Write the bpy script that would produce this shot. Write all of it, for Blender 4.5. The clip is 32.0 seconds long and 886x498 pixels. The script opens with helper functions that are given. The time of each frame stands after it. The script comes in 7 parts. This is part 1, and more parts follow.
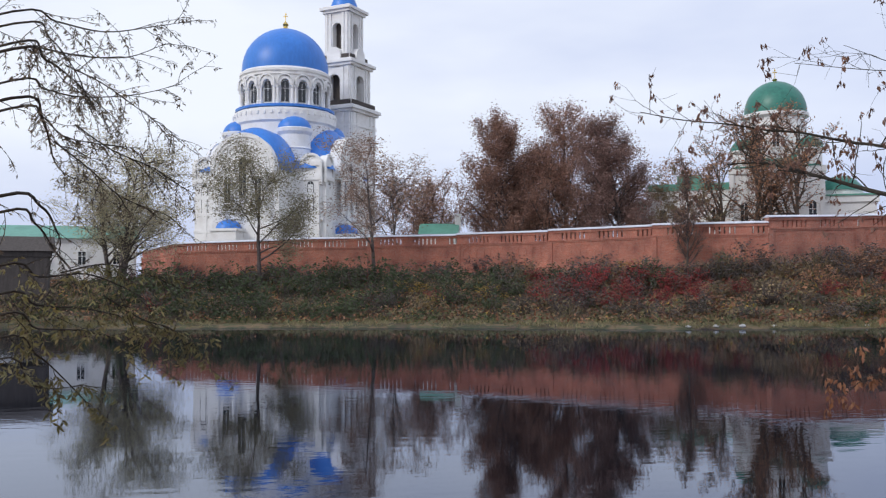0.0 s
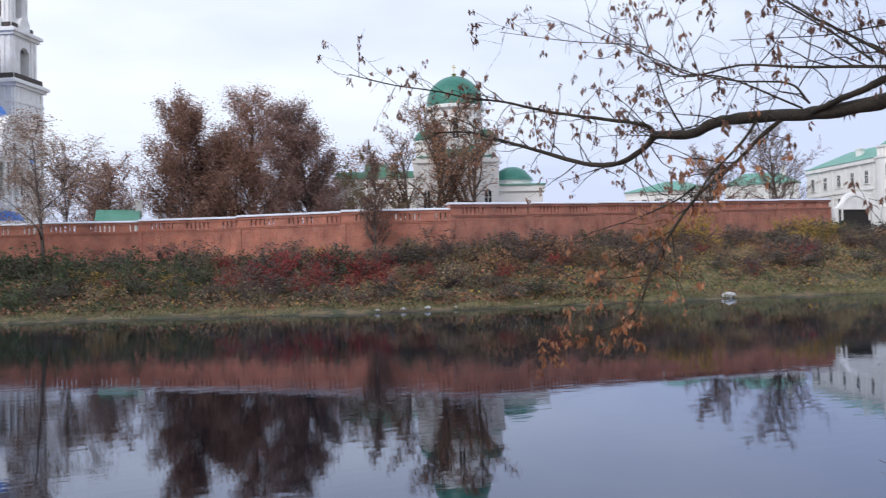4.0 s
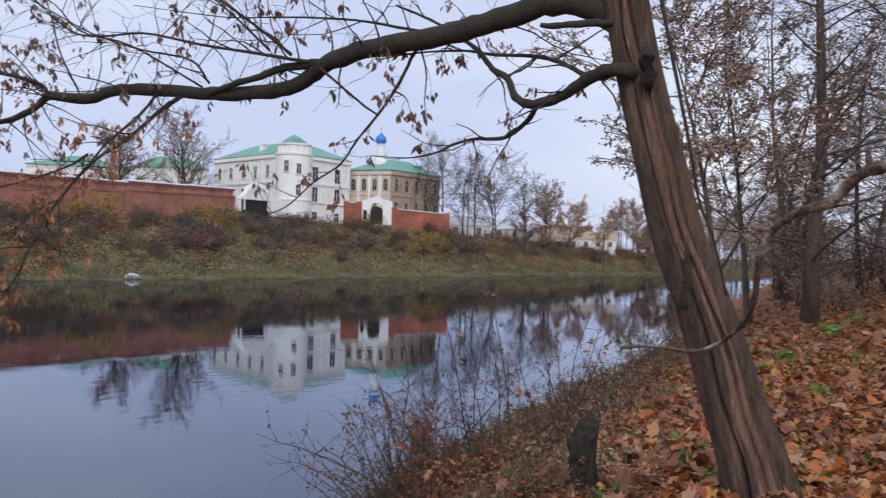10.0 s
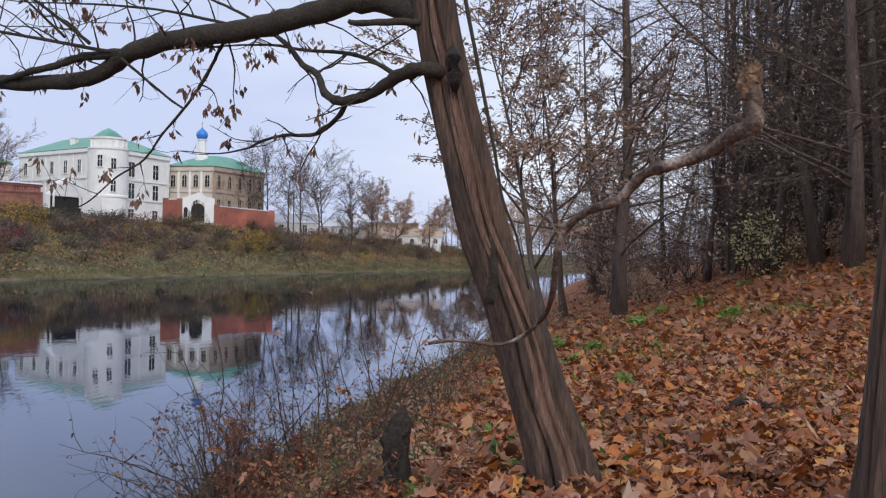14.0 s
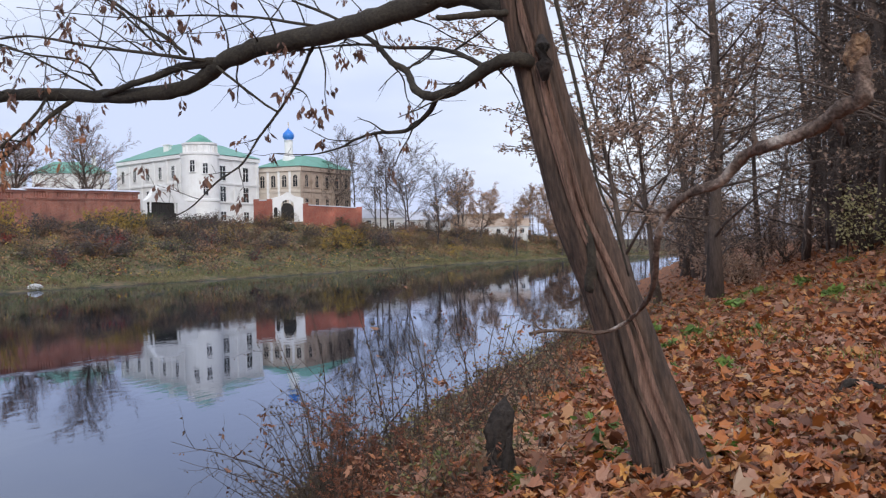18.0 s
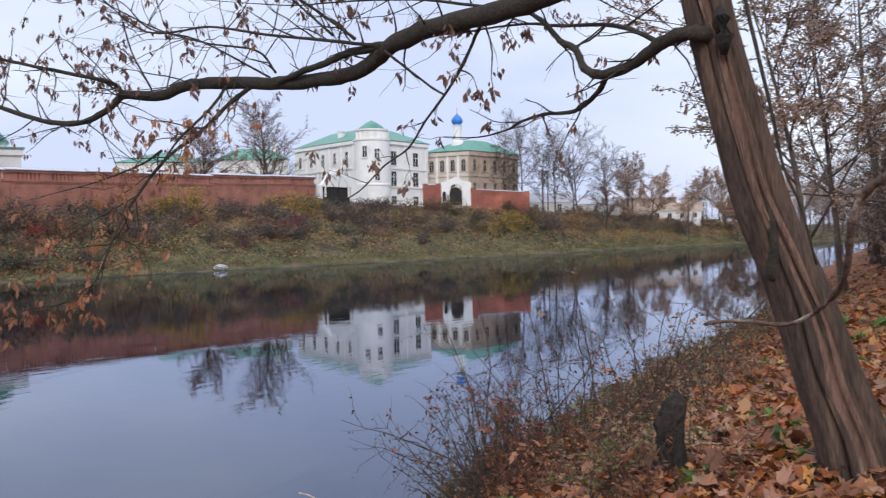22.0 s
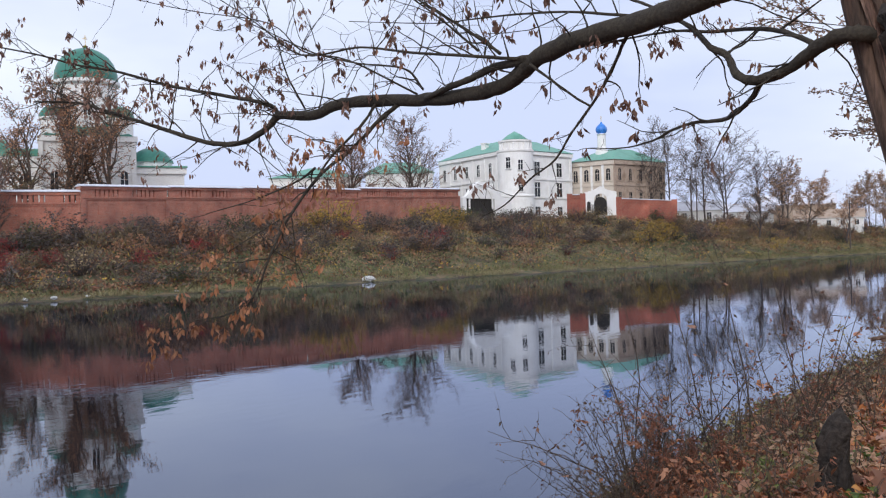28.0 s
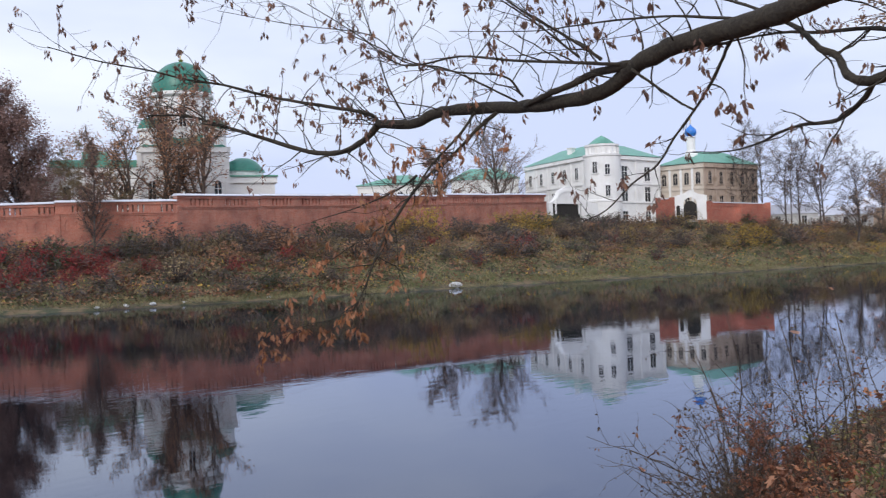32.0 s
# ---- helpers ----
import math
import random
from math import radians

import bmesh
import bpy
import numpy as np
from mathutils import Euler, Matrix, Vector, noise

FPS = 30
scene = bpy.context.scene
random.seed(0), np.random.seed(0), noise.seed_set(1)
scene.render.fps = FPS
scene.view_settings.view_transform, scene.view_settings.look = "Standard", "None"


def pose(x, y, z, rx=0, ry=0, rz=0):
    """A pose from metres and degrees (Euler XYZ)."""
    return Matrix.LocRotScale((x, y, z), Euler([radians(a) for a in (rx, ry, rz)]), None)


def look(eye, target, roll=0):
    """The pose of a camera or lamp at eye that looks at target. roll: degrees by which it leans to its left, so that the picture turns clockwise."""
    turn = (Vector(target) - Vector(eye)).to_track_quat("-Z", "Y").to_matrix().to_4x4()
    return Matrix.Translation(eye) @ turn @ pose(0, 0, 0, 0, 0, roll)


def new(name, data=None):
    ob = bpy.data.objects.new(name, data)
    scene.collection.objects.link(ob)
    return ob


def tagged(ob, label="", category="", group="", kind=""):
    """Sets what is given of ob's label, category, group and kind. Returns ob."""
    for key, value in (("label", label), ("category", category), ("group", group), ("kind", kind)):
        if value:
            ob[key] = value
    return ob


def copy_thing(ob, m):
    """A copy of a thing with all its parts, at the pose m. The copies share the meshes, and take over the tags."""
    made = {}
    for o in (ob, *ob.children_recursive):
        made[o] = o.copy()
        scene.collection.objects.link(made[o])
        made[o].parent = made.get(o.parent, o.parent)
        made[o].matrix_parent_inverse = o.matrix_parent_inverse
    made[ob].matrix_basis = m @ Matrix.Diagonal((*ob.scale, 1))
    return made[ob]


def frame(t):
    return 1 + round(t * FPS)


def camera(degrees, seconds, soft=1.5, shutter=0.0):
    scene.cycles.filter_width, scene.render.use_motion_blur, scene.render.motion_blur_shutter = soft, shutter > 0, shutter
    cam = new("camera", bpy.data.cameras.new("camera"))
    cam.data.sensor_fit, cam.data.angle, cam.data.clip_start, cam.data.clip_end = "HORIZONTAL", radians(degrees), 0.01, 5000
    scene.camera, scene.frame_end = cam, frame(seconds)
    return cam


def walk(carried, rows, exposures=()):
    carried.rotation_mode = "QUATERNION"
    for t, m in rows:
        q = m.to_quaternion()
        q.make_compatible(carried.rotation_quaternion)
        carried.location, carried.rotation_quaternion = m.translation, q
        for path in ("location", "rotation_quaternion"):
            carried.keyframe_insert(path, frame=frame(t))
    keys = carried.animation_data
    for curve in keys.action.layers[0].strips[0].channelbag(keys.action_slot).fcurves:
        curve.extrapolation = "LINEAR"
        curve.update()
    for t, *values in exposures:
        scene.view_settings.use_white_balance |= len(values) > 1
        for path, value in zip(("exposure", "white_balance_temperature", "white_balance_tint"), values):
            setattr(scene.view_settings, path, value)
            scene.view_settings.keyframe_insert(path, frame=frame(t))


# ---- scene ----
EXPOSURES = ((0, 0.02), (1, -0.02), (2, 0.17), (3.5, 0.22), (7, 0.10), (9, 0.0), (14.5, 0.05), (17, 0.2), (21, 0.2), (24, 0.18), (32, 0.17))
cam = camera(50.84, 32.0, soft=1.2, shutter=0.4)
PATH = [
    (0, (-0.232, -0.807, 3.541), (0.068, 1.169, 3.618), -0.2),
    (0.5, (-0.257, -0.793, 3.545), (0.089, 1.175, 3.625), -0.8),
    (1, (-0.257, -0.729, 3.516), (0.112, 1.237, 3.535), -1.1),
    (1.5, (-0.219, -0.603, 3.466), (0.108, 1.371, 3.471), -1.8),
    (2, (-0.169, -0.394, 3.402), (0.138, 1.581, 3.45), -1.0),
    (2.5, (-0.209, -0.382, 3.366), (0.198, 1.576, 3.395), -0.7),
    (3, (-0.243, -0.314, 3.339), (0.392, 1.582, 3.378), -0.4),
    (3.5, (-0.291, -0.211, 3.347), (0.521, 1.615, 3.399), -1.0),
    (5.5, (0.062, 0.004, 3.288), (1.291, 1.581, 3.307), -0.2),
    (6, (0.098, 0.043, 3.291), (1.468, 1.5, 3.337), -0.5),
    (6.5, (0.059, 0.048, 3.287), (1.492, 1.444, 3.319), -0.1),
    (7, (0.025, 0.037, 3.287), (1.494, 1.393, 3.318), 0.7),
    (7.5, (0.036, 0.042, 3.296), (1.539, 1.362, 3.322), 1.0),
    (8, (0.036, 0.045, 3.296), (1.564, 1.334, 3.325), 1.4),
    (8.5, (0.077, 0.054, 3.302), (1.676, 1.256, 3.32), 1.4),
    (9, (0.069, 0.026, 3.294), (1.750, 1.109, 3.309), 1.09),
    (9.5, (0.051, 0.007, 3.295), (1.778, 1.016, 3.308), 1.59),
    (10, (0.055, -0.011, 3.289), (1.836, 0.899, 3.299), 1.58),
    (10.5, (0.048, -0.034, 3.288), (1.869, 0.792, 3.294), 1.88),
    (11, (0.061, -0.057, 3.288), (1.905, 0.717, 3.284), 0.96),
    (11.5, (0.093, -0.081, 3.289), (1.968, 0.616, 3.270), 0.76),
    (12, (0.076, -0.103, 3.293), (1.963, 0.558, 3.301), 0.70),
    (12.5, (0.095, -0.105, 3.302), (1.986, 0.546, 3.321), 0.51),
    (13, (0.108, -0.106, 3.293), (2.011, 0.511, 3.288), 1.06),
    (13.5, (0.118, -0.102, 3.296), (2.033, 0.474, 3.304), 1.60),
    (14, (0.105, -0.105, 3.291), (2.023, 0.462, 3.304), 1.10),
    (14.5, (0.103, -0.105, 3.302), (2.013, 0.491, 3.317), -0.16),
    (16.5, (0.068, -0.090, 3.294), (1.959, 0.559, 3.277), -1.00),
    (17, (0.067, -0.082, 3.297), (1.951, 0.591, 3.284), -1.21),
    (17.5, (0.076, -0.071, 3.294), (1.952, 0.623, 3.280), -1.53),
    (18, (0.068, -0.054, 3.299), (1.925, 0.689, 3.292), -1.26),
    (18.5, (0.051, -0.040, 3.297), (1.894, 0.738, 3.290), -0.75),
    (19, (0.036, -0.039, 3.297), (1.865, 0.769, 3.284), -0.66),
    (19.5, (0.045, -0.040, 3.300), (1.870, 0.778, 3.290), -1.05),
    (20, (0.029, -0.038, 3.297), (1.838, 0.815, 3.298), -0.71),
    (20.5, (0.021, -0.032, 3.293), (1.820, 0.842, 3.288), -1.08),
    (21, (0.017, -0.019, 3.295), (1.775, 0.933, 3.280), -1.36),
    (21.5, (0.078, -0.008, 3.298), (1.813, 0.987, 3.276), -1.11),
    (22, (0.194, 0.000, 3.299), (1.889, 1.062, 3.265), -0.95),
    (22.5, (0.305, 0.011, 3.300), (1.922, 1.188, 3.258), -1.13),
    (23, (0.342, 0.023, 3.302), (1.885, 1.295, 3.239), -1.04),
    (23.5, (0.275, 0.028, 3.307), (1.809, 1.310, 3.232), -1.70),
    (24, (0.220, 0.025, 3.308), (1.740, 1.323, 3.244), -1.29),
    (24.5, (0.193, 0.023, 3.307), (1.705, 1.331, 3.249), -1.28),
    (25, (0.175, 0.031, 3.303), (1.671, 1.357, 3.244), -1.33),
    (25.5, (0.168, 0.029, 3.305), (1.659, 1.360, 3.253), -1.53),
    (27.5, (0.150, -0.003, 3.314), (1.658, 1.309, 3.304), -1.47),
    (28, (0.159, 0.001, 3.313), (1.671, 1.310, 3.309), -1.48),
    (28.5, (0.148, -0.006, 3.314), (1.667, 1.296, 3.307), -1.51),
    (29, (0.152, -0.003, 3.317), (1.681, 1.287, 3.309), -1.51),
    (29.5, (0.144, -0.006, 3.316), (1.684, 1.271, 3.313), -1.47),
    (30, (0.135, 0.003, 3.312), (1.671, 1.284, 3.290), -1.15),
    (30.5, (0.115, 0.006, 3.306), (1.629, 1.313, 3.281), -0.98),
    (31, (0.090, 0.016, 3.309), (1.561, 1.371, 3.311), -1.34),
    (31.5, (0.032, 0.017, 3.306), (1.470, 1.407, 3.314), -1.35),
    (32, (-0.009, 0.026, 3.312), (1.377, 1.467, 3.326), -1.78),
]
walk(cam, [(t, look(eye, target, roll)) for t, eye, target, roll in PATH], EXPOSURES)

# ---- world and light ----
SUN_EL, SUN_AZ = 34.0, 240.0          # compass degrees clockwise from +y
world = bpy.data.worlds.new("overcast")
scene.world = world
world.use_nodes = True
wn, wl = world.node_tree.nodes, world.node_tree.links
wn.clear()
w_out, w_bg = wn.new("ShaderNodeOutputWorld"), wn.new("ShaderNodeBackground")
sky = wn.new("ShaderNodeTexSky")
sky.sky_type, sky.sun_disc = "NISHITA", False
sky.sun_elevation, sky.sun_rotation = radians(SUN_EL), radians(SUN_AZ)
sky.air_density, sky.dust_density, sky.ozone_density = 1.0, 3.0, 2.0
w_dim = wn.new("ShaderNodeMix")
w_dim.data_type, w_dim.blend_type = "RGBA", "MULTIPLY"
w_dim.inputs[0].default_value = 1.0
w_dim.inputs[7].default_value = (0.10, 0.10, 0.10, 1)
wl.new(sky.outputs[0], w_dim.inputs[6])
w_tc, w_map, w_n = wn.new("ShaderNodeTexCoord"), wn.new("ShaderNodeMapping"), wn.new("ShaderNodeTexNoise")
w_map.inputs["Scale"].default_value = (1.0, 1.0, 3.2)
w_n.inputs["Scale"].default_value, w_n.inputs["Detail"].default_value, w_n.inputs["Roughness"].default_value = 1.7, 5.0, 0.5
w_r = wn.new("ShaderNodeValToRGB")
w_r.color_ramp.elements[0].position, w_r.color_ramp.elements[0].color = 0.36, (0.62, 0.695, 0.945, 1)
w_r.color_ramp.elements[1].position, w_r.color_ramp.elements[1].color = 0.70, (0.96, 1.01, 1.12, 1)
w_sep, w_low = wn.new("ShaderNodeSeparateXYZ"), wn.new("ShaderNodeMapRange")
w_low.inputs[1].default_value, w_low.inputs[2].default_value = 0.02, 0.20
w_low.inputs[3].default_value, w_low.inputs[4].default_value = -0.13, 0.05
w_add = wn.new("ShaderNodeMath")
w_add.operation = "ADD"
w_mix = wn.new("ShaderNodeMix")
w_mix.data_type = "RGBA"
w_mix.inputs[0].default_value = 0.9
wl.new(w_tc.outputs["Generated"], w_map.inputs[0])
wl.new(w_tc.outputs["Generated"], w_sep.inputs[0])
wl.new(w_sep.outputs[2], w_low.inputs[0])
wl.new(w_map.outputs[0], w_n.inputs["Vector"])
wl.new(w_n.outputs[0], w_add.inputs[0])
wl.new(w_low.outputs[0], w_add.inputs[1])
w_dot, w_bank, w_sum = wn.new("ShaderNodeVectorMath"), wn.new("ShaderNodeMapRange"), wn.new("ShaderNodeMath")
w_dot.operation, w_bank.interpolation_type, w_sum.operation = "DOT_PRODUCT", "SMOOTHSTEP", "ADD"
w_dot.inputs[1].default_value = (0.59, 0.80, 0.13)
w_bank.inputs[1].default_value, w_bank.inputs[2].default_value = 0.90, 1.0
w_bank.inputs[3].default_value, w_bank.inputs[4].default_value = 0.0, -0.125
wl.new(w_tc.outputs["Generated"], w_dot.inputs[0])
wl.new(w_dot.outputs["Value"], w_bank.inputs[0])
wl.new(w_add.outputs[0], w_sum.inputs[0])
wl.new(w_bank.outputs[0], w_sum.inputs[1])
wl.new(w_sum.outputs[0], w_r.inputs[0])
wl.new(w_dim.outputs[2], w_mix.inputs[6])
wl.new(w_r.outputs[0], w_mix.inputs[7])
wl.new(w_mix.outputs[2], w_bg.inputs[0])
w_bg.inputs[1].default_value = 1.0
wl.new(w_bg.outputs[0], w_out.inputs[0])

sun_data = bpy.data.lights.new("sun", "SUN")
sun_data.energy, sun_data.angle, sun_data.color = 1.3, radians(18), (1.0, 0.95, 0.88)
sun = new("sun", sun_data)
_a, _e = radians(SUN_AZ), radians(SUN_EL)
sun.matrix_world = look((math.sin(_a) * math.cos(_e) * 90, math.cos(_a) * math.cos(_e) * 90, math.sin(_e) * 90), (0, 0, 0))


# ---- materials ----
def nodes_of(name):
    m = bpy.data.materials.new(name)
    m.use_nodes = True
    t = m.node_tree
    return m, t.nodes, t.links, t.nodes["Principled BSDF"]


def ramp(nt, cols, lo=0.3, hi=0.7):
    r = nt.new("ShaderNodeValToRGB")
    els = r.color_ramp.elements
    while len(els) < len(cols):
        els.new(0.5)
    for i, c in enumerate(cols):
        els[i].position = lo + (hi - lo) * i / max(1, len(cols) - 1)
        els[i].color = (*c, 1)
    return r


def surface(name, cols, scale=0.5, rough=0.85, bump=0.3, fine=12.0, streak=(1, 1, 1), metal=0.0, vary=0.0, grain=0.35):
    """Two-scale surface: broad blotches through cols, fine grain over them, fine relief."""
    m, nt, ln, bs = nodes_of(name)
    tc, mp = nt.new("ShaderNodeTexCoord"), nt.new("ShaderNodeMapping")
    mp.inputs["Scale"].default_value = streak
    ln.new(tc.outputs["Object"], mp.inputs[0])
    big, small = nt.new("ShaderNodeTexNoise"), nt.new("ShaderNodeTexNoise")
    big.inputs["Scale"].default_value, big.inputs["Detail"].default_value = scale, 6
    small.inputs["Scale"].default_value, small.inputs["Detail"].default_value = fine, 4
    ln.new(mp.outputs[0], big.inputs["Vector"])
    ln.new(mp.outputs[0], small.inputs["Vector"])
    r = ramp(nt, cols)
    ln.new(big.outputs[0], r.inputs[0])
    mx = nt.new("ShaderNodeMix")
    mx.data_type, mx.blend_type = "RGBA", "MULTIPLY"
    mx.inputs[0].default_value = 1.0
    g = ramp(nt, [(1 - grain,) * 3, (1 + grain,) * 3])
    ln.new(small.outputs[0], g.inputs[0])
    ln.new(r.outputs[0], mx.inputs[6])
    ln.new(g.outputs[0], mx.inputs[7])
    col = mx.outputs[2]
    if vary:
        info, hsv = nt.new("ShaderNodeObjectInfo"), nt.new("ShaderNodeHueSaturation")
        mr = nt.new("ShaderNodeMapRange")
        mr.inputs[3].default_value, mr.inputs[4].default_value = 1 - vary, 1 + vary
        ln.new(info.outputs["Random"], mr.inputs[0])
        ln.new(mr.outputs[0], hsv.inputs["Value"])
        ln.new(col, hsv.inputs["Color"])
        col = hsv.outputs[0]
    ln.new(col, bs.inputs["Base Color"])
    bs.inputs["Roughness"].default_value, bs.inputs["Metallic"].default_value = rough, metal
    if bump:
        b = nt.new("ShaderNodeBump")
        b.inputs["Strength"].default_value, b.inputs["Distance"].default_value = bump, 0.02
        ln.new(small.outputs[0], b.inputs["Height"])
        ln.new(b.outputs[0], bs.inputs["Normal"])
    return m


def foliage(name, cols, rough=0.6, through_light=0.25, vary=0.28):
    """Leaves: each leaf its own tone out of cols."""
    m, nt, ln, bs = nodes_of(name)
    geo = nt.new("ShaderNodeNewGeometry")
    r = ramp(nt, cols, 0.0, 1.0)
    ln.new(geo.outputs["Random Per Island"], r.inputs[0])
    info, mr, hsv = nt.new("ShaderNodeObjectInfo"), nt.new("ShaderNodeMapRange"), nt.new("ShaderNodeHueSaturation")
    mr.inputs[3].default_value, mr.inputs[4].default_value = 1 - vary, 1 + vary
    ln.new(info.outputs["Random"], mr.inputs[0])
    ln.new(mr.outputs[0], hsv.inputs["Value"])
    ln.new(r.outputs[0], hsv.inputs["Color"])
    ln.new(hsv.outputs[0], bs.inputs["Base Color"])
    bs.inputs["Roughness"].default_value = rough
    tr, add = nt.new("ShaderNodeBsdfTranslucent"), nt.new("ShaderNodeMixShader")
    ln.new(hsv.outputs[0], tr.inputs[0])
    add.inputs[0].default_value = through_light
    ln.new(bs.outputs[0], add.inputs[1])
    ln.new(tr.outputs[0], add.inputs[2])
    ln.new(add.outputs[0], nt["Material Output"].inputs[0])
    return m


def brickwork(name, cols, mortar, metres=0.26):
    """Brick courses on a wall whose local x runs along it."""
    m, nt, ln, bs = nodes_of(name)
    tc, sep, comb = nt.new("ShaderNodeTexCoord"), nt.new("ShaderNodeSeparateXYZ"), nt.new("ShaderNodeCombineXYZ")
    ln.new(tc.outputs["Object"], sep.inputs[0])
    ln.new(sep.outputs[0], comb.inputs[0])
    ln.new(sep.outputs[2], comb.inputs[1])
    br = nt.new("ShaderNodeTexBrick")
    br.inputs["Scale"].default_value = 1.0
    br.inputs["Brick Width"].default_value, br.inputs["Row Height"].default_value = metres, metres * 0.3
    br.inputs["Mortar Size"].default_value = metres * 0.04
    br.inputs["Color1"].default_value, br.inputs["Color2"].default_value = (*cols[0], 1), (*cols[1], 1)
    br.inputs["Mortar"].default_value = (*mortar, 1)
    ln.new(comb.outputs[0], br.inputs["Vector"])
    big = nt.new("ShaderNodeTexNoise")
    big.inputs["Scale"].default_value, big.inputs["Detail"].default_value = 0.35, 7
    ln.new(tc.outputs["Object"], big.inputs["Vector"])
    st = ramp(nt, [(0.45, 0.43, 0.45), (0.85, 0.85, 0.87), (1.02, 1.02, 1.0), (1.45, 1.40, 1.34)], 0.3, 0.72)
    ln.new(big.outputs[0], st.inputs[0])
    mx = nt.new("ShaderNodeMix")
    mx.data_type, mx.blend_type = "RGBA", "MULTIPLY"
    mx.inputs[0].default_value = 1.0
    ln.new(br.outputs[0], mx.inputs[6])
    ln.new(st.outputs[0], mx.inputs[7])
    ln.new(mx.outputs[2], bs.inputs["Base Color"])
    b = nt.new("ShaderNodeBump")
    b.inputs["Strength"].default_value, b.inputs["Distance"].default_value = 0.5, 0.02
    ln.new(br.outputs["Fac"], b.inputs["Height"])
    b.invert = True
    ln.new(b.outputs[0], bs.inputs["Normal"])
    bs.inputs["Roughness"].default_value = 0.9
    return m


def water_surface():
    m, nt, ln, bs = nodes_of("pond_water")
    nt.remove(bs)
    fr, body, gloss, mix = nt.new("ShaderNodeFresnel"), nt.new("ShaderNodeBsdfDiffuse"), nt.new("ShaderNodeBsdfGlossy"), nt.new("ShaderNodeMixShader")
    fr.inputs["IOR"].default_value = 1.8
    body.inputs["Color"].default_value = (0.003, 0.004, 0.006, 1)
    gloss.inputs["Color"].default_value = (0.80, 0.86, 1.0, 1)
    gloss.inputs["Roughness"].default_value = 0.02
    ln.new(fr.outputs[0], mix.inputs[0])
    ln.new(body.outputs[0], mix.inputs[1])
    ln.new(gloss.outputs[0], mix.inputs[2])
    ln.new(mix.outputs[0], nt["Material Output"].inputs[0])
    tc, mp = nt.new("ShaderNodeTexCoord"), nt.new("ShaderNodeMapping")
    mp.inputs["Scale"].default_value = (0.55, 1.5, 1)
    n1, n2 = nt.new("ShaderNodeTexNoise"), nt.new("ShaderNodeTexNoise")
    n1.inputs["Scale"].default_value, n1.inputs["Detail"].default_value = 1.6, 3
    n2.inputs["Scale"].default_value, n2.inputs["Detail"].default_value = 0.12, 2
    ln.new(tc.outputs["Object"], mp.inputs[0])
    ln.new(mp.outputs[0], n1.inputs["Vector"])
    ln.new(tc.outputs["Object"], n2.inputs["Vector"])
    calm = ramp(nt, [(0.25,) * 3, (1.0,) * 3], 0.4, 0.62)
    ln.new(n2.outputs[0], calm.inputs[0])
    mul = nt.new("ShaderNodeMath")
    mul.operation = "MULTIPLY"
    ln.new(n1.outputs[0], mul.inputs[0])
    ln.new(calm.outputs[0], mul.inputs[1])
    b = nt.new("ShaderNodeBump")
    b.inputs["Strength"].default_value, b.inputs["Distance"].default_value = 0.085, 0.05
    ln.new(mul.outputs[0], b.inputs["Height"])
    for n in (fr, body, gloss):
        ln.new(b.outputs[0], n.inputs["Normal"])
    return m


def ground_surface():
    """Leaf litter and soil by the near shore, mixed weeds and grass on the far bank."""
    m, nt, ln, bs = nodes_of("ground")
    tc, sep = nt.new("ShaderNodeTexCoord"), nt.new("ShaderNodeSeparateXYZ")
    ln.new(tc.outputs["Object"], sep.inputs[0])
    vor = nt.new("ShaderNodeTexVoronoi")
    vor.inputs["Scale"].default_value = 9.0
    ln.new(tc.outputs["Object"], vor.inputs["Vector"])
    litter = ramp(nt, [(0.06, 0.028, 0.016), (0.20, 0.07, 0.025), (0.32, 0.11, 0.035), (0.16, 0.08, 0.05)], 0.0, 1.0)
    sc = nt.new("ShaderNodeSeparateColor")
    ln.new(vor.outputs["Color"], sc.inputs[0])
    ln.new(sc.outputs[0], litter.inputs[0])
    n = nt.new("ShaderNodeTexNoise")
    n.inputs["Scale"].default_value, n.inputs["Detail"].default_value = 0.33, 8
    ln.new(tc.outputs["Object"], n.inputs["Vector"])
    weeds = ramp(nt, [(0.030, 0.022, 0.016), (0.10, 0.065, 0.040), (0.040, 0.052, 0.022), (0.17, 0.115, 0.064), (0.060, 0.075, 0.028), (0.22, 0.16, 0.085)], 0.3, 0.72)
    ln.new(n.outputs[0], weeds.inputs[0])
    side = nt.new("ShaderNodeMapRange")
    side.inputs[1].default_value, side.inputs[2].default_value = 20.0, 40.0
    ln.new(sep.outputs[1], side.inputs[0])
    mx = nt.new("ShaderNodeMix")
    mx.data_type = "RGBA"
    ln.new(side.outputs[0], mx.inputs[0])
    ln.new(litter.outputs[0], mx.inputs[6])
    ln.new(weeds.outputs[0], mx.inputs[7])
    ln.new(mx.outputs[2], bs.inputs["Base Color"])
    bs.inputs["Roughness"].default_value = 0.95
    b = nt.new("ShaderNodeBump")
    b.inputs["Strength"].default_value, b.inputs["Distance"].default_value = 0.8, 0.04
    ln.new(vor.outputs["Distance"], b.inputs["Height"])
    ln.new(b.outputs[0], bs.inputs["Normal"])
    return m


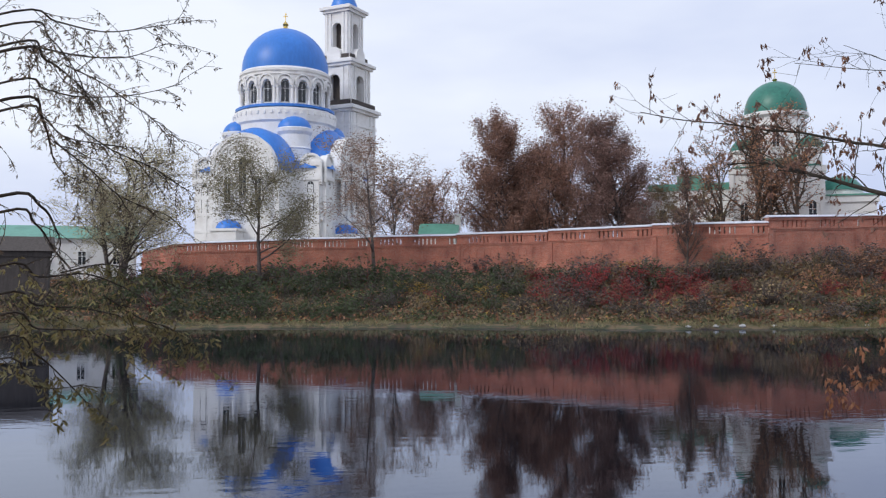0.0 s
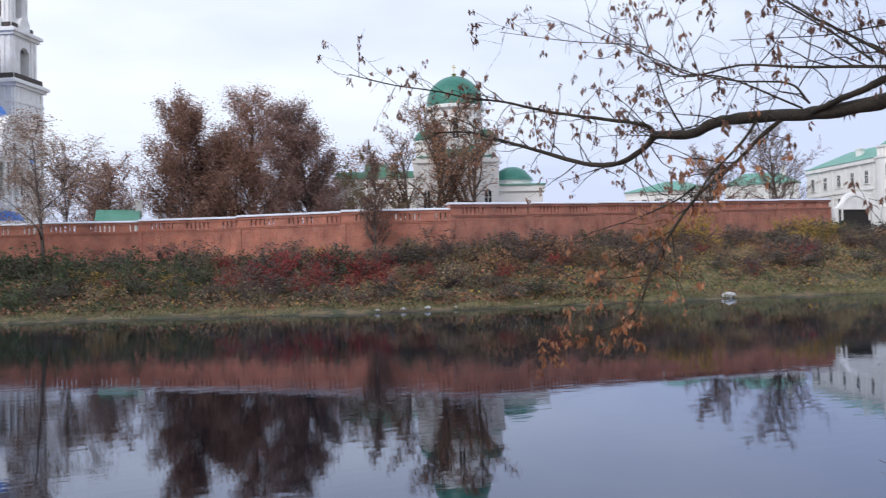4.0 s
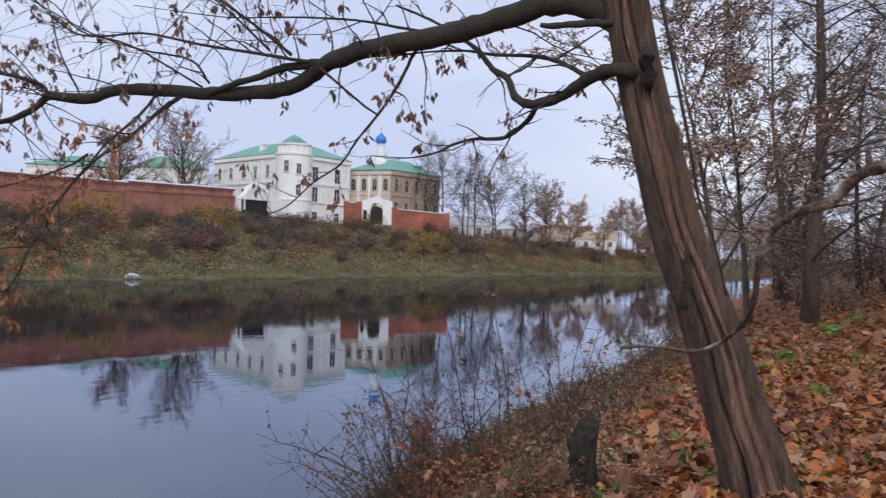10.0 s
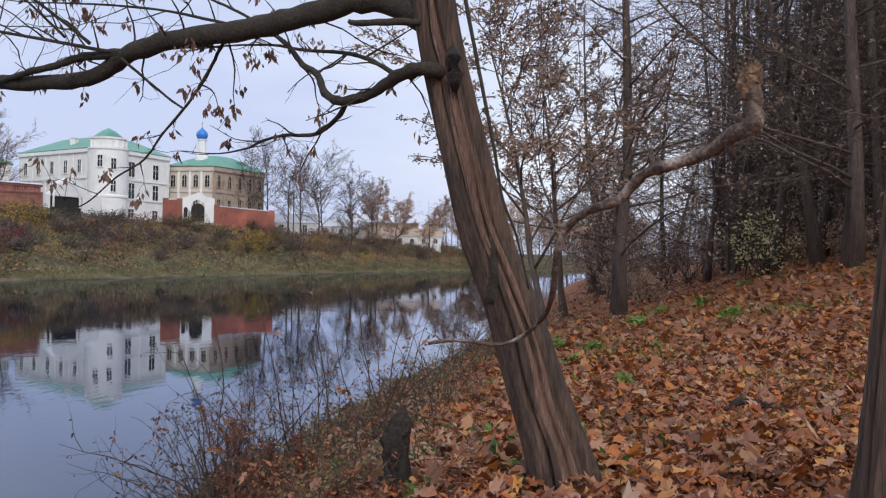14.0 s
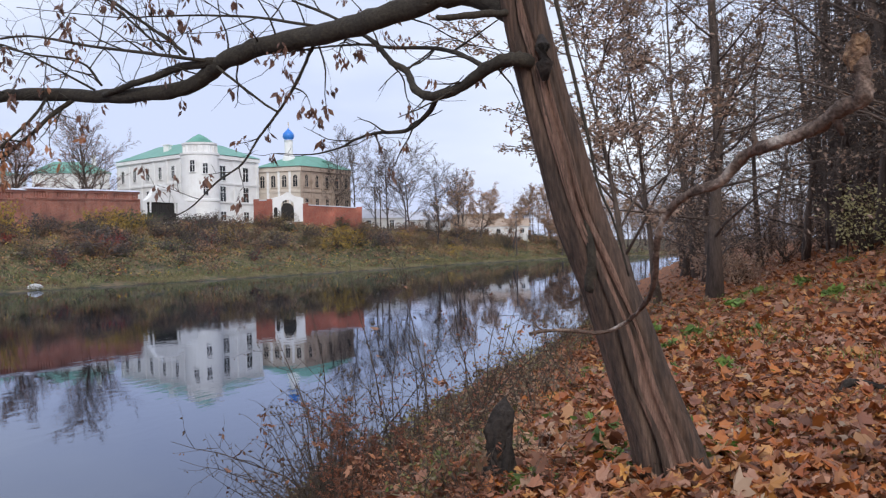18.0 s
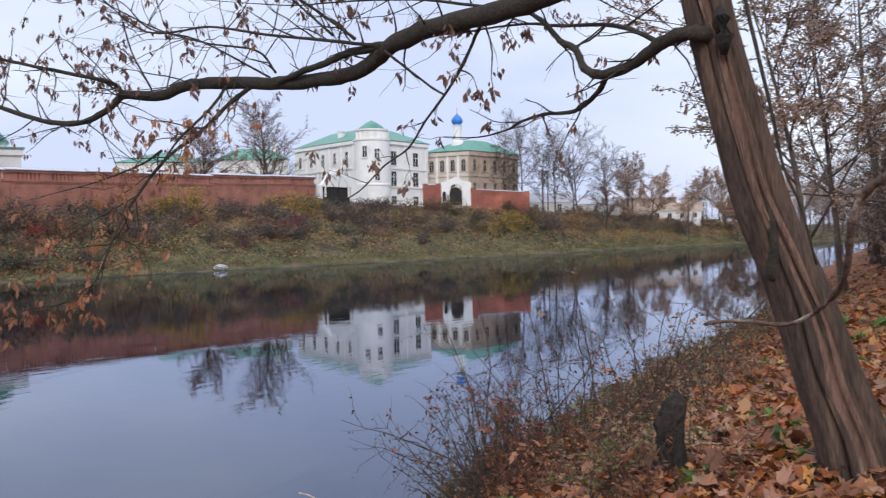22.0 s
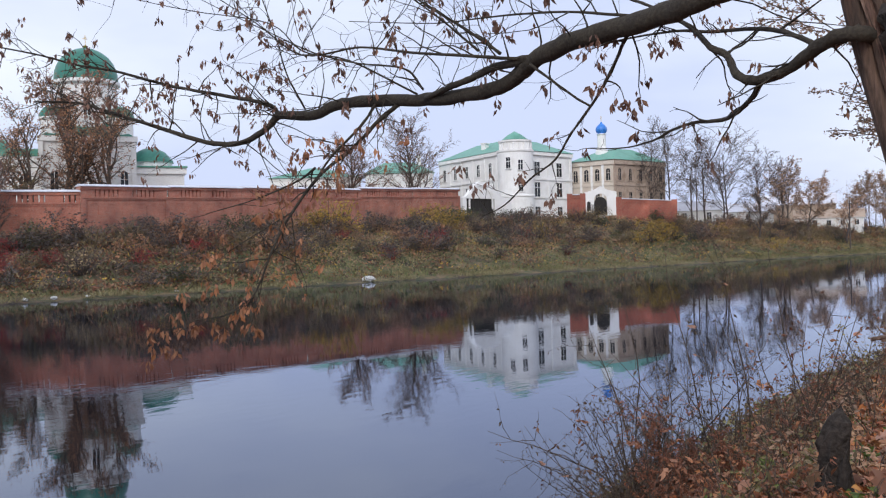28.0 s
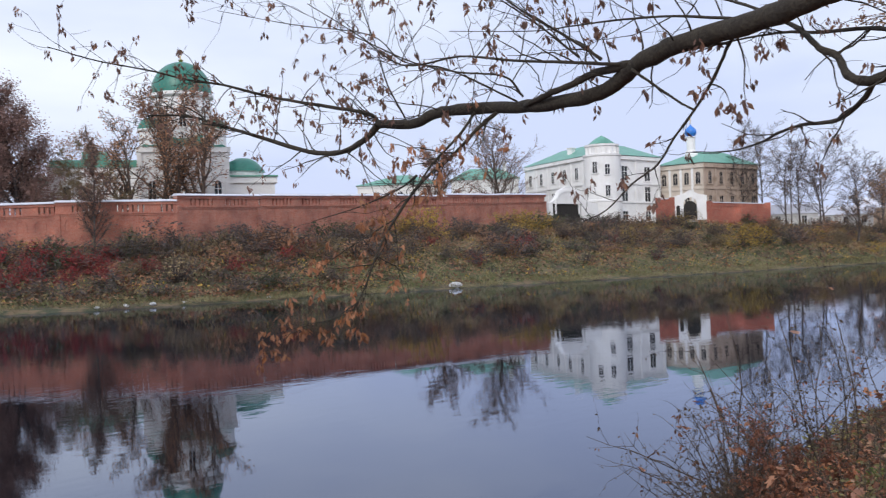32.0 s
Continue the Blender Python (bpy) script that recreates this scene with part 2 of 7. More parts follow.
BRICK = brickwork("red_brick", [(0.49, 0.158, 0.105), (0.35, 0.105, 0.073)], (0.44, 0.29, 0.23))
# darker copy of BRICK for the low gate walls, dimmer light put into the colour
SHADED_BRICK = brickwork("shaded_red_brick", [(0.38, 0.105, 0.072), (0.28, 0.078, 0.055)], (0.33, 0.19, 0.15))
PLASTER = surface("white_plaster", [(0.74, 0.73, 0.715), (0.85, 0.85, 0.845), (0.79, 0.785, 0.775)], 0.4, 0.8, 0.15, 9, grain=0.06)
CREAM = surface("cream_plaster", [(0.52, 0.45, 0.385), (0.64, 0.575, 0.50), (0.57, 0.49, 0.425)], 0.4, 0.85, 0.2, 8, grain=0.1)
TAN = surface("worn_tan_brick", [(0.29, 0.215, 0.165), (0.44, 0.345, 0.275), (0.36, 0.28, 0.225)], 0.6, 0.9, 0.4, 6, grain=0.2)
BLUE = surface("blue_roof_paint", [(0.032, 0.18, 0.60), (0.045, 0.235, 0.72)], 0.25, 0.4, 0.08, 2.0, streak=(1, 1, 0.3), grain=0.07)
GREEN = surface("green_sheet_roof", [(0.085, 0.26, 0.195), (0.13, 0.35, 0.27), (0.105, 0.30, 0.23)], 0.4, 0.45, 0.1, 3.0, streak=(1, 1, 0.3), grain=0.1)
DGREEN = surface("dark_green_dome", [(0.020, 0.135, 0.10), (0.036, 0.20, 0.15), (0.028, 0.165, 0.12)], 0.4, 0.4, 0.1, 3.0, grain=0.12)
TIN = surface("pale_tin_coping", [(0.52, 0.53, 0.60), (0.66, 0.67, 0.74)], 0.8, 0.55, 0.1, 5, grain=0.1)
GLASSY = surface("dark_window_glass", [(0.012, 0.014, 0.018), (0.03, 0.035, 0.042)], 0.8, 0.12, 0.0, 3)
DARKWOOD = surface("dark_gate_planks", [(0.015, 0.013, 0.012), (0.03, 0.026, 0.024)], 1.0, 0.8, 0.3, 10, streak=(6, 1, 1))
GREYWOOD = surface("weathered_planks", [(0.055, 0.046, 0.042), (0.09, 0.077, 0.070)], 0.8, 0.9, 0.3, 8, streak=(6, 6, 1))
GILT = surface("gilded_metal", [(0.55, 0.38, 0.10), (0.65, 0.46, 0.14)], 1.0, 0.3, 0.0, 4, metal=1.0)
BARK = surface("grey_brown_bark", [(0.058, 0.043, 0.036), (0.125, 0.094, 0.077), (0.088, 0.067, 0.056)], 1.5, 0.92, 0.7, 16, streak=(3, 3, 0.5), grain=0.4)
TRUNKBARK = surface("furrowed_trunk_bark", [(0.030, 0.020, 0.016), (0.105, 0.064, 0.046), (0.055, 0.037, 0.029), (0.13, 0.083, 0.060)], 1.6, 0.92, 0.9, 18, streak=(3, 3, 0.30), grain=0.4)
HEARTWOOD = surface("exposed_red_wood", [(0.08, 0.045, 0.032), (0.23, 0.135, 0.10), (0.13, 0.075, 0.055), (0.30, 0.20, 0.155)], 3.0, 0.85, 0.7, 30, streak=(4, 4, 0.25), grain=0.35)
DEADWOOD = surface("weathered_dead_wood", [(0.05, 0.032, 0.024), (0.155, 0.10, 0.076), (0.085, 0.056, 0.042), (0.24, 0.175, 0.14), (0.42, 0.36, 0.31)], 7.0, 0.9, 0.8, 60, streak=(1, 1, 1), grain=0.4)
FARBARK = surface("far_grey_bark", [(0.075, 0.060, 0.056), (0.12, 0.10, 0.095)], 0.8, 0.95, 0.3, 6)
WOODBARK = surface("forest_bark", [(0.052, 0.039, 0.033), (0.115, 0.086, 0.072), (0.078, 0.059, 0.050)], 1.5, 0.92, 0.6, 14, streak=(3, 3, 0.5), grain=0.35)
TORN = surface("torn_yellow_wood", [(0.07, 0.037, 0.024), (0.20, 0.115, 0.062), (0.12, 0.066, 0.04), (0.30, 0.20, 0.12)], 14.0, 0.9, 0.9, 60, grain=0.4)
LIMB = surface("limb_bark", [(0.020, 0.016, 0.012), (0.044, 0.036, 0.026), (0.030, 0.025, 0.020)], 4.0, 0.92, 0.6, 45, grain=0.35)
GROUND = ground_surface()
WATER = water_surface()
LEAF_BROWN = foliage("russet_leaves", [(0.28, 0.135, 0.08), (0.38, 0.19, 0.105), (0.26, 0.145, 0.095), (0.43, 0.215, 0.105)])
LEAF_LARCH = foliage("rust_brown_leaves", [(0.30, 0.165, 0.12), (0.40, 0.215, 0.15), (0.34, 0.20, 0.155), (0.26, 0.15, 0.12)])
LEAF_DRY = foliage("dry_hanging_leaves", [(0.13, 0.072, 0.056), (0.20, 0.105, 0.075), (0.16, 0.09, 0.074), (0.28, 0.14, 0.08)])
LEAF_UMBER = foliage("dark_umber_leaves", [(0.20, 0.125, 0.105), (0.26, 0.155, 0.13), (0.17, 0.11, 0.10)])
LEAF_ORANGE = foliage("orange_dry_leaves", [(0.34, 0.15, 0.075), (0.43, 0.20, 0.10), (0.28, 0.12, 0.07), (0.40, 0.165, 0.065)])
LEAF_DARK = foliage("dark_shrivelled_leaves", [(0.065, 0.045, 0.034), (0.11, 0.072, 0.045), (0.085, 0.065, 0.045), (0.15, 0.10, 0.055)])
LEAF_DUSK = foliage("dull_brown_leaves", [(0.13, 0.10, 0.07), (0.19, 0.15, 0.10), (0.15, 0.125, 0.09), (0.24, 0.19, 0.12)])
LEAF_NARROW = foliage("narrow_olive_leaves", [(0.17, 0.16, 0.06), (0.24, 0.21, 0.08), (0.12, 0.11, 0.05), (0.29, 0.23, 0.10)])
LEAF_DEAD = foliage("dead_brown_leaves", [(0.17, 0.075, 0.045), (0.25, 0.10, 0.05), (0.12, 0.06, 0.04), (0.30, 0.14, 0.075)])
LEAF_RUST = foliage("rust_seed_heads", [(0.19, 0.07, 0.04), (0.25, 0.095, 0.05), (0.15, 0.06, 0.04)])
TWIG = surface("twig_bark", [(0.050, 0.036, 0.029), (0.105, 0.078, 0.060)], 6, 0.9, 0.2, 30)
CHAR = surface("charred_rotten_wood", [(0.010, 0.008, 0.007), (0.034, 0.026, 0.022), (0.018, 0.014, 0.012)], 6, 0.95, 1.0, 30, grain=0.5)
LEAF_WILLOW = foliage("fading_willow_leaves", [(0.38, 0.36, 0.22), (0.46, 0.42, 0.28), (0.40, 0.34, 0.23), (0.30, 0.29, 0.17)], 0.6, 0.45)
LEAF_PALE = foliage("pale_yellow_leaves", [(0.52, 0.48, 0.24), (0.44, 0.40, 0.18), (0.58, 0.54, 0.32)])
LEAF_YELLOW = foliage("yellowing_leaves", [(0.44, 0.30, 0.06), (0.34, 0.24, 0.05), (0.52, 0.31, 0.06), (0.24, 0.18, 0.05)])
LEAF_GREEN = foliage("dark_green_leaves", [(0.038, 0.058, 0.024), (0.06, 0.083, 0.032), (0.045, 0.07, 0.03), (0.08, 0.095, 0.042)])
LEAF_RED = foliage("dark_red_leaves", [(0.24, 0.026, 0.030), (0.33, 0.040, 0.042), (0.17, 0.025, 0.03), (0.34, 0.075, 0.05)])
LEAF_OLIVE = foliage("olive_brown_leaves", [(0.23, 0.19, 0.095), (0.30, 0.225, 0.115), (0.20, 0.15, 0.10), (0.35, 0.25, 0.135)])
LITTER = foliage("fallen_maple_leaves", [(0.46, 0.135, 0.032), (0.28, 0.075, 0.026), (0.55, 0.185, 0.040), (0.21, 0.075, 0.036), (0.44, 0.23, 0.15), (0.60, 0.29, 0.075), (0.29, 0.11, 0.06), (0.11, 0.045, 0.026), (0.38, 0.16, 0.085), (0.24, 0.085, 0.035), (0.42, 0.30, 0.20)], 0.5, 0.12)
FRESH = foliage("fresh_green_leaves", [(0.09, 0.17, 0.03), (0.14, 0.22, 0.05), (0.20, 0.26, 0.06), (0.07, 0.12, 0.03)])
LEAF_FOREST = foliage("pale_forest_leaves", [(0.34, 0.235, 0.175), (0.44, 0.31, 0.235), (0.28, 0.19, 0.145), (0.38, 0.23, 0.14)])
LEAF_TAN = foliage("tan_autumn_leaves", [(0.42, 0.265, 0.175), (0.50, 0.31, 0.19), (0.36, 0.245, 0.18), (0.46, 0.255, 0.14)])
STRAW = foliage("bleached_grass", [(0.34, 0.30, 0.16), (0.42, 0.36, 0.20), (0.26, 0.24, 0.11)])
GRASS = foliage("dry_grass", [(0.14, 0.12, 0.055), (0.20, 0.17, 0.08), (0.10, 0.11, 0.04), (0.16, 0.12, 0.07)])


# ---- mesh helpers ----
LOOSE = {"caught_leaf_spray", "leafage", "twig_spray", "dry_leaf_spray", "narrow_leaf_spray", "crown", "crown_wood", "stem_work"}


def part(name, bm, material, parent=None, label="", smooth=False):
    """One mesh object under a thing or a part, from a bmesh or (verts, faces)."""
    me = bpy.data.meshes.new(name)
    if isinstance(bm, tuple):
        me.from_pydata([tuple(v) for v in bm[0]] if not isinstance(bm[0], np.ndarray) else bm[0].tolist(), [], bm[1])
    else:
        bmesh.ops.recalc_face_normals(bm, faces=bm.faces[:])
        bm.to_mesh(me)
        bm.free()
    if smooth:
        me.polygons.foreach_set("use_smooth", [True] * len(me.polygons))
    me.materials.append(material)
    ob = new(name, me)
    ob.parent = parent
    if name in LOOSE:
        ob["kind"] = "stuff"
    if label:
        ob["label"] = label
    return ob


def thing(name, m, label, category, group="", kind=""):
    ob = new(name)
    ob.matrix_world = m
    return tagged(ob, label, category, group, kind)


def box(bm, x0, x1, y0, y1, z0, z1, slope=0.0):
    """A box whose z may climb along x."""
    vs = [bm.verts.new((x, y, z + slope * x)) for z in (z0, z1) for x, y in ((x0, y0), (x1, y0), (x1, y1), (x0, y1))]
    for f in ((0, 1, 2, 3), (4, 5, 6, 7), (0, 1, 5, 4), (1, 2, 6, 5), (2, 3, 7, 6), (3, 0, 4, 7)):
        bm.faces.new([vs[i] for i in f])
    return bm


def boxes(*specs):
    bm = bmesh.new()
    for s in specs:
        box(bm, *s)
    return bm


def lathe(profile, seg=32, cx=0.0, cy=0.0, a0=0.0, a1=2 * math.pi, bm=None):
    """Turns a profile of (r, z) round an upright axis."""
    bm = bm or bmesh.new()
    full = abs(a1 - a0 - 2 * math.pi) < 1e-6
    n = seg if full else seg + 1
    rings = []
    for r, z in profile:
        if r < 1e-4:
            v = bm.verts.new((cx, cy, z))
            rings.append([v] * n)
        else:
            rings.append([bm.verts.new((cx + r * math.cos(a0 + (a1 - a0) * k / seg), cy + r * math.sin(a0 + (a1 - a0) * k / seg), z)) for k in range(n)])
    for a, b in zip(rings, rings[1:]):
        for k in range(seg):
            q = [a[k], a[(k + 1) % n], b[(k + 1) % n], b[k]]
            q = list(dict.fromkeys(q))
            if len(q) > 2:
                bm.faces.new(q)
    return bm


def extrude_outline(pts, y0, y1, bm=None):
    """An upright outline of (x, z) drawn out from y0 to y1."""
    bm = bm or bmesh.new()
    a = [bm.verts.new((x, y0, z)) for x, z in pts]
    b = [bm.verts.new((x, y1, z)) for x, z in pts]
    bm.faces.new(a)
    bm.faces.new(b[::-1])
    for k in range(len(pts)):
        j = (k + 1) % len(pts)
        bm.faces.new([a[k], b[k], b[j], a[j]])
    return bm


def arch_pts(w, h, n=10, x=0.0, z=0.0):
    """A round-headed opening's outline, w wide and h high."""
    r = w / 2
    return [(x - r, z), (x + r, z)] + [(x + r * math.cos(math.pi * k / n), z + h - r + r * math.sin(math.pi * k / n)) for k in range(n + 1)]


def band_arch(w0, w1, h, n=16, x=0.0, z=0.0):
    """A ring-shaped arch outline between widths w0 and w1 whose crown is h above z."""
    r0, r1 = w0 / 2, w1 / 2
    c = z + h - r1
    o = [(x + r1 * math.cos(math.pi * k / n), c + r1 * math.sin(math.pi * k / n)) for k in range(n + 1)]
    i = [(x + r0 * math.cos(math.pi * k / n), c + r0 * math.sin(math.pi * k / n)) for k in range(n, -1, -1)]
    return [(x + r1, z)] + o + [(x - r1, z), (x - r0, z)] + i + [(x + r0, z)]


def tube_into(V, F, pts, radii, n=6):
    """Adds a tapered tube along pts to the lists V and F."""
    pts = [Vector(p) for p in pts]
    base = len(V)
    up = Vector((0.31, 0.17, 0.93))
    for i, p in enumerate(pts):
        d = (pts[min(i + 1, len(pts) - 1)] - pts[max(i - 1, 0)]).normalized()
        s = d.cross(up)
        if s.length < 0.05:
            s = d.cross(Vector((1, 0, 0)))
        s.normalize()
        t = s.cross(d)
        for k in range(n):
            a = 2 * math.pi * k / n
            V.append(p + (s * math.cos(a) + t * math.sin(a)) * radii[i])
    for i in range(len(pts) - 1):
        for k in range(n):
            a, b = base + i * n + k, base + i * n + (k + 1) % n
            F.append((a, b, b + n, a + n))
    F.append(tuple(base + k for k in range(n))[::-1])
    F.append(tuple(base + (len(pts) - 1) * n + k for k in range(n)))


def smooth_line(pts, per=4):
    """Catmull-Rom through pts."""
    P = [Vector(p) for p in pts]
    P = [2 * P[0] - P[1]] + P + [2 * P[-1] - P[-2]]
    out = []
    for i in range(1, len(P) - 2):
        a, b, c, d = P[i - 1], P[i], P[i + 1], P[i + 2]
        for k in range(per):
            t = k / per
            out.append(0.5 * ((2 * b) + (c - a) * t + (2 * a - 5 * b + 4 * c - d) * t * t + (3 * b - a - 3 * c + d) * t ** 3))
    out.append(P[-2])
    return out


def leaf_cards(rng, places, size, droop=0.3, narrow=0.5):
    """Small pointed leaves, folded along the midrib, at places (N x 3)."""
    n = len(places)
    if n == 0:
        return np.zeros((0, 3)), []
    d = rng.normal(size=(n, 3))
    d[:, 2] = d[:, 2] * 0.5 - droop
    d /= np.linalg.norm(d, axis=1, keepdims=True)
    s = np.cross(d, rng.normal(size=(n, 3)))
    s /= np.linalg.norm(s, axis=1, keepdims=True) + 1e-9
    up = np.cross(s, d)
    L = (size * rng.uniform(0.6, 1.35, n))[:, None]
    w = L * narrow * 0.5
    mid = places + d * L * 0.45
    v = np.stack([places, mid + s * w + up * w * 0.35, places + d * L, mid - s * w + up * w * 0.35], 1).reshape(-1, 3)
    i = np.arange(n)[:, None] * 4
    f = np.concatenate([i + [0, 1, 2], i + [0, 2, 3]], 1).reshape(-1, 3)
    return v, f.tolist()


# ---- the lie of the land ----
NX = [-1600, -60, -8, 0, 10.7, 17.5, 24, 34, 52, 100, 180, 236, 245, 1600]
NY = [3, 4.2, 5.2, 5.5, 6.05, 7.15, 7.5, 8.2, 10.4, 16, 22, 26, 27, 30]
FX = [-1600, -60, -20, 10, 30, 50, 70, 90, 120, 165, 200, 225, 240, 245, 1600]
FY = [120, 86, 81, 76, 68, 67, 66, 63, 60, 57, 49, 38, 28, 27, 30]
WX = [-1600, -40, -14, 18.5, 46.5, 90, 116, 128, 138, 150, 180, 230, 1600]
WY = [150, 124, 126, 111.3, 86.5, 91.5, 94, 90, 76, 78, 78, 66, 60]
BX = [-1600, -40, -14, 18.5, 46.5, 90, 116, 130, 140, 160, 200, 260, 1600]
BZ = [4.4, 4.2, 4.2, 4.4, 5.0, 6.3, 7.2, 7.7, 7.3, 6.2, 5.6, 4.2, 4.0]


def sstep(a, b, x):
    t = np.clip((x - a) / (b - a), 0, 1)
    return t * t * (3 - 2 * t)


def land(x, y):
    """Height of the ground over the water, for numbers or arrays."""
    x, y = np.asarray(x, float), np.asarray(y, float)
    yn, yf, yw, zb = np.interp(x, NX, NY), np.interp(x, FX, FY), np.interp(x, WX, WY), np.interp(x, BX, BZ)
    wob = 0.35 * np.sin(x * 0.9 + 1.3) * np.sin(x * 0.37) + 0.2 * np.sin(x * 2.3)
    ds, dn = yn + wob * 0.5 - y, y - (yf + wob)
    south = 1.7 * sstep(-0.2, 4.9, ds) + 0.033 * np.clip(ds - 7, 0, 60) + 0.012 * np.clip(x - 6, 0, 30) * sstep(1, 8, ds)
    south = south + 0.25 * np.clip(2.0 - y, 0, 9) * sstep(9, 24, x) * (1 - sstep(60, 120, x))
    u = dn / np.maximum(yw - yf, 1)
    north = 0.22 * sstep(0, 1.2, dn) + (zb - 0.22) * sstep(0.03, 0.97, u) ** 0.85
    bed = -0.9 * sstep(0, 3, np.minimum(-ds, -dn))
    z = np.where(ds > 0, south, np.where(dn > 0, north, bed))
    rough = 0.05 * np.sin(x * 1.7 + y * 0.6) * np.sin(y * 1.9 - x * 0.4) + 0.03 * np.sin(x * 4.1) * np.sin(y * 3.7)
    return z + rough * sstep(0.2, 2.0, np.maximum(ds, dn))


def lz(x, y):
    return float(land(x, y))


def steps(*runs):
    out = []
    for a, b, s in runs:
        out += list(np.arange(a, b, s))
    return np.array(out + [runs[-1][1]])


gx = steps((-1600, -200, 100), (-200, -60, 10), (-60, -8, 2), (-8, 34, 0.35), (34, 130, 1.6), (130, 260, 4), (260, 400, 20), (400, 1600, 100))
gy = steps((-1600, -200, 100), (-200, -40, 10), (-40, -12, 1.5), (-12, 12, 0.33), (12, 56, 2), (56, 130, 1.2), (130, 200, 10), (200, 1600, 100))
GXX, GYY = np.meshgrid(gx, gy, indexing="ij")
GZ = land(GXX, GYY)
gv = np.stack([GXX, GYY, GZ], -1).reshape(-1, 3)
ii, jj = np.meshgrid(np.arange(len(gx) - 1), np.arange(len(gy) - 1), indexing="ij")
q0 = (ii * len(gy) + jj).ravel()
gf = np.stack([q0, q0 + len(gy), q0 + len(gy) + 1, q0 + 1], 1).tolist()
ground = part("ground", (gv, gf), GROUND, smooth=True)
tagged(ground, "leaf-strewn near bank and weedy far bank of a pond", "ground", kind="structure")
water = part("water", boxes((-1500, 248, 2, 130, -0.5, 0.0)), WATER)
tagged(water, "calm dark pond water mirroring the sky and banks", "water", kind="structure")


# ---- the brick monastery wall ----
def wall_section(p0, p1, top0, top1, n):
    a, b = Vector(p0), Vector(p1)
    L, yaw = (b - a).length, math.degrees(math.atan2(b.y - a.y, b.x - a.x))
    sl = (top1 - top0) / L
    w = thing("wall_section", pose(a.x, a.y, top0, 0, 0, yaw), "weathered red brick monastery wall with a pale tin coping", "wall", "monastery wall", "structure")
    part("brick_body", boxes((0, L, 0, 0.7, -6.6, -1.22, sl), (0, 0.55, -0.10, 0, -6.6, -1.3, sl), (L - 0.55, L, -0.10, 0, -6.6, -1.3, sl)), BRICK, w)
    part("string_course", boxes((0, L, -0.14, 0.7, -1.22, -1.04, sl), (0, L, -0.07, 0, -1.40, -1.224, sl)), BRICK, w, "projecting brick string course")
    posts = bmesh.new()
    x, k = 0.0, 0
    while x < L - 0.3:
        wide = 0.36 if k % 6 else 1.7
        e = min(L, x + wide)
        box(posts, x, e, 0.04, 0.24, -1.04, -0.30, sl)
        x, k = e + 0.17, k + 1
    part("parapet", posts, BRICK, w, "brick parapet pierced by narrow slits")
    part("top_band", boxes((0, L, -0.08, 0.68, -0.30, -0.02, sl)), BRICK, w)
    cop = bmesh.new()
    prof = [(-0.22, -0.02), (-0.22, 0.05), (0.3, 0.24), (0.82, 0.05), (0.82, -0.02)]
    r0 = [cop.verts.new((-0.04, y, z)) for y, z in prof]
    r1 = [cop.verts.new((L + 0.04, y, z + sl * L)) for y, z in prof]
    cop.faces.new(r0)
    cop.faces.new(r1)
    for i in range(5):
        j = (i + 1) % 5
        cop.faces.new([r0[i], r1[i], r1[j], r0[j]])
    part("coping", cop, TIN, w, "pale tin coping")
    m = int(L / 1.9)
    for i in range(m):
        cx = 0.55 + (L - 1.1) * (i + 0.5) / m
        bm = extrude_outline(band_arch(1.0, 1.25, 1.25, 8, cx, -2.85 + sl * cx), -0.05, 0.02)
        part("blind_arch", bm, BRICK, w)
    return w


WALL = [(-17.0, 128.2, 9.15), (-3, 122.2, 9.5), (8, 117.2, 9.6), (18.6, 112.2, 9.7), (28, 104, 9.75), (37.5, 96, 9.95), (46.6, 87.6, 9.85)]
for (x0, y0, z0), (x1, y1, z1) in zip(WALL, WALL[1:]):
    wall_section((x0, y0, 0), (x1, y1, 0), z0, z1 - 0.12, 0)
WALL = [(46.6, 87.6, 10.3), (57.5, 88.9, 10.62), (68.2, 90.2, 10.95), (79.2, 91.6, 11.3), (90.4, 93.1, 11.75), (103, 94.6, 12.15), (115.6, 96.1, 12.58)]
for i, ((x0, y0, z0), (x1, y1, z1)) in enumerate(zip(WALL, WALL[1:])):
    wall_section((x0, y0, 0), (x1, y1, 0), z0, z1 - (0.25 if i == 3 else 0.06), 0)
wall_section((-25, 151, 0), (-17.1, 128.4, 0), 8.9, 9.15, 0)


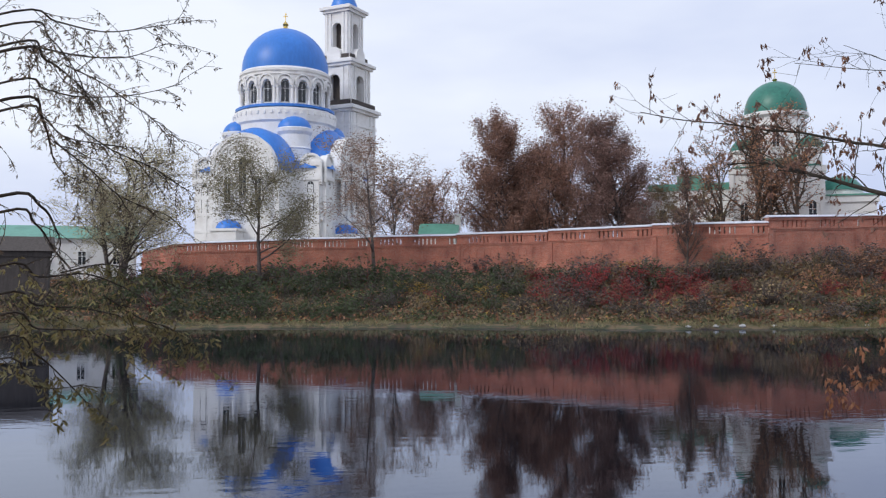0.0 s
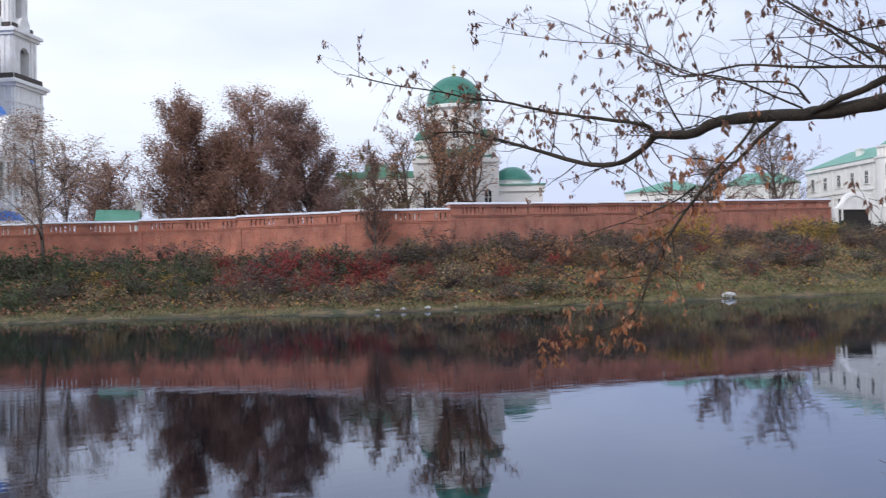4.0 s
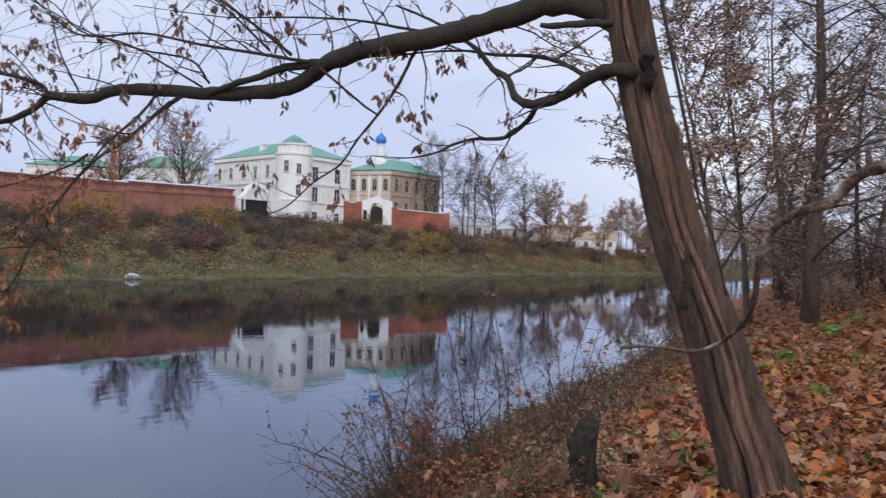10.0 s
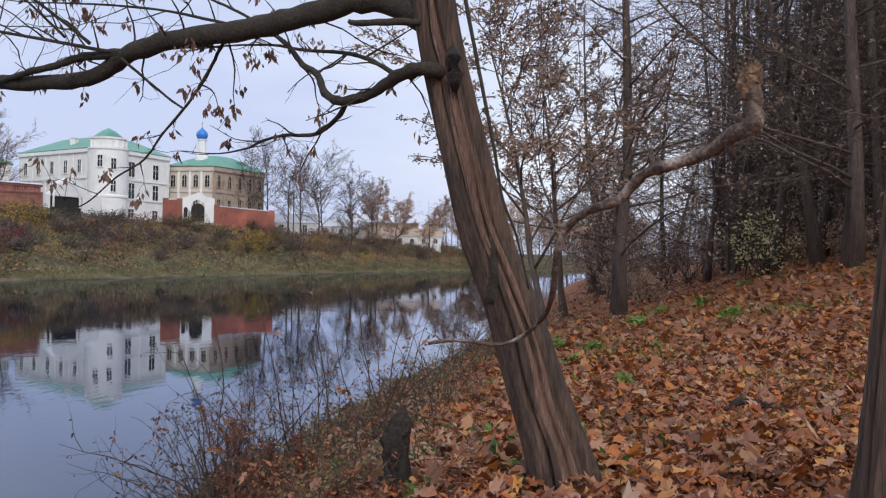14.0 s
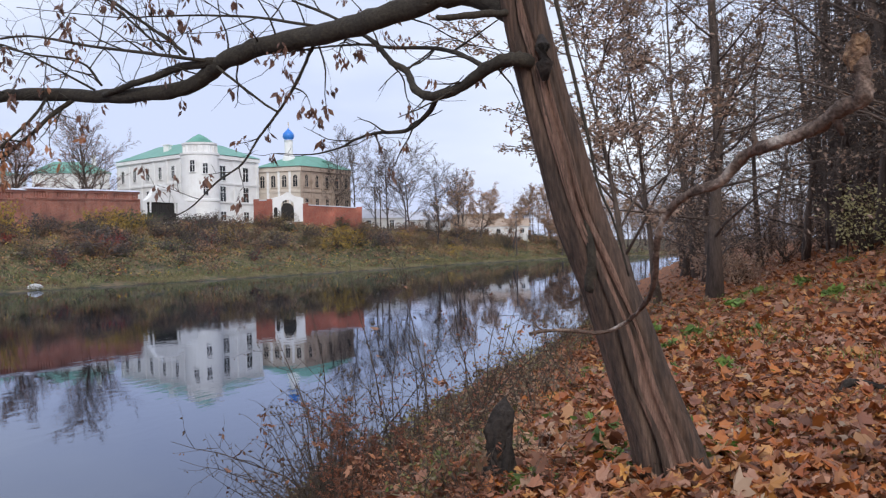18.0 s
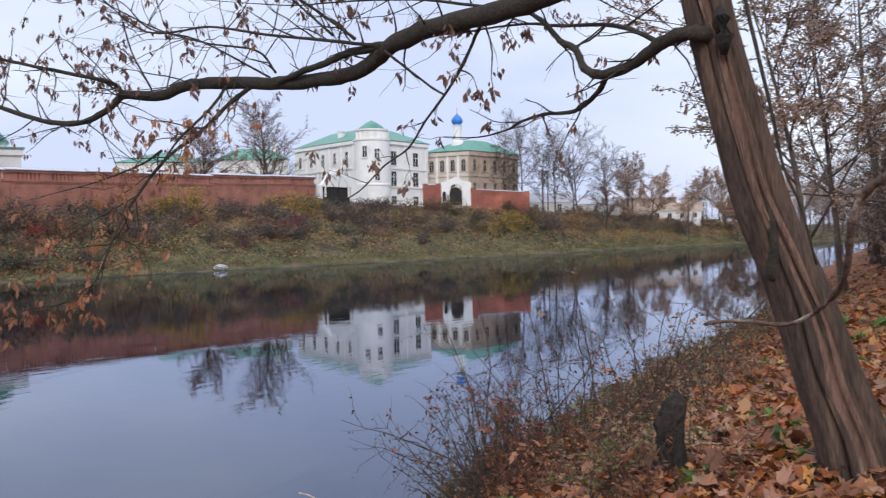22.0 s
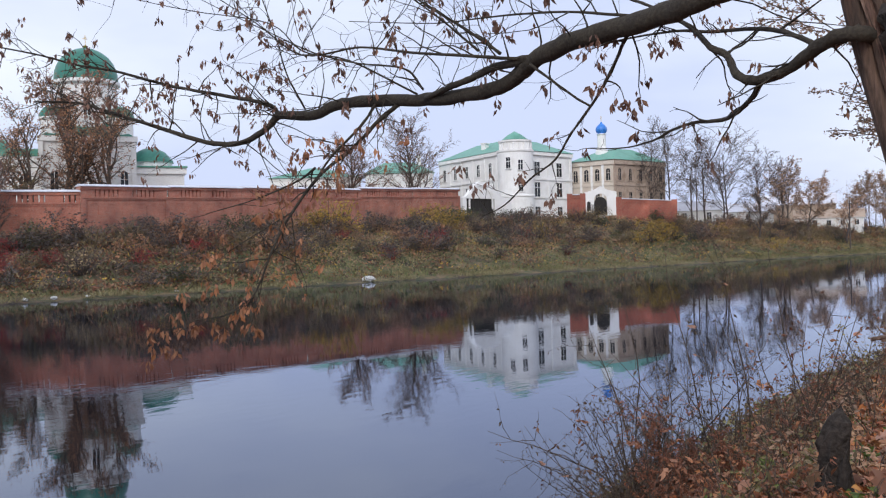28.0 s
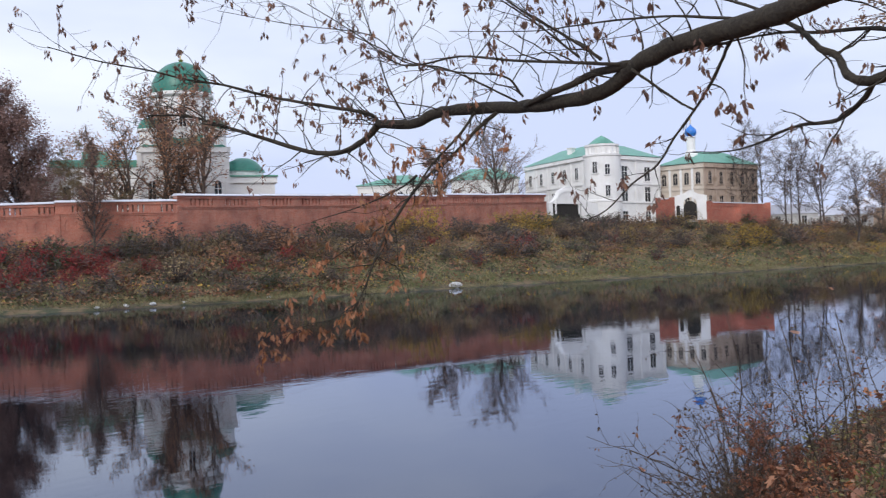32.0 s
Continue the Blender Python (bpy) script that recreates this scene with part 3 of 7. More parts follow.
# ---- openings ----
def window(parent, m, w, h, arched=False, deep=0.12, trim=True, frame_mat=None):
    """A window at m: local x along the wall, y into it, z up from the sill."""
    win = part("window", extrude_outline(arch_pts(w, h) if arched else [(-w / 2, 0), (w / 2, 0), (w / 2, h), (-w / 2, h)], -0.012, deep), GLASSY, parent)
    win.matrix_local = m
    fm = frame_mat or PLASTER
    bars = boxes((-0.035, 0.035, -0.05, -0.015, 0, h * 0.97), (-w / 2, w / 2, -0.05, -0.015, h * 0.62, h * 0.62 + 0.06))
    part("glazing_bar", bars, fm, win)
    if trim:
        o = band_arch(w, w + 0.36, h + 0.18, 10) if arched else [(-w / 2 - 0.18, -0.1), (w / 2 + 0.18, -0.1), (w / 2 + 0.18, h + 0.2), (-w / 2 - 0.18, h + 0.2), (-w / 2 - 0.18, 0), (-w / 2, 0), (-w / 2, h), (w / 2, h), (w / 2, 0), (-w / 2 - 0.18, 0)]
        if arched:
            part("surround", extrude_outline(o, -0.10, 0.02), fm, win)
        else:
            part("surround", boxes((-w / 2 - 0.16, -w / 2, -0.08, 0.02, 0, h), (w / 2, w / 2 + 0.16, -0.08, 0.02, 0, h), (-w / 2 - 0.24, w / 2 + 0.24, -0.12, 0.02, h, h + 0.2)), fm, win)
        part("sill", boxes((-w / 2 - 0.22, w / 2 + 0.22, -0.16, 0.02, -0.12, 0)), fm, win)
    return win


def cross(parent, z, s=1.0, x=0.0, y=0.0):
    return part("cross", boxes((x - 0.07 * s, x + 0.07 * s, y - 0.07 * s, y + 0.07 * s, z, z + 2.2 * s), (x - 0.5 * s, x + 0.5 * s, y - 0.06 * s, y + 0.06 * s, z + 1.35 * s, z + 1.5 * s), (x - 0.28 * s, x + 0.28 * s, y - 0.06 * s, y + 0.06 * s, z + 1.75 * s, z + 1.87 * s)), GILT, parent, "gilded cross")


def dome_profile(r, h, z, n=14, bulge=0.0):
    return [(r * math.cos(math.pi / 2 * k / n) * (1 + bulge * math.sin(math.pi * k / n)), z + h * math.sin(math.pi / 2 * k / n)) for k in range(n)] + [(0, z + h)]


# ---- blue-domed cathedral ----
def cathedral():
    c = thing("cathedral", pose(-3.5, 187.0, 0, 0, 0, -22), "white plastered cathedral with broad blue domes and vaulted gables", "cathedral")
    H, ZB, ZE, G = 12.5, 4.5, 25.0, 6.8
    part("wall_shell", boxes((-H, H, -H, H, ZB, ZE)), PLASTER, c)
    part("drum_base", lathe([(9.7, 25), (9.7, 34.6), (10.1, 35.0), (10.1, 37.2), (9.3, 37.6), (9.0, 37.6)], 48), PLASTER, c)
    for k in range(44):
        m = part("dentil", boxes((-0.22, 0.22, -10.3, -9.9, 36.2, 36.8)), PLASTER, c)
        m.matrix_local = pose(0, 0, 0, 0, 0, 360 / 44 * k)
    part("drum_ring", lathe([(9.55, 37.6), (9.8, 37.7), (9.8, 38.1), (8.6, 38.4)], 48), BLUE, c, "blue tin ring round the drum")
    part("drum", lathe([(8.35, 38.0), (8.35, 43.9), (8.75, 44.1), (8.75, 44.5), (9.05, 44.7), (9.05, 45.2), (8.7, 45.5), (8.2, 45.9)], 48), PLASTER, c)
    part("dome", lathe(dome_profile(8.55, 9.3, 45.5, 18, 0.03), 56), BLUE, c, "broad blue sheet-metal dome", smooth=True)
    part("finial", lathe([(0.6, 54.8), (0.4, 55.4), (0.6, 55.8), (0.3, 56.3), (0, 56.4)], 12), GILT, c)
    cross(c, 56.2, 0.9)
    n = 16
    for k in range(n):
        a = 360 / n * k
        window(c, pose(0, 0, 0, 0, 0, a) @ pose(0, -8.4, 38.7), 1.45, 4.0, True, trim=False)
        for s in (-0.32, 0.32):
            col = part("colonnette", lathe([(0.34, 38.2), (0.36, 38.8), (0.25, 39.0), (0.25, 41.2), (0.40, 41.5), (0.40, 42.0)], 8, s, -8.7), PLASTER, c)
            col.matrix_local = pose(0, 0, 0, 0, 0, a + 180 / n)
        ar = part("archivolt", extrude_outline(band_arch(1.7, 2.7, 1.75, 10, 0, 41.7), -9.05, -8.2), PLASTER, c)
        ar.matrix_local = pose(0, 0, 0, 0, 0, a)
        ar = part("hood_mould", extrude_outline(band_arch(2.75, 3.25, 2.1, 10, 0, 41.9), -9.25, -8.6), PLASTER, c)
        ar.matrix_local = pose(0, 0, 0, 0, 0, a)
    for q in range(4):
        turn = pose(0, 0, 0, 0, 0, 90 * q)
        reach = 5.6 if q == 0 else 0.0      # the front arm is the long one
        k = 0.9 if q == 0 else 1.0
        rot = turn @ pose(0, -reach - (1 - k) * H, 25.4 * (1 - k) - 0.8 * (q == 0)) @ Matrix.Diagonal((k, k, k, 1))
        if reach:
            part("front_arm", boxes((-G + 0.3, G - 0.3, -H - reach - 0.02, -H + 0.4, ZB, 24.4)), PLASTER, c)
        arc = [(math.cos(math.pi * k / 24), math.sin(math.pi * k / 24)) for k in range(25)]
        g = part("gable", extrude_outline([(-G, 23.6), (G, 23.6)] + [(G * x, 25.4 + 6.8 * y) for x, y in arc], -H - 1.2, -H + 1.0), PLASTER, c, "round white gable")
        g.matrix_local = rot
        for w0, w1, hh, y in ((2 * G - 1.4, 2 * G + 0.3, 8.3, -H - 1.6), (11.0, 11.6, 7.0, -H - 1.5), (9.2, 10.2, 6.2, -H - 1.45), (7.2, 7.9, 5.0, -H - 1.35)):
            m = part("moulding", extrude_outline(band_arch(w0, w1, hh, 22, 0, 24.2), y, -H - 1.1), PLASTER, c)
            m.matrix_local = rot
        V, F, rows = [], [], ((-H + 0.7, 0.0, 0.90), (-H + 1.2, 0.9, 0.955), (-H + 2.2, 1.5, 0.985), (-H + 4.0, 1.9, 1.0), (-2.0 + reach, 1.9, 1.0))
        for y, up, s in rows:
            V += [(7.5 * s * x, y, 25.2 + up * z + 7.3 * s * z) for x, z in arc]
        for i in range(len(rows) - 1):
            F += [(i * 25 + k, i * 25 + k + 1, i * 25 + k + 26, i * 25 + k + 25) for k in range(24)]
        v = part("vault_roof", (V, F), BLUE, c, "blue rounded vault roof", smooth=True)
        v.matrix_local = rot
        for x, w, h in ((-3.3, 1.4, 5.2), (0, 1.6, 7.6), (3.3, 1.4, 5.2)):
            window(c, rot @ pose(x, -H - 1.24, 18.5 + (1.4 if x == 0 else 0)), w, h, True)
        for x in (-1.65, 1.65, -4.9, 4.9):
            p = part("colonnette", lathe([(0.5, 16.0), (0.5, 17.0), (0.34, 17.3), (0.34, 24.0), (0.55, 24.6), (0.55, 25.2)], 10, x, -H - 1.35), PLASTER, c)
            p.matrix_local = rot
        for x in (-10.6, 10.6):
            p = part("corner_pilaster", boxes((x - 1.6, x + 1.6, -H - 0.7, -H + 0.2, ZB, 25.4), (x - 2.0, x + 2.0, -H - 1.0, -H + 0.2, 22.8, 23.6), (x - 2.0, x + 2.0, -H - 1.0, -H + 0.2, 25.4, 26.2), (x - 0.5, x + 0.5, -H - 0.85, -H - 0.7, 12, 22)), PLASTER, c)
            p.matrix_local = turn
        por = part("porch_roof", lathe(dome_profile(2.6, 2.0, 13.2, 8), 20, -3.0, -H - 1.2), BLUE, c, "small blue porch dome", smooth=True)
        por.matrix_local = rot
        pb = part("porch", boxes((-5.7, -0.3, -H - 3.6, -H, ZB, 13.2), (-6.0, 0, -H - 3.9, -H, 12.8, 13.3)), PLASTER, c)
        pb.matrix_local = rot
        for s in (-1, 1):
            for k in range(5):
                st = part("rusticated_band", boxes((s * 10.6 - 1.75, s * 10.6 + 1.75, -H - 0.8, -H - 0.69, 7.0 + 3.2 * k, 7.6 + 3.2 * k)), PLASTER, c)
                st.matrix_local = turn
        cx, cy = 5.0, -7.4
        t = part("corner_turret", lathe([(3.5, 25), (3.1, 27.5), (3.1, 29.2), (3.3, 29.4), (3.1, 29.7), (3.0, 32.0), (3.45, 32.6), (3.55, 33.2), (3.2, 33.4), (0, 33.5)], 28, cx, cy), PLASTER, c)
        t.matrix_local = turn
        d = part("domelet", lathe(dome_profile(3.25, 2.5, 33.3, 10), 28, cx, cy), BLUE, c, "small blue corner dome", smooth=True)
        d.matrix_local = turn
        cr = part("corner_roof", lathe([(4.2, 25.0), (3.9, 25.9), (2.6, 26.9), (0, 27.4)], 24, 9.6, -9.6), BLUE, c, "low blue roof over the corner bay", smooth=True)
        cr.matrix_local = turn
        e = part("entablature", boxes((-H - 0.3, H + 0.3, -H - 0.25, -H + 0.2, 15.4, 15.9), (-H - 0.4, H + 0.4, -H - 0.4, -H + 0.2, 24.3, 25.06), (-H - 0.3, H + 0.3, -H - 0.25, -H + 0.2, 10.4, 10.8)), PLASTER, c)
        e.matrix_local = turn
        for x in (-10.6, 10.6):
            k = part("corner_gablet", extrude_outline(arch_pts(3.9, 5.6, 14, x, 22.0), -H - 0.55, -H + 0.6), PLASTER, c, "small round white gablet")
            k.matrix_local = turn
            k = part("moulding", extrude_outline(band_arch(3.5, 4.4, 5.4, 14, x, 22.4), -H - 0.95, -H - 0.5), PLASTER, c)
            k.matrix_local = turn
            window(c, turn @ pose(x, -H - 0.72, 17.0), 1.3, 5.6, True)
    return c


cathedral()


def belfry():
    b = thing("bell_tower", pose(8.9, 203.0, 0, 0, 0, -35), "white tiered bell tower with arched bell openings", "bell tower")
    for lo, hi, h in ((4.5, 41.4, 5.0), (42.0, 51.6, 4.15), (52.2, 63.6, 2.95)):
        cw = 0.62 if lo > 10 else 0.0
        if lo < 10:
            part("lower_tier", boxes((-h, h, -h, h, lo, hi)), PLASTER, b)
        else:
            for sx in (-1, 1):
                for sy in (-1, 1):
                    x0, y0 = sx * h, sy * h
                    part("corner_pier", boxes((min(x0, x0 - sx * h * cw), max(x0, x0 - sx * h * cw), min(y0, y0 - sy * h * cw), max(y0, y0 - sy * h * cw), lo, hi)), PLASTER, b)
            # added dark block: the shade within the open bell tier, put in as colour
            part("dark_core", boxes((-h * 0.45, h * 0.45, -h * 0.45, h * 0.45, lo, hi)), GREYWOOD, b, "dark block standing in for the shade inside the bell openings")
            for q in range(4):
                wd = h * (1 - cw) * 2
                top = part("arch_head", extrude_outline([(-h * 0.9, hi)] + [(-wd / 2, hi), (-wd / 2, hi - 3.4)] + [(wd / 2 * math.cos(math.pi - math.pi * k / 10), hi - 4.2 + wd / 2 * math.sin(math.pi * k / 10)) for k in range(11)] + [(wd / 2, hi - 3.4), (wd / 2, hi), (h * 0.9, hi), (0, hi + 0.3)], -h + 0.02, -h + 0.9), PLASTER, b)
                top.matrix_local = pose(0, 0, 0, 0, 0, 90 * q)
                rail = part("railing", boxes((-h - 0.6, h + 0.6, -h - 0.9, -h - 0.75, lo + 0.1, lo + 1.1)), GREYWOOD, b, "dark parapet rail")
                rail.matrix_local = pose(0, 0, 0, 0, 0, 90 * q)
        for q in range(4):
            r = pose(0, 0, 0, 0, 0, 90 * q)
            for x in (-h * 0.86, -h * 0.55, h * 0.55, h * 0.86):
                p = part("pilaster", boxes((x - 0.28, x + 0.28, -h - 0.22, -h, lo, hi - 1.0)), PLASTER, b)
                p.matrix_local = r
        part("cornice", boxes((-h - 0.5, h + 0.5, -h - 0.5, h + 0.5, hi - 0.9, hi - 0.3), (-h - 0.95, h + 0.95, -h - 0.95, h + 0.95, hi - 0.3, hi + 0.3), (-h - 0.4, h + 0.4, -h - 0.4, h + 0.4, hi + 0.3, hi + 0.62)), PLASTER, b)
    for z in (29.0, 34.5, 37.5):
        part("string_course", boxes((-5.2, 5.2, -5.2, 5.2, z, z + 0.5)), PLASTER, b)
    for q in range(4):
        k = part("kokoshnik", extrude_outline(arch_pts(3.4, 2.9, 12, 0, 52.0), -4.3, -2.4), PLASTER, b, "round white gablet")
        k.matrix_local = pose(0, 0, 0, 0, 0, 90 * q)
    part("cupola", lathe([(2.85, 64.1), (2.85, 65.0), (2.2, 66.6), (1.3, 67.6), (0.7, 68.4), (0.7, 70.0)] + dome_profile(0.9, 1.4, 70.0, 6), 20), BLUE, b, "blue cupola", smooth=True)
    cross(b, 71.3, 1.0)
    return b


belfry()


# ---- green-domed church behind the wall ----
def green_church():
    c = thing("green_domed_church", pose(62.0, 114.3, 0, 0, 0, -28), "white church with a dark green dome behind the brick wall", "church")
    Z0 = 6.0
    part("nave", boxes((-5.6, 5.6, -5, 5, Z0, 18.4), (-5.9, 5.9, -5.3, 5.3, 17.7, 18.4)), PLASTER, c)
    part("nave_roof", lathe([(7.6, 18.4), (3.9, 20.4), (3.9, 20.6)], 4, a0=math.pi / 4, a1=2 * math.pi + math.pi / 4), DGREEN, c)
    part("drum", lathe([(3.7, 19.4), (3.7, 25.2), (4.2, 25.5), (4.2, 25.9), (3.9, 26.0)], 24), PLASTER, c)
    part("dome", lathe(dome_profile(3.95, 4.5, 25.9, 14, 0.04), 32), DGREEN, c, "dark green sheet-metal dome", smooth=True)
    part("finial", lathe([(0.3, 29.9), (0.2, 30.4), (0.34, 30.7), (0, 30.9)], 10), GILT, c)
    cross(c, 30.8, 0.6)
    for k in range(8):
        window(c, pose(0, 0, 0, 0, 0, 45 * k) @ pose(0, -3.74, 21.2), 0.8, 2.8, True)
    for sx in (-1, 1):
        for sy in (-1, 1):
            part("side_drum", lathe([(1.5, 18.2), (1.5, 20.4), (1.75, 20.6), (1.7, 20.8)], 16, sx * 4.0, sy * 3.6), PLASTER, c)
            part("side_dome", lathe(dome_profile(1.7, 1.7, 20.7, 8), 20, sx * 4.0, sy * 3.6), DGREEN, c, "small dark green dome", smooth=True)
    part("left_wing", boxes((-16.5, -5.6, -3.6, 4, Z0, 15.6), (-16.7, -5.6, -3.9, 4.2, 15.2, 15.9)), PLASTER, c, "cream plastered side wing")
    part("left_wing_roof", boxes((-16.8, -5.6, -4.1, 4.4, 15.9, 16.1), (-16.4, -5.7, -3.2, 3.6, 16.1, 16.9), (-12.5, -9.5, -3.3, 3.0, 16.9, 17.9)), GREEN, c, "green tin roof")
    part("left_porch", boxes((-18.4, -16.5, -2.6, 2.6, Z0, 13.6)), PLASTER, c)
    part("left_porch_roof", lathe([(2.6, 13.6), (1.4, 14.9), (0, 15.2)], 4, -17.4, 0, math.pi / 4, 2 * math.pi + math.pi / 4), GREEN, c)
    for x in (-14.4, -7.6):
        window(c, pose(x, -3.62, 10.6), 1.0, 2.9, True)
    part("right_wing", boxes((5.6, 11.6, -4.6, 3.2, Z0, 14.3), (5.6, 11.9, -4.9, 3.5, 13.7, 14.5), (5.6, 11.75, -4.75, 3.35, 11.6, 11.9)), PLASTER, c, "white plastered apse wing")
    part("right_wing_roof", boxes((5.6, 12.0, -5.1, 3.7, 14.5, 14.7)), GREEN, c)
    part("apse_drum", lathe([(2.7, 14.6), (2.7, 15.3), (2.9, 15.4)], 16, 7.7, -1.6), PLASTER, c)
    part("apse_roof", lathe([(2.95, 15.35), (2.8, 15.7), (1.9, 16.7), (1.0, 17.2), (0, 17.3)], 16, 7.7, -1.6), DGREEN, c, "green apse roof", smooth=True)
    part("doorway", extrude_outline(arch_pts(2.0, 4.4, 10, 1.6, Z0 + 2.2), -5.08, -4.9), DARKWOOD, c, "brown arched church door")
    for x in (-4.0, 4.2):
        window(c, pose(x, -5.02, 11.2), 0.9, 2.8, True)
        window(c, pose(x, -5.02, 7.6), 0.9, 2.2, True)
    for x in (-5.5, -1.6, 0.2, 3.1, 5.4):
        part("pilaster", boxes((x - 0.3, x + 0.3, -5.25, -5.0, Z0, 17.6)), PLASTER, c)
    for x in (7.0, 9.4):
        window(c, pose(x, -4.62, 9.6), 0.8, 2.2, True)
    return c


green_church()


# ---- plain houses ----
def house(name, m, w, d, h, rh, wall_mat, roof_mat, label, wins=0, storeys=1, hip=0.0, chimney=None, eave=0.4):
    c = thing(name, m, label, "house")
    part("wall_shell", boxes((-w / 2, w / 2, 0, d, -1.5, h)), wall_mat, c)
    bm = bmesh.new()
    e = eave
    a = [bm.verts.new(p) for p in ((-w / 2 - e, -e, h), (w / 2 + e, -e, h), (w / 2 + e, d + e, h), (-w / 2 - e, d + e, h))]
    r = [bm.verts.new((-w / 2 - e + hip * d / 2, d / 2, h + rh)), bm.verts.new((w / 2 + e - hip * d / 2, d / 2, h + rh))]
    for f in ((a[0], a[1], r[1], r[0]), (a[2], a[3], r[0], r[1]), (a[1], a[2], r[1]), (a[3], a[0], r[0]), (a[3], a[2], a[1], a[0])):
        bm.faces.new(f)
    part("roof", bm, roof_mat, c)
    part("eaves_band", boxes((-w / 2 - 0.12, w / 2 + 0.12, -0.12, d + 0.12, h - 0.45, h - 0.004)), wall_mat, c)
    for s in range(storeys):
        for i in range(wins):
            x = -w / 2 + w * (i + 0.5) / wins
            window(c, pose(x, -0.02, 0.9 + s * 3.1), 0.85, 1.5)
    if chimney:
        part("chimney", boxes((chimney - 0.4, chimney + 0.4, d / 2 - 0.4, d / 2 + 0.4, h + rh * 0.4, h + rh + 1.1), (chimney - 0.5, chimney + 0.5, d / 2 - 0.5, d / 2 + 0.5, h + rh + 1.1, h + rh + 1.3)), PLASTER, c)
    return c


house("low_house", pose(111.7, 126.9, 9.5, 0, 0, -48), 15.5, 10, 6.9, 2.1, PLASTER, GREEN, "white low house with a green hipped tin roof", 7, 2, 1.4)
house("long_house", pose(131.0, 124.0, 9.5, 0, 0, -46), 13, 10, 8.3, 2.5, PLASTER, GREEN, "long white house with a green hipped roof", 6, 2, 0.8, 4.0)
house("service_hut", pose(18.0, 123.5, 6.0, 0, 0, -12), 4.6, 6, 4.4, 1.6, PLASTER, GREEN, "small white hut with a green roof and chimney", 2, 1, 0.0, 2.5)
house("gate_house", pose(-28.5, 117.0, 5.3, 0, 0, 8), 16, 9, 4.0, 1.8, PLASTER, GREEN, "low white outbuilding with a green roof", 4, 1)
house("plank_shed", pose(-23.2, 78.5, 4.4, 0, 0, 12), 5.2, 5, 2.0, 1.3, GREYWOOD, GREYWOOD, "weathered grey plank shed by the pond", 0, 0)
house("ruined_house", pose(203.5, 67.5, 5.0, 0, 0, -71), 13.5, 7, 2.4, 1.9, PLASTER, TAN, "low whitewashed house with a worn dark roof", 5, 1)
house("far_barn", pose(219, 80, 6.5, 0, 0, -70), 17, 8, 4.6, 2.6, TAN, TIN, "far barn with a pale metal roof", 3, 1)
house("far_cottage", pose(192, 84, 6.6, 0, 0, -68), 17, 7, 2.6, 1.9, PLASTER, TIN, "low pale house with a tin roof among trees", 5, 1)
house("far_cottage", pose(170, 84, 6.4, 0, 0, -64), 14, 7, 2.8, 2.0, PLASTER, TIN, "pale-roofed cottage among bare trees", 3, 1)


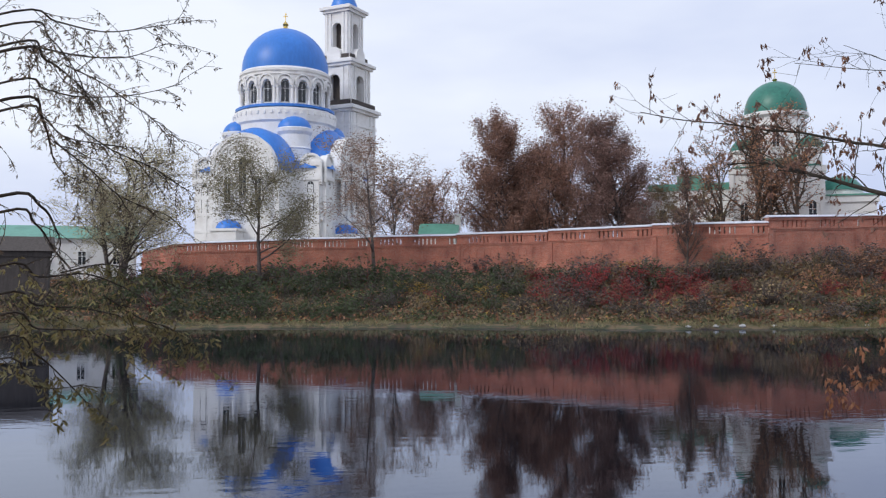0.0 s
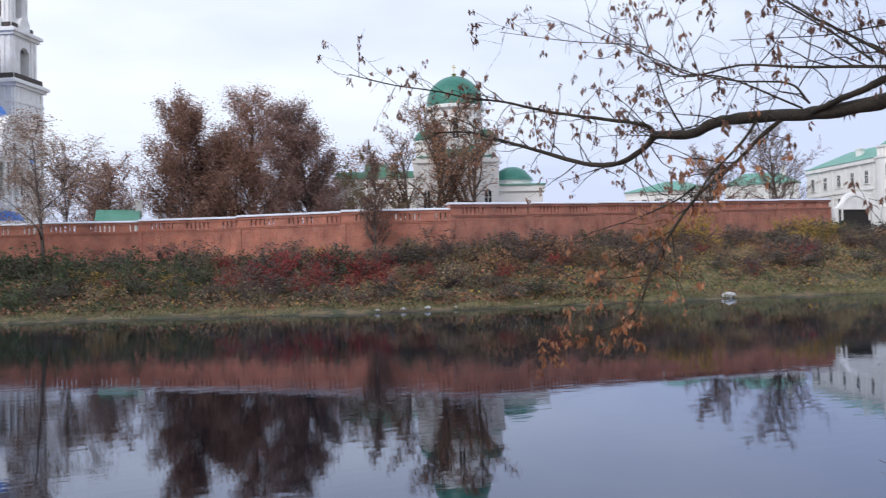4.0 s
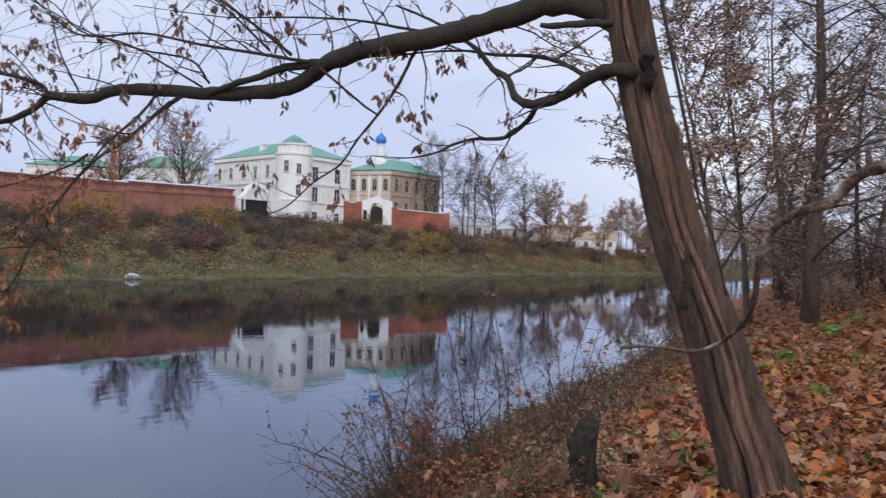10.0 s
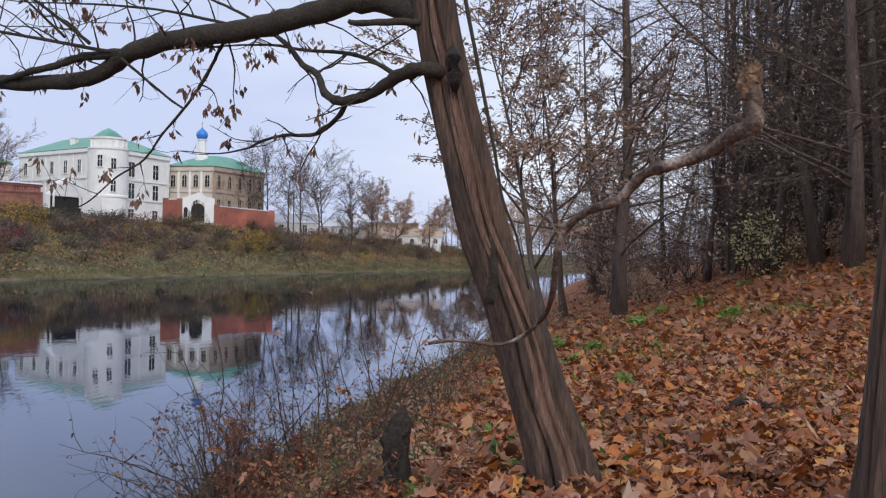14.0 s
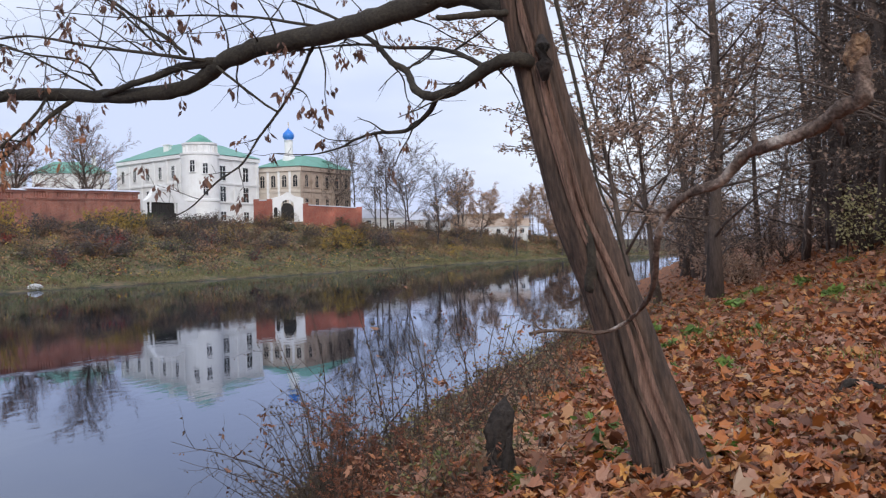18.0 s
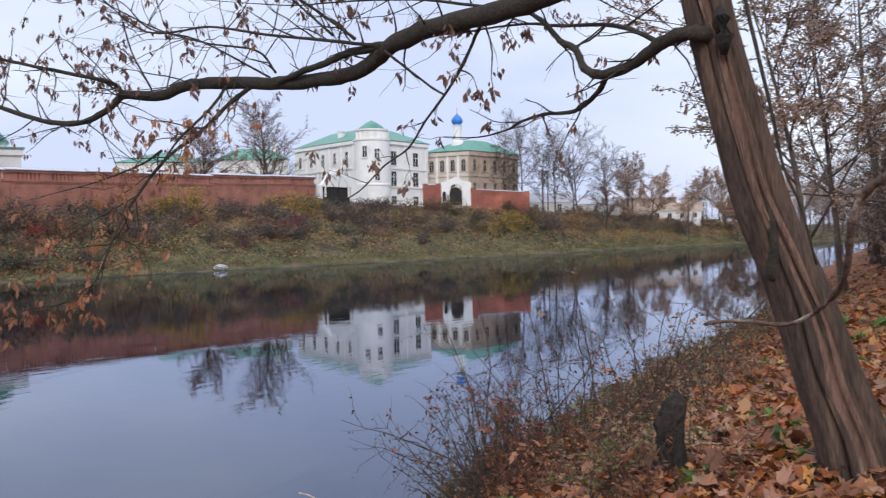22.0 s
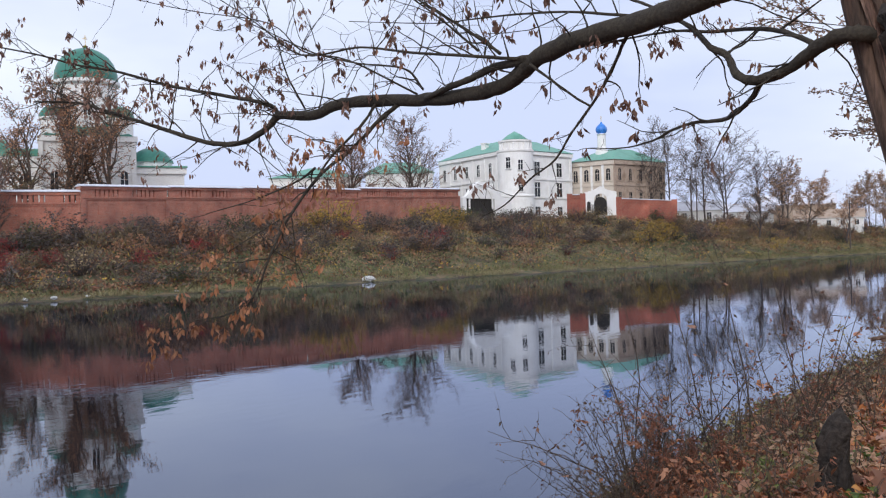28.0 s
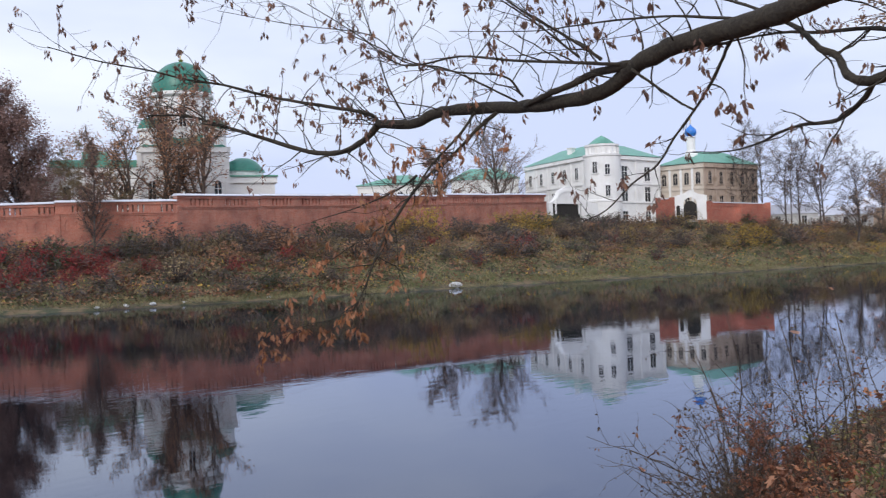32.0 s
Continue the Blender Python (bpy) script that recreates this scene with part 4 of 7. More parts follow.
# ---- white corner building with a round turret ----
def corner_building():
    c = thing("monastery_residence", pose(0, 0, 0), "white three-storey corner building with a green roof and round turret", "building")
    A, C, B, D = Vector((138.4, 120.0, 0)), Vector((130.4, 96.8, 0)), Vector((147.4, 95.2, 0)), Vector((158.0, 116.0, 0))
    ZB, ZE = 7.4, 20.0
    bm = bmesh.new()
    lo = [bm.verts.new((p.x, p.y, ZB)) for p in (A, C, B, D)]
    hi = [bm.verts.new((p.x, p.y, ZE)) for p in (A, C, B, D)]
    bm.faces.new(hi)
    for i in range(4):
        j = (i + 1) % 4
        bm.faces.new([lo[i], lo[j], hi[j], hi[i]])
    part("wall_shell", bm, PLASTER, c)
    bm = bmesh.new()
    ctr = (A + B + C + D) / 4
    ev = [bm.verts.new((*(ctr + (p - ctr) * 1.04).xy, ZE + 0.01)) for p in (A, C, B, D)]
    rd = [bm.verts.new((*(ctr + (p - ctr) * 0.45).xy, ZE + 2.7)) for p in (A, C, B, D)]
    bm.faces.new(rd)
    bm.faces.new(ev[::-1])
    for i in range(4):
        j = (i + 1) % 4
        bm.faces.new([ev[i], ev[j], rd[j], rd[i]])
    part("roof", bm, GREEN, c, "green tin hipped roof")
    T = Vector((132.4, 97.2))
    part("turret", lathe([(3.2, ZB), (3.2, 11.6), (3.32, 11.7), (3.32, 12.0), (3.15, 12.1), (3.15, 19.4), (3.3, 19.6), (3.3, 19.9), (2.75, 20.0), (2.75, 21.1), (2.95, 21.3), (2.95, 21.6), (0, 21.7)], 32, T.x, T.y), PLASTER, c, "round white corner turret", smooth=False)
    part("turret_roof", lathe([(2.45, 21.7), (2.35, 21.8), (1.15, 22.7), (0.0, 23.3)], 20, T.x, T.y), GREEN, c, "green cone roof")
    for k in range(9):
        a = radians(150 + 20 * k)
        bm = lathe([(0.17, 20.0), (0.17, 21.1)], 6, T.x + 2.86 * math.cos(a), T.y + 2.86 * math.sin(a))
        part("baluster", bm, PLASTER, c)

    def face(P, Q):
        d = (Q - P)
        return Matrix.Translation((P.x, P.y, 0)) @ pose(0, 0, 0, 0, 0, math.degrees(math.atan2(d.y, d.x))), d.length

    m, L = face(A, C)
    for x in (2.0, 6.0, 10.2, 14.2, 18.2):
        for z, w, h in ((16.0, 0.95, 2.1), (12.2, 0.9, 1.9), (8.9, 0.9, 1.5)):
            window(c, m @ pose(x, -0.02, z), w, h)
    for x in (0.3, 4.0, 8.1, 12.2, 16.2, 20.2):
        p = part("pilaster", boxes((x - 0.25, x + 0.25, -0.15, 0, ZB, 19.3)), PLASTER, c)
        p.matrix_local = m
    e = part("cornice", boxes((0, L, -0.35, 0, 19.3, 19.9), (0, L, -0.2, 0, 14.9, 15.2), (0, L, -0.2, 0, 11.6, 11.9)), PLASTER, c)
    e.matrix_local = m
    m, L = face(C, B)
    for x in (7.0, 13.2):
        for z, w, h in ((15.6, 1.5, 2.5), (11.9, 1.5, 2.6), (8.6, 1.4, 1.5)):
            window(c, m @ pose(x, -0.02, z), w, h)
    for x in (4.2, 10.2, 16.5):
        p = part("pilaster", boxes((x - 0.25, x + 0.25, -0.15, 0, ZB, 19.3)), PLASTER, c)
        p.matrix_local = m
    e = part("cornice", boxes((0, L, -0.35, 0, 19.3, 19.9), (0, L, -0.2, 0, 14.9, 15.2), (0, L, -0.2, 0, 11.6, 11.9)), PLASTER, c)
    e.matrix_local = m
    for a, z, h in ((-128, 16.3, 1.7), (-166, 16.6, 1.9), (-128, 12.6, 1.8)):
        mm = Matrix.Translation((T.x, T.y, 0)) @ pose(0, 0, 0, 0, 0, a + 90) @ pose(0, -3.2, z)
        window(c, mm, 0.8, h)
    for x, y in ((136.4, 107.0),):
        part("chimney", boxes((x - 0.5, x + 0.5, y - 0.5, y + 0.5, 20.2, 22.2), (x - 0.62, x + 0.62, y - 0.62, y + 0.62, 22.2, 22.4)), PLASTER, c)
    return c


corner_building()


def yard_gate():
    P, Q = Vector((117.0, 96.6)), Vector((128.2, 95.2))
    d = Q - P
    g = thing("yard_gate", pose(P.x, P.y, 8.3, 0, 0, math.degrees(math.atan2(d.y, d.x))), "white curved gateway with dark plank gates", "gate")
    L = d.length
    out = [(0, -0.8), (0.9, -0.8), (0.8, 2.9), (7.3, 2.9), (7.3, -0.8), (L, -0.8), (L, 3.0), (9.2, 3.2), (8.4, 3.7), (7.4, 4.8), (5.8, 5.6), (4.0, 5.7), (2.4, 5.0), (1.4, 3.7), (0.6, 3.1), (0, 3.0)]
    part("gate_wall", extrude_outline(out, 0, 0.7), PLASTER, g, "white plastered curved gate wall")
    part("arch_moulding", extrude_outline(band_arch(5.0, 5.6, 4.0, 14, 4.05, 1.2), -0.12, 0.0), PLASTER, g)
    for x in (0.85, 4.07):
        part("gate_leaf", boxes(*[(x + 0.02 + 0.4 * i, x + 0.39 + 0.4 * i, 0.3, 0.36, -0.3, 2.85) for i in range(8)]), DARKWOOD, g, "dark plank gate leaf")
    return g


yard_gate()


def pale_church():
    c = thing("pale_church", pose(0, 0, 0), "cream and tan church with green roof and blue onion dome", "church")
    Lc, Mc = Vector((149.0, 96.6)), Vector((149.6, 87.6))
    Rc = Vector((165.0, 85.4))
    Bc = Rc + (Lc - Mc)
    ZB, ZE = 6.5, 18.6
    pts = (Lc, Mc, Rc, Bc)
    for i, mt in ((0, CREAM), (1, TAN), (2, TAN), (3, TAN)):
        p, q = pts[i], pts[(i + 1) % 4]
        d = q - p
        m = Matrix.Translation((p.x, p.y, 0)) @ pose(0, 0, 0, 0, 0, math.degrees(math.atan2(d.y, d.x)))
        L = d.length
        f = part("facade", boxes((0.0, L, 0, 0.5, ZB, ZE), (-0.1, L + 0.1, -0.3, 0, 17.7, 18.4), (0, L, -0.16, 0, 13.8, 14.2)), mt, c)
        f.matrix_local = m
        if i < 2:
            n = 4 if i == 0 else 5
            for k in range(n):
                x = L * (k + 0.5) / n
                window(c, m @ pose(x, -0.03, 14.8), 0.9, 2.2, True, frame_mat=mt)
                window(c, m @ pose(x, -0.03, 10.6), 0.9, 2.0, i == 0, frame_mat=mt)
                pl = part("pilaster", boxes((x - L / n / 2 - 0.2, x - L / n / 2 + 0.2, -0.18, 0, ZB, 17.7)), PLASTER if i == 0 else mt, c)
                pl.matrix_local = m
    bm = bmesh.new()
    ctr = (Lc + Mc + Rc + Bc) / 4
    ev = [bm.verts.new((*(ctr + (p - ctr) * 1.06), ZE)) for p in pts]
    rd = [bm.verts.new((*(ctr + (p - ctr) * 0.3), ZE + 2.4)) for p in pts]
    bm.faces.new(rd)
    bm.faces.new(ev[::-1])
    for i in range(4):
        j = (i + 1) % 4
        bm.faces.new([ev[i], ev[j], rd[j], rd[i]])
    part("roof", bm, GREEN, c, "pale green tin roof")
    part("dormer", boxes((158.6, 161.4, 87.6, 90.0, 18.6, 20.2)), GREEN, c)
    X, Y = 153.2, 92.2
    part("lantern", lathe([(1.3, 19.0), (1.2, 20.6), (0.9, 21.2), (0.8, 21.4), (0.8, 23.6), (0.95, 23.8), (0.65, 23.95)], 16, X, Y), PLASTER, c, "white lantern drum")
    part("onion_dome", lathe([(0.65, 23.95), (0.95, 24.2), (1.1, 24.65), (1.02, 25.1), (0.7, 25.5), (0.33, 25.8), (0.1, 26.1), (0, 26.3)], 20, X, Y), BLUE, c, "small blue onion dome", smooth=True)
    cross(c, 26.2, 0.5, X, Y)
    return c


pale_church()


def holy_gate():
    P, Q = Vector((131.4, 82.6)), Vector((134.2, 78.2))
    d = Q - P
    g = thing("arched_gate", pose(P.x, P.y, 8.4, 0, 0, math.degrees(math.atan2(d.y, d.x))), "white arched gate in a red brick wall", "gate")
    L = d.length
    inner = [(L / 2 + 1.05 * math.cos(math.pi * k / 10), 2.0 + 1.05 * math.sin(math.pi * k / 10)) for k in range(11)]
    out = [(0, -0.6)] + [(L / 2 - 1.05, -0.6)] + inner[::-1] + [(L / 2 + 1.05, -0.6), (L, -0.6), (L, 3.3), (L / 2 + 1.2, 3.6), (L / 2, 4.3), (L / 2 - 1.2, 3.6), (0, 3.3)]
    part("gate_arch", extrude_outline(out, 0, 0.8), PLASTER, g, "white plastered gate arch")
    part("gate_leaf", extrude_outline(arch_pts(2.1, 3.0, 10, L / 2, -0.5), 0.45, 0.55), DARKWOOD, g, "dark wooden gate")
    # flat dark plate on the arch, painting the shade of a shallow side niche
    part("side_niche", extrude_outline(arch_pts(0.6, 1.6, 8, 0.7, 0.2), -0.02, 0.1), DARKWOOD, g)
    return g


holy_gate()


def low_brick_wall(p, q, z0, z1, h, lbl):
    p, q = Vector(p), Vector(q)
    d = q - p
    w = thing("low_brick_wall", pose(p.x, p.y, z0, 0, 0, math.degrees(math.atan2(d.y, d.x))), lbl, "wall", "", "structure")
    L = d.length
    sl = (z1 - z0) / L
    part("brick_body", boxes((0, L, 0, 0.6, -1.5, h, sl), (0, L, -0.08, 0, h - 0.5, h - 0.2, sl)), SHADED_BRICK, w)
    part("pillar", boxes((L - 0.8, L + 0.1, -0.15, 0.75, -1.5, h + 0.25 + sl * L), (-0.1, 0.8, -0.15, 0.75, -1.5, h + 0.25)), SHADED_BRICK, w)
    part("coping", boxes((0.8, L - 0.8, -0.15, 0.75, h, h + 0.14, sl)), TIN, w)


low_brick_wall((129.9, 84.9), (131.4, 82.5), 8.4, 8.4, 2.9, "short red brick gate pier wall")
low_brick_wall((134.2, 78.2), (138.6, 69.8), 8.2, 7.5, 2.3, "low red brick wall beside the arched gate")


# ---- trees ----
def grow(rng, p, d, length, radius, level, spec, branches, tips):
    """One branch as a wandering line, and its children."""
    n = spec["segs"][level]
    pts, r = [Vector(p)], [radius]
    d = Vector(d).normalized()
    for i in range(n):
        w = spec["wander"][level]
        d = (d + Vector(rng.normal(0, w, 3)) + Vector((0, 0, spec["lift"][level]))).normalized()
        pts.append(pts[-1] + d * (length / n))
        r.append(max(spec.get("thin", 0.006), radius * (1 - (i + 1) / n * spec["taper"][level])))
    branches.append((level, pts, r))
    if level == spec["levels"]:
        tips.append(pts)
        return
    k = spec["kids"][level]
    for j in range(k):
        f = spec["from"][level] + (1 - spec["from"][level]) * (j + rng.uniform(0.1, 0.9)) / k
        i = min(n - 1, int(f * n))
        q = pts[i].lerp(pts[i + 1], f * n - i)
        ax = (pts[i + 1] - pts[i]).normalized()
        side = ax.cross(Vector(rng.normal(size=3))).normalized()
        ang = radians(spec["angle"][level] + rng.normal(0, 9))
        nd = ax * math.cos(ang) + side * math.sin(ang)
        short = spec["env"](f) if level == 0 else 1 - 0.45 * f
        grow(rng, q, nd, length * spec["ratio"][level] * short * rng.uniform(0.75, 1.2), max(spec.get("thin", 0.006), r[i] * spec["rr"][level]), level + 1, spec, branches, tips)


BARE = dict(levels=3, segs=[7, 5, 4, 3], wander=[0.05, 0.12, 0.18, 0.2], lift=[0.03, 0.06, 0.05, 0.02], taper=[0.8, 0.85, 0.85, 0.8], kids=[13, 6, 5, 0], angle=[48, 42, 40, 0], ratio=[0.52, 0.5, 0.5, 0], rr=[0.5, 0.5, 0.5, 0], env=lambda f: 1 - 0.45 * f, thin=0.012)
BARE["from"] = [0.22, 0.2, 0.15, 0]


def variant(**kw):
    d = dict(BARE)
    d.update(kw)
    return d


BROOM = variant(kids=[38, 7, 5, 0], angle=[52, 34, 36, 0], lift=[0.03, 0.04, 0.03, 0.02], ratio=[0.42, 0.42, 0.45, 0], env=lambda f: 0.85 + 0.2 * f - 0.85 * f * f, thin=0.016)
BROOM["from"] = [0.07, 0.15, 0.15, 0]
OVOID = variant(kids=[46, 8, 5, 0], angle=[42, 26, 28, 0], ratio=[0.45, 0.42, 0.45, 0], lift=[0.03, 0.09, 0.07, 0.04], env=lambda f: 1.15 - 0.85 * f, thin=0.018)
OVOID["from"] = [0.06, 0.12, 0.12, 0]
SLIM = dict(OVOID, angle=[36, 24, 26, 0], ratio=[0.24, 0.42, 0.45, 0])
LATTICE = variant(kids=[12, 7, 6, 0], angle=[22, 30, 38, 0], ratio=[0.62, 0.42, 0.42, 0], rr=[0.72, 0.55, 0.5, 0], lift=[0.02, 0.10, 0.05, 0.02], env=lambda f: 1.05 - 0.5 * f, thin=0.034)
LATTICE["from"] = [0.10, 0.2, 0.15, 0]
FAN = variant(kids=[30, 10, 6, 0], angle=[40, 30, 32, 0], ratio=[0.62, 0.42, 0.4, 0], rr=[0.5, 0.5, 0.5, 0], lift=[0.02, 0.10, 0.06, 0.02], env=lambda f: 1 - 0.5 * f, thin=0.021)
FAN["from"] = [0.18, 0.15, 0.12, 0]
WILLOW = variant(kids=[12, 8, 6, 0], angle=[50, 45, 45, 0], ratio=[0.6, 0.5, 0.45, 0], lift=[0.02, 0.05, 0.0, -0.10], env=lambda f: 1 - 0.4 * f)
FORK = variant(kids=[10, 7, 6, 0], angle=[35, 40, 45, 0], ratio=[0.66, 0.5, 0.45, 0], env=lambda f: 1 - 0.4 * f)
VASE = variant(kids=[12, 8, 7, 0], angle=[33, 36, 38, 0], ratio=[0.66, 0.45, 0.45, 0], env=lambda f: 1 - 0.35 * f, thin=0.02)
VASE["from"] = [0.12, 0.2, 0.15, 0]
CROWN = variant(kids=[14, 9, 7, 0], angle=[32, 36, 38, 0], ratio=[0.6, 0.5, 0.45, 0], env=lambda f: 0.75 + 0.3 * f - 0.5 * f * f, thin=0.022)
CROWN["from"] = [0.2, 0.2, 0.15, 0]
SIDEWAYS = variant(kids=[34, 8, 6, 0], angle=[74, 45, 42, 0], ratio=[0.30, 0.5, 0.5, 0], rr=[0.26, 0.5, 0.5, 0], lift=[0.02, 0.0, 0.0, -0.02], env=lambda f: 1 - 0.6 * f, thin=0.006)
SIDEWAYS["from"] = [0.08, 0.15, 0.15, 0]
THICKET = variant(kids=[30, 6, 3, 0], angle=[70, 48, 45, 0], ratio=[0.30, 0.55, 0.6, 0], rr=[0.26, 0.5, 0.5, 0], lift=[0.02, 0.0, 0.0, -0.02], env=lambda f: 1 - 0.5 * f, thin=0.009)
THICKET["from"] = [0.06, 0.15, 0.15, 0]
WOOD = variant(kids=[16, 8, 6, 0], angle=[45, 45, 45, 0], ratio=[0.42, 0.5, 0.5, 0], env=lambda f: 1 - 0.4 * f, thin=0.007)
WOOD["from"] = [0.12, 0.15, 0.15, 0]
SPRUCE = variant(levels=1, segs=[6, 4], wander=[0.01, 0.05], lift=[0.0, -0.04], taper=[0.95, 0.8], kids=[70, 0], angle=[85, 0], ratio=[0.3, 0], rr=[0.25, 0], env=lambda f: 1.02 - 0.95 * f)
SPRUCE["from"] = [0.1, 0]


def tree(name, x, y, height, radius, spec, seed, bark, leaf, leaves, size, label, lean=(0, 0), group="", stems=1, z=None, droop=0.3, narrow=0.5, tube=5, fuzz=0.0):
    rng = np.random.default_rng(seed)
    t = thing(name, pose(x, y, (lz(x, y) if z is None else z) - 0.15), label, "tree", group)
    branches, tips = [], []
    for s in range(stems):
        a = rng.uniform(0, 6.28) if stems > 1 else 0
        off = (0.12 + radius) * (stems > 1)
        d = Vector((lean[0] + (0.22 * math.cos(a) if stems > 1 else 0), lean[1] + (0.22 * math.sin(a) if stems > 1 else 0), 1))
        grow(rng, (off * math.cos(a), off * math.sin(a), 0), d, height * (1 if s == 0 else rng.uniform(0.75, 1.0)), radius, 0, spec, branches, tips)
    top = max(p.z for _, pts, _ in branches for p in pts)
    k = height / top
    V, F, V2, F2 = [], [], [], []
    for lv, pts, r in branches:
        pts = [Vector((p.x, p.y, p.z * k)) for p in pts]
        if lv == 0:
            r = [a * (1 + 0.6 * math.exp(-p.z / 0.35)) for a, p in zip(r, pts)]
            tube_into(V, F, pts, r, 8)
        else:
            tube_into(V2, F2, pts, r, tube if lv == 1 else 3)
    part("trunk", (V, F), bark, t, smooth=True)
    part("crown_wood", (V2, F2), bark, t, smooth=True)
    if leaves:
        T = np.array([[(p.x, p.y, p.z * k) for p in pts] for pts in tips])
        reach = np.linalg.norm(T[:, -1] - T[:, 0], axis=1)
        i = rng.choice(len(T), leaves, p=reach / reach.sum())
        j = rng.integers(0, T.shape[1] - 1, leaves)
        f = rng.uniform(0, 1, leaves)[:, None]
        P = T[i, j] * (1 - f) + T[i, j + 1] * f + rng.normal(0, fuzz or size * 0.5, (leaves, 3))
        part("crown", leaf_cards(rng, P, size, droop, narrow), leaf, t, "sparse autumn leaves")
    return t


tree("willow_tree", -20.2, 106.0, 18.2, 0.3, WILLOW, 3, FARBARK, LEAF_WILLOW, 30000, 0.22, "spreading willow with fading olive leaves by the water", stems=4, fuzz=0.55)
tree("willow_tree", -4.9, 107.5, 16.4, 0.28, WILLOW, 5, FARBARK, LEAF_WILLOW, 19000, 0.22, "grey-green willow standing before the brick wall", fuzz=0.6)
tree("bare_tree", 8.2, 109.4, 18.8, 0.24, WILLOW, 7, FARBARK, LEAF_FOREST, 9000, 0.24, "half-bare tree with few pale brown leaves", fuzz=0.45)
G1 = "brown trees behind the wall"
tree("brown_tree", 27.0, 121.7, 23.8, 0.35, OVOID, 11, FARBARK, LEAF_LARCH, 56000, 0.25, "tall dense tree with rust-brown leaves", fuzz=0.48, group=G1)
tree("brown_tree", 35.2, 121.5, 24.8, 0.38, OVOID, 12, FARBARK, LEAF_LARCH, 42000, 0.24, "tall rust-brown tree with an open crown", fuzz=0.48, group=G1)
tree("brown_tree", 31.2, 125.0, 19.5, 0.35, OVOID, 25, FARBARK, LEAF_LARCH, 26000, 0.24, "tall brown tree between two denser ones", fuzz=0.48, group=G1)
tree("brown_tree", 40.4, 114.9, 21.4, 0.35, OVOID, 27, FARBARK, LEAF_UMBER, 56000, 0.25, "tall dense tree with rust-brown leaves", fuzz=0.48, group=G1)
tree("brown_tree", 19.0, 130.0, 16.0, 0.25, FAN, 14, FARBARK, LEAF_LARCH, 12000, 0.24, "lower brown tree behind the wall", fuzz=0.48, group=G1)
tree("brown_tree", 14.0, 134.0, 17.5, 0.2, FAN, 15, FARBARK, LEAF_LARCH, 4500, 0.24, "thin half-bare tree behind the wall", fuzz=0.48, group=G1)
tree("yellowed_tree", 42.0, 99.5, 12.5, 0.14, FORK, 16, FARBARK, LEAF_OLIVE, 9000, 0.18, "thin olive-brown tree leaning over the wall")
tree("yellowed_tree", 39.6, 91.7, 12.6, 0.12, SLIM, 17, FARBARK, LEAF_LARCH, 4500, 0.18, "slim rust-brown tree in front of the wall", fuzz=0.3)
tree("brown_tree", 52.0, 123.0, 16.5, 0.25, FORK, 18, FARBARK, LEAF_BROWN, 9000, 0.24, "brown half-bare tree beside the church", fuzz=0.48, group=G1)
for i, (x, y, h, n) in enumerate(((50.9, 105.3, 17.0, 1900), (53.6, 103.8, 20.4, 3400), (55.4, 102.8, 21.4, 3400), (57.6, 101.6, 19.6, 2400))):
    tree("church_tree", x, y, h, 0.34, LATTICE, 190 + i, BARK, LEAF_BROWN, n, 0.26, "dark-stemmed tree with sparse russet leaves before the church", fuzz=0.35, group="trees before the church")
tree("bare_tree", 113.5, 119.0, 17.6, 0.3, FAN, 21, BARK, LEAF_LARCH, 4500, 0.25, "bare broom-shaped tree behind the wall", group="bare yard trees")
tree("bare_tree", 121.7, 111.2, 20.8, 0.36, FAN, 22, BARK, LEAF_LARCH, 3000, 0.25, "broad bare tree behind the wall", group="bare yard trees")
tree("spruce", 79.0, 125.0, 7.0, 0.15, SPRUCE, 23, FARBARK, LEAF_GREEN, 3500, 0.3, "small dark spruce top behind the wall")
SHORE_TREES = [(165, 67, 10, 600), (187, 66, 11, 3500), (190.5, 60, 9.5, 3000), (199, 51.5, 7, 2500), (208, 55, 10.5, 14000), (213, 51, 11.5, 18000)]
BANK_TREES = [(160, 86, 20, 200), (166, 85, 21.5, 200), (171, 80, 20, 200), (177, 78, 21, 300), (183, 74, 18, 500), (168, 75, 14, 300), (190, 72, 15, 3500), (197, 74, 14, 5000), (205, 70, 13, 6000), (213, 66, 13, 7000), (221, 60, 14, 8000), (230, 54, 14, 8000), (163, 79, 18, 300)]
LAKE_END_TREES = [(222, 50, 9, 7000), (236, 44, 13, 7000), (243, 38, 14, 5000), (250, 31, 15, 5000), (246, 50, 16, 5000), (262, 44, 17, 4000), (254, 22, 15, 4000), (243, 20, 13, 4000), (270, 60, 17, 3000), (178, 68, 6, 900)]
for i, (x, y, h, lf) in enumerate(SHORE_TREES + BANK_TREES + LAKE_END_TREES):
    tree("bare_tree", x, y, h, 0.2, (CROWN, VASE, FORK)[i % 3] if i > 11 or i < 6 else CROWN, 40 + i, FARBARK, LEAF_TAN if i > 11 or i < 6 else LEAF_LARCH, int(lf * 0.5), 0.30, "bare grey tree with last brown leaves on the far bank" if lf < 1000 else "half-bare tree with fading brown leaves on the far bank", group="far bank trees")

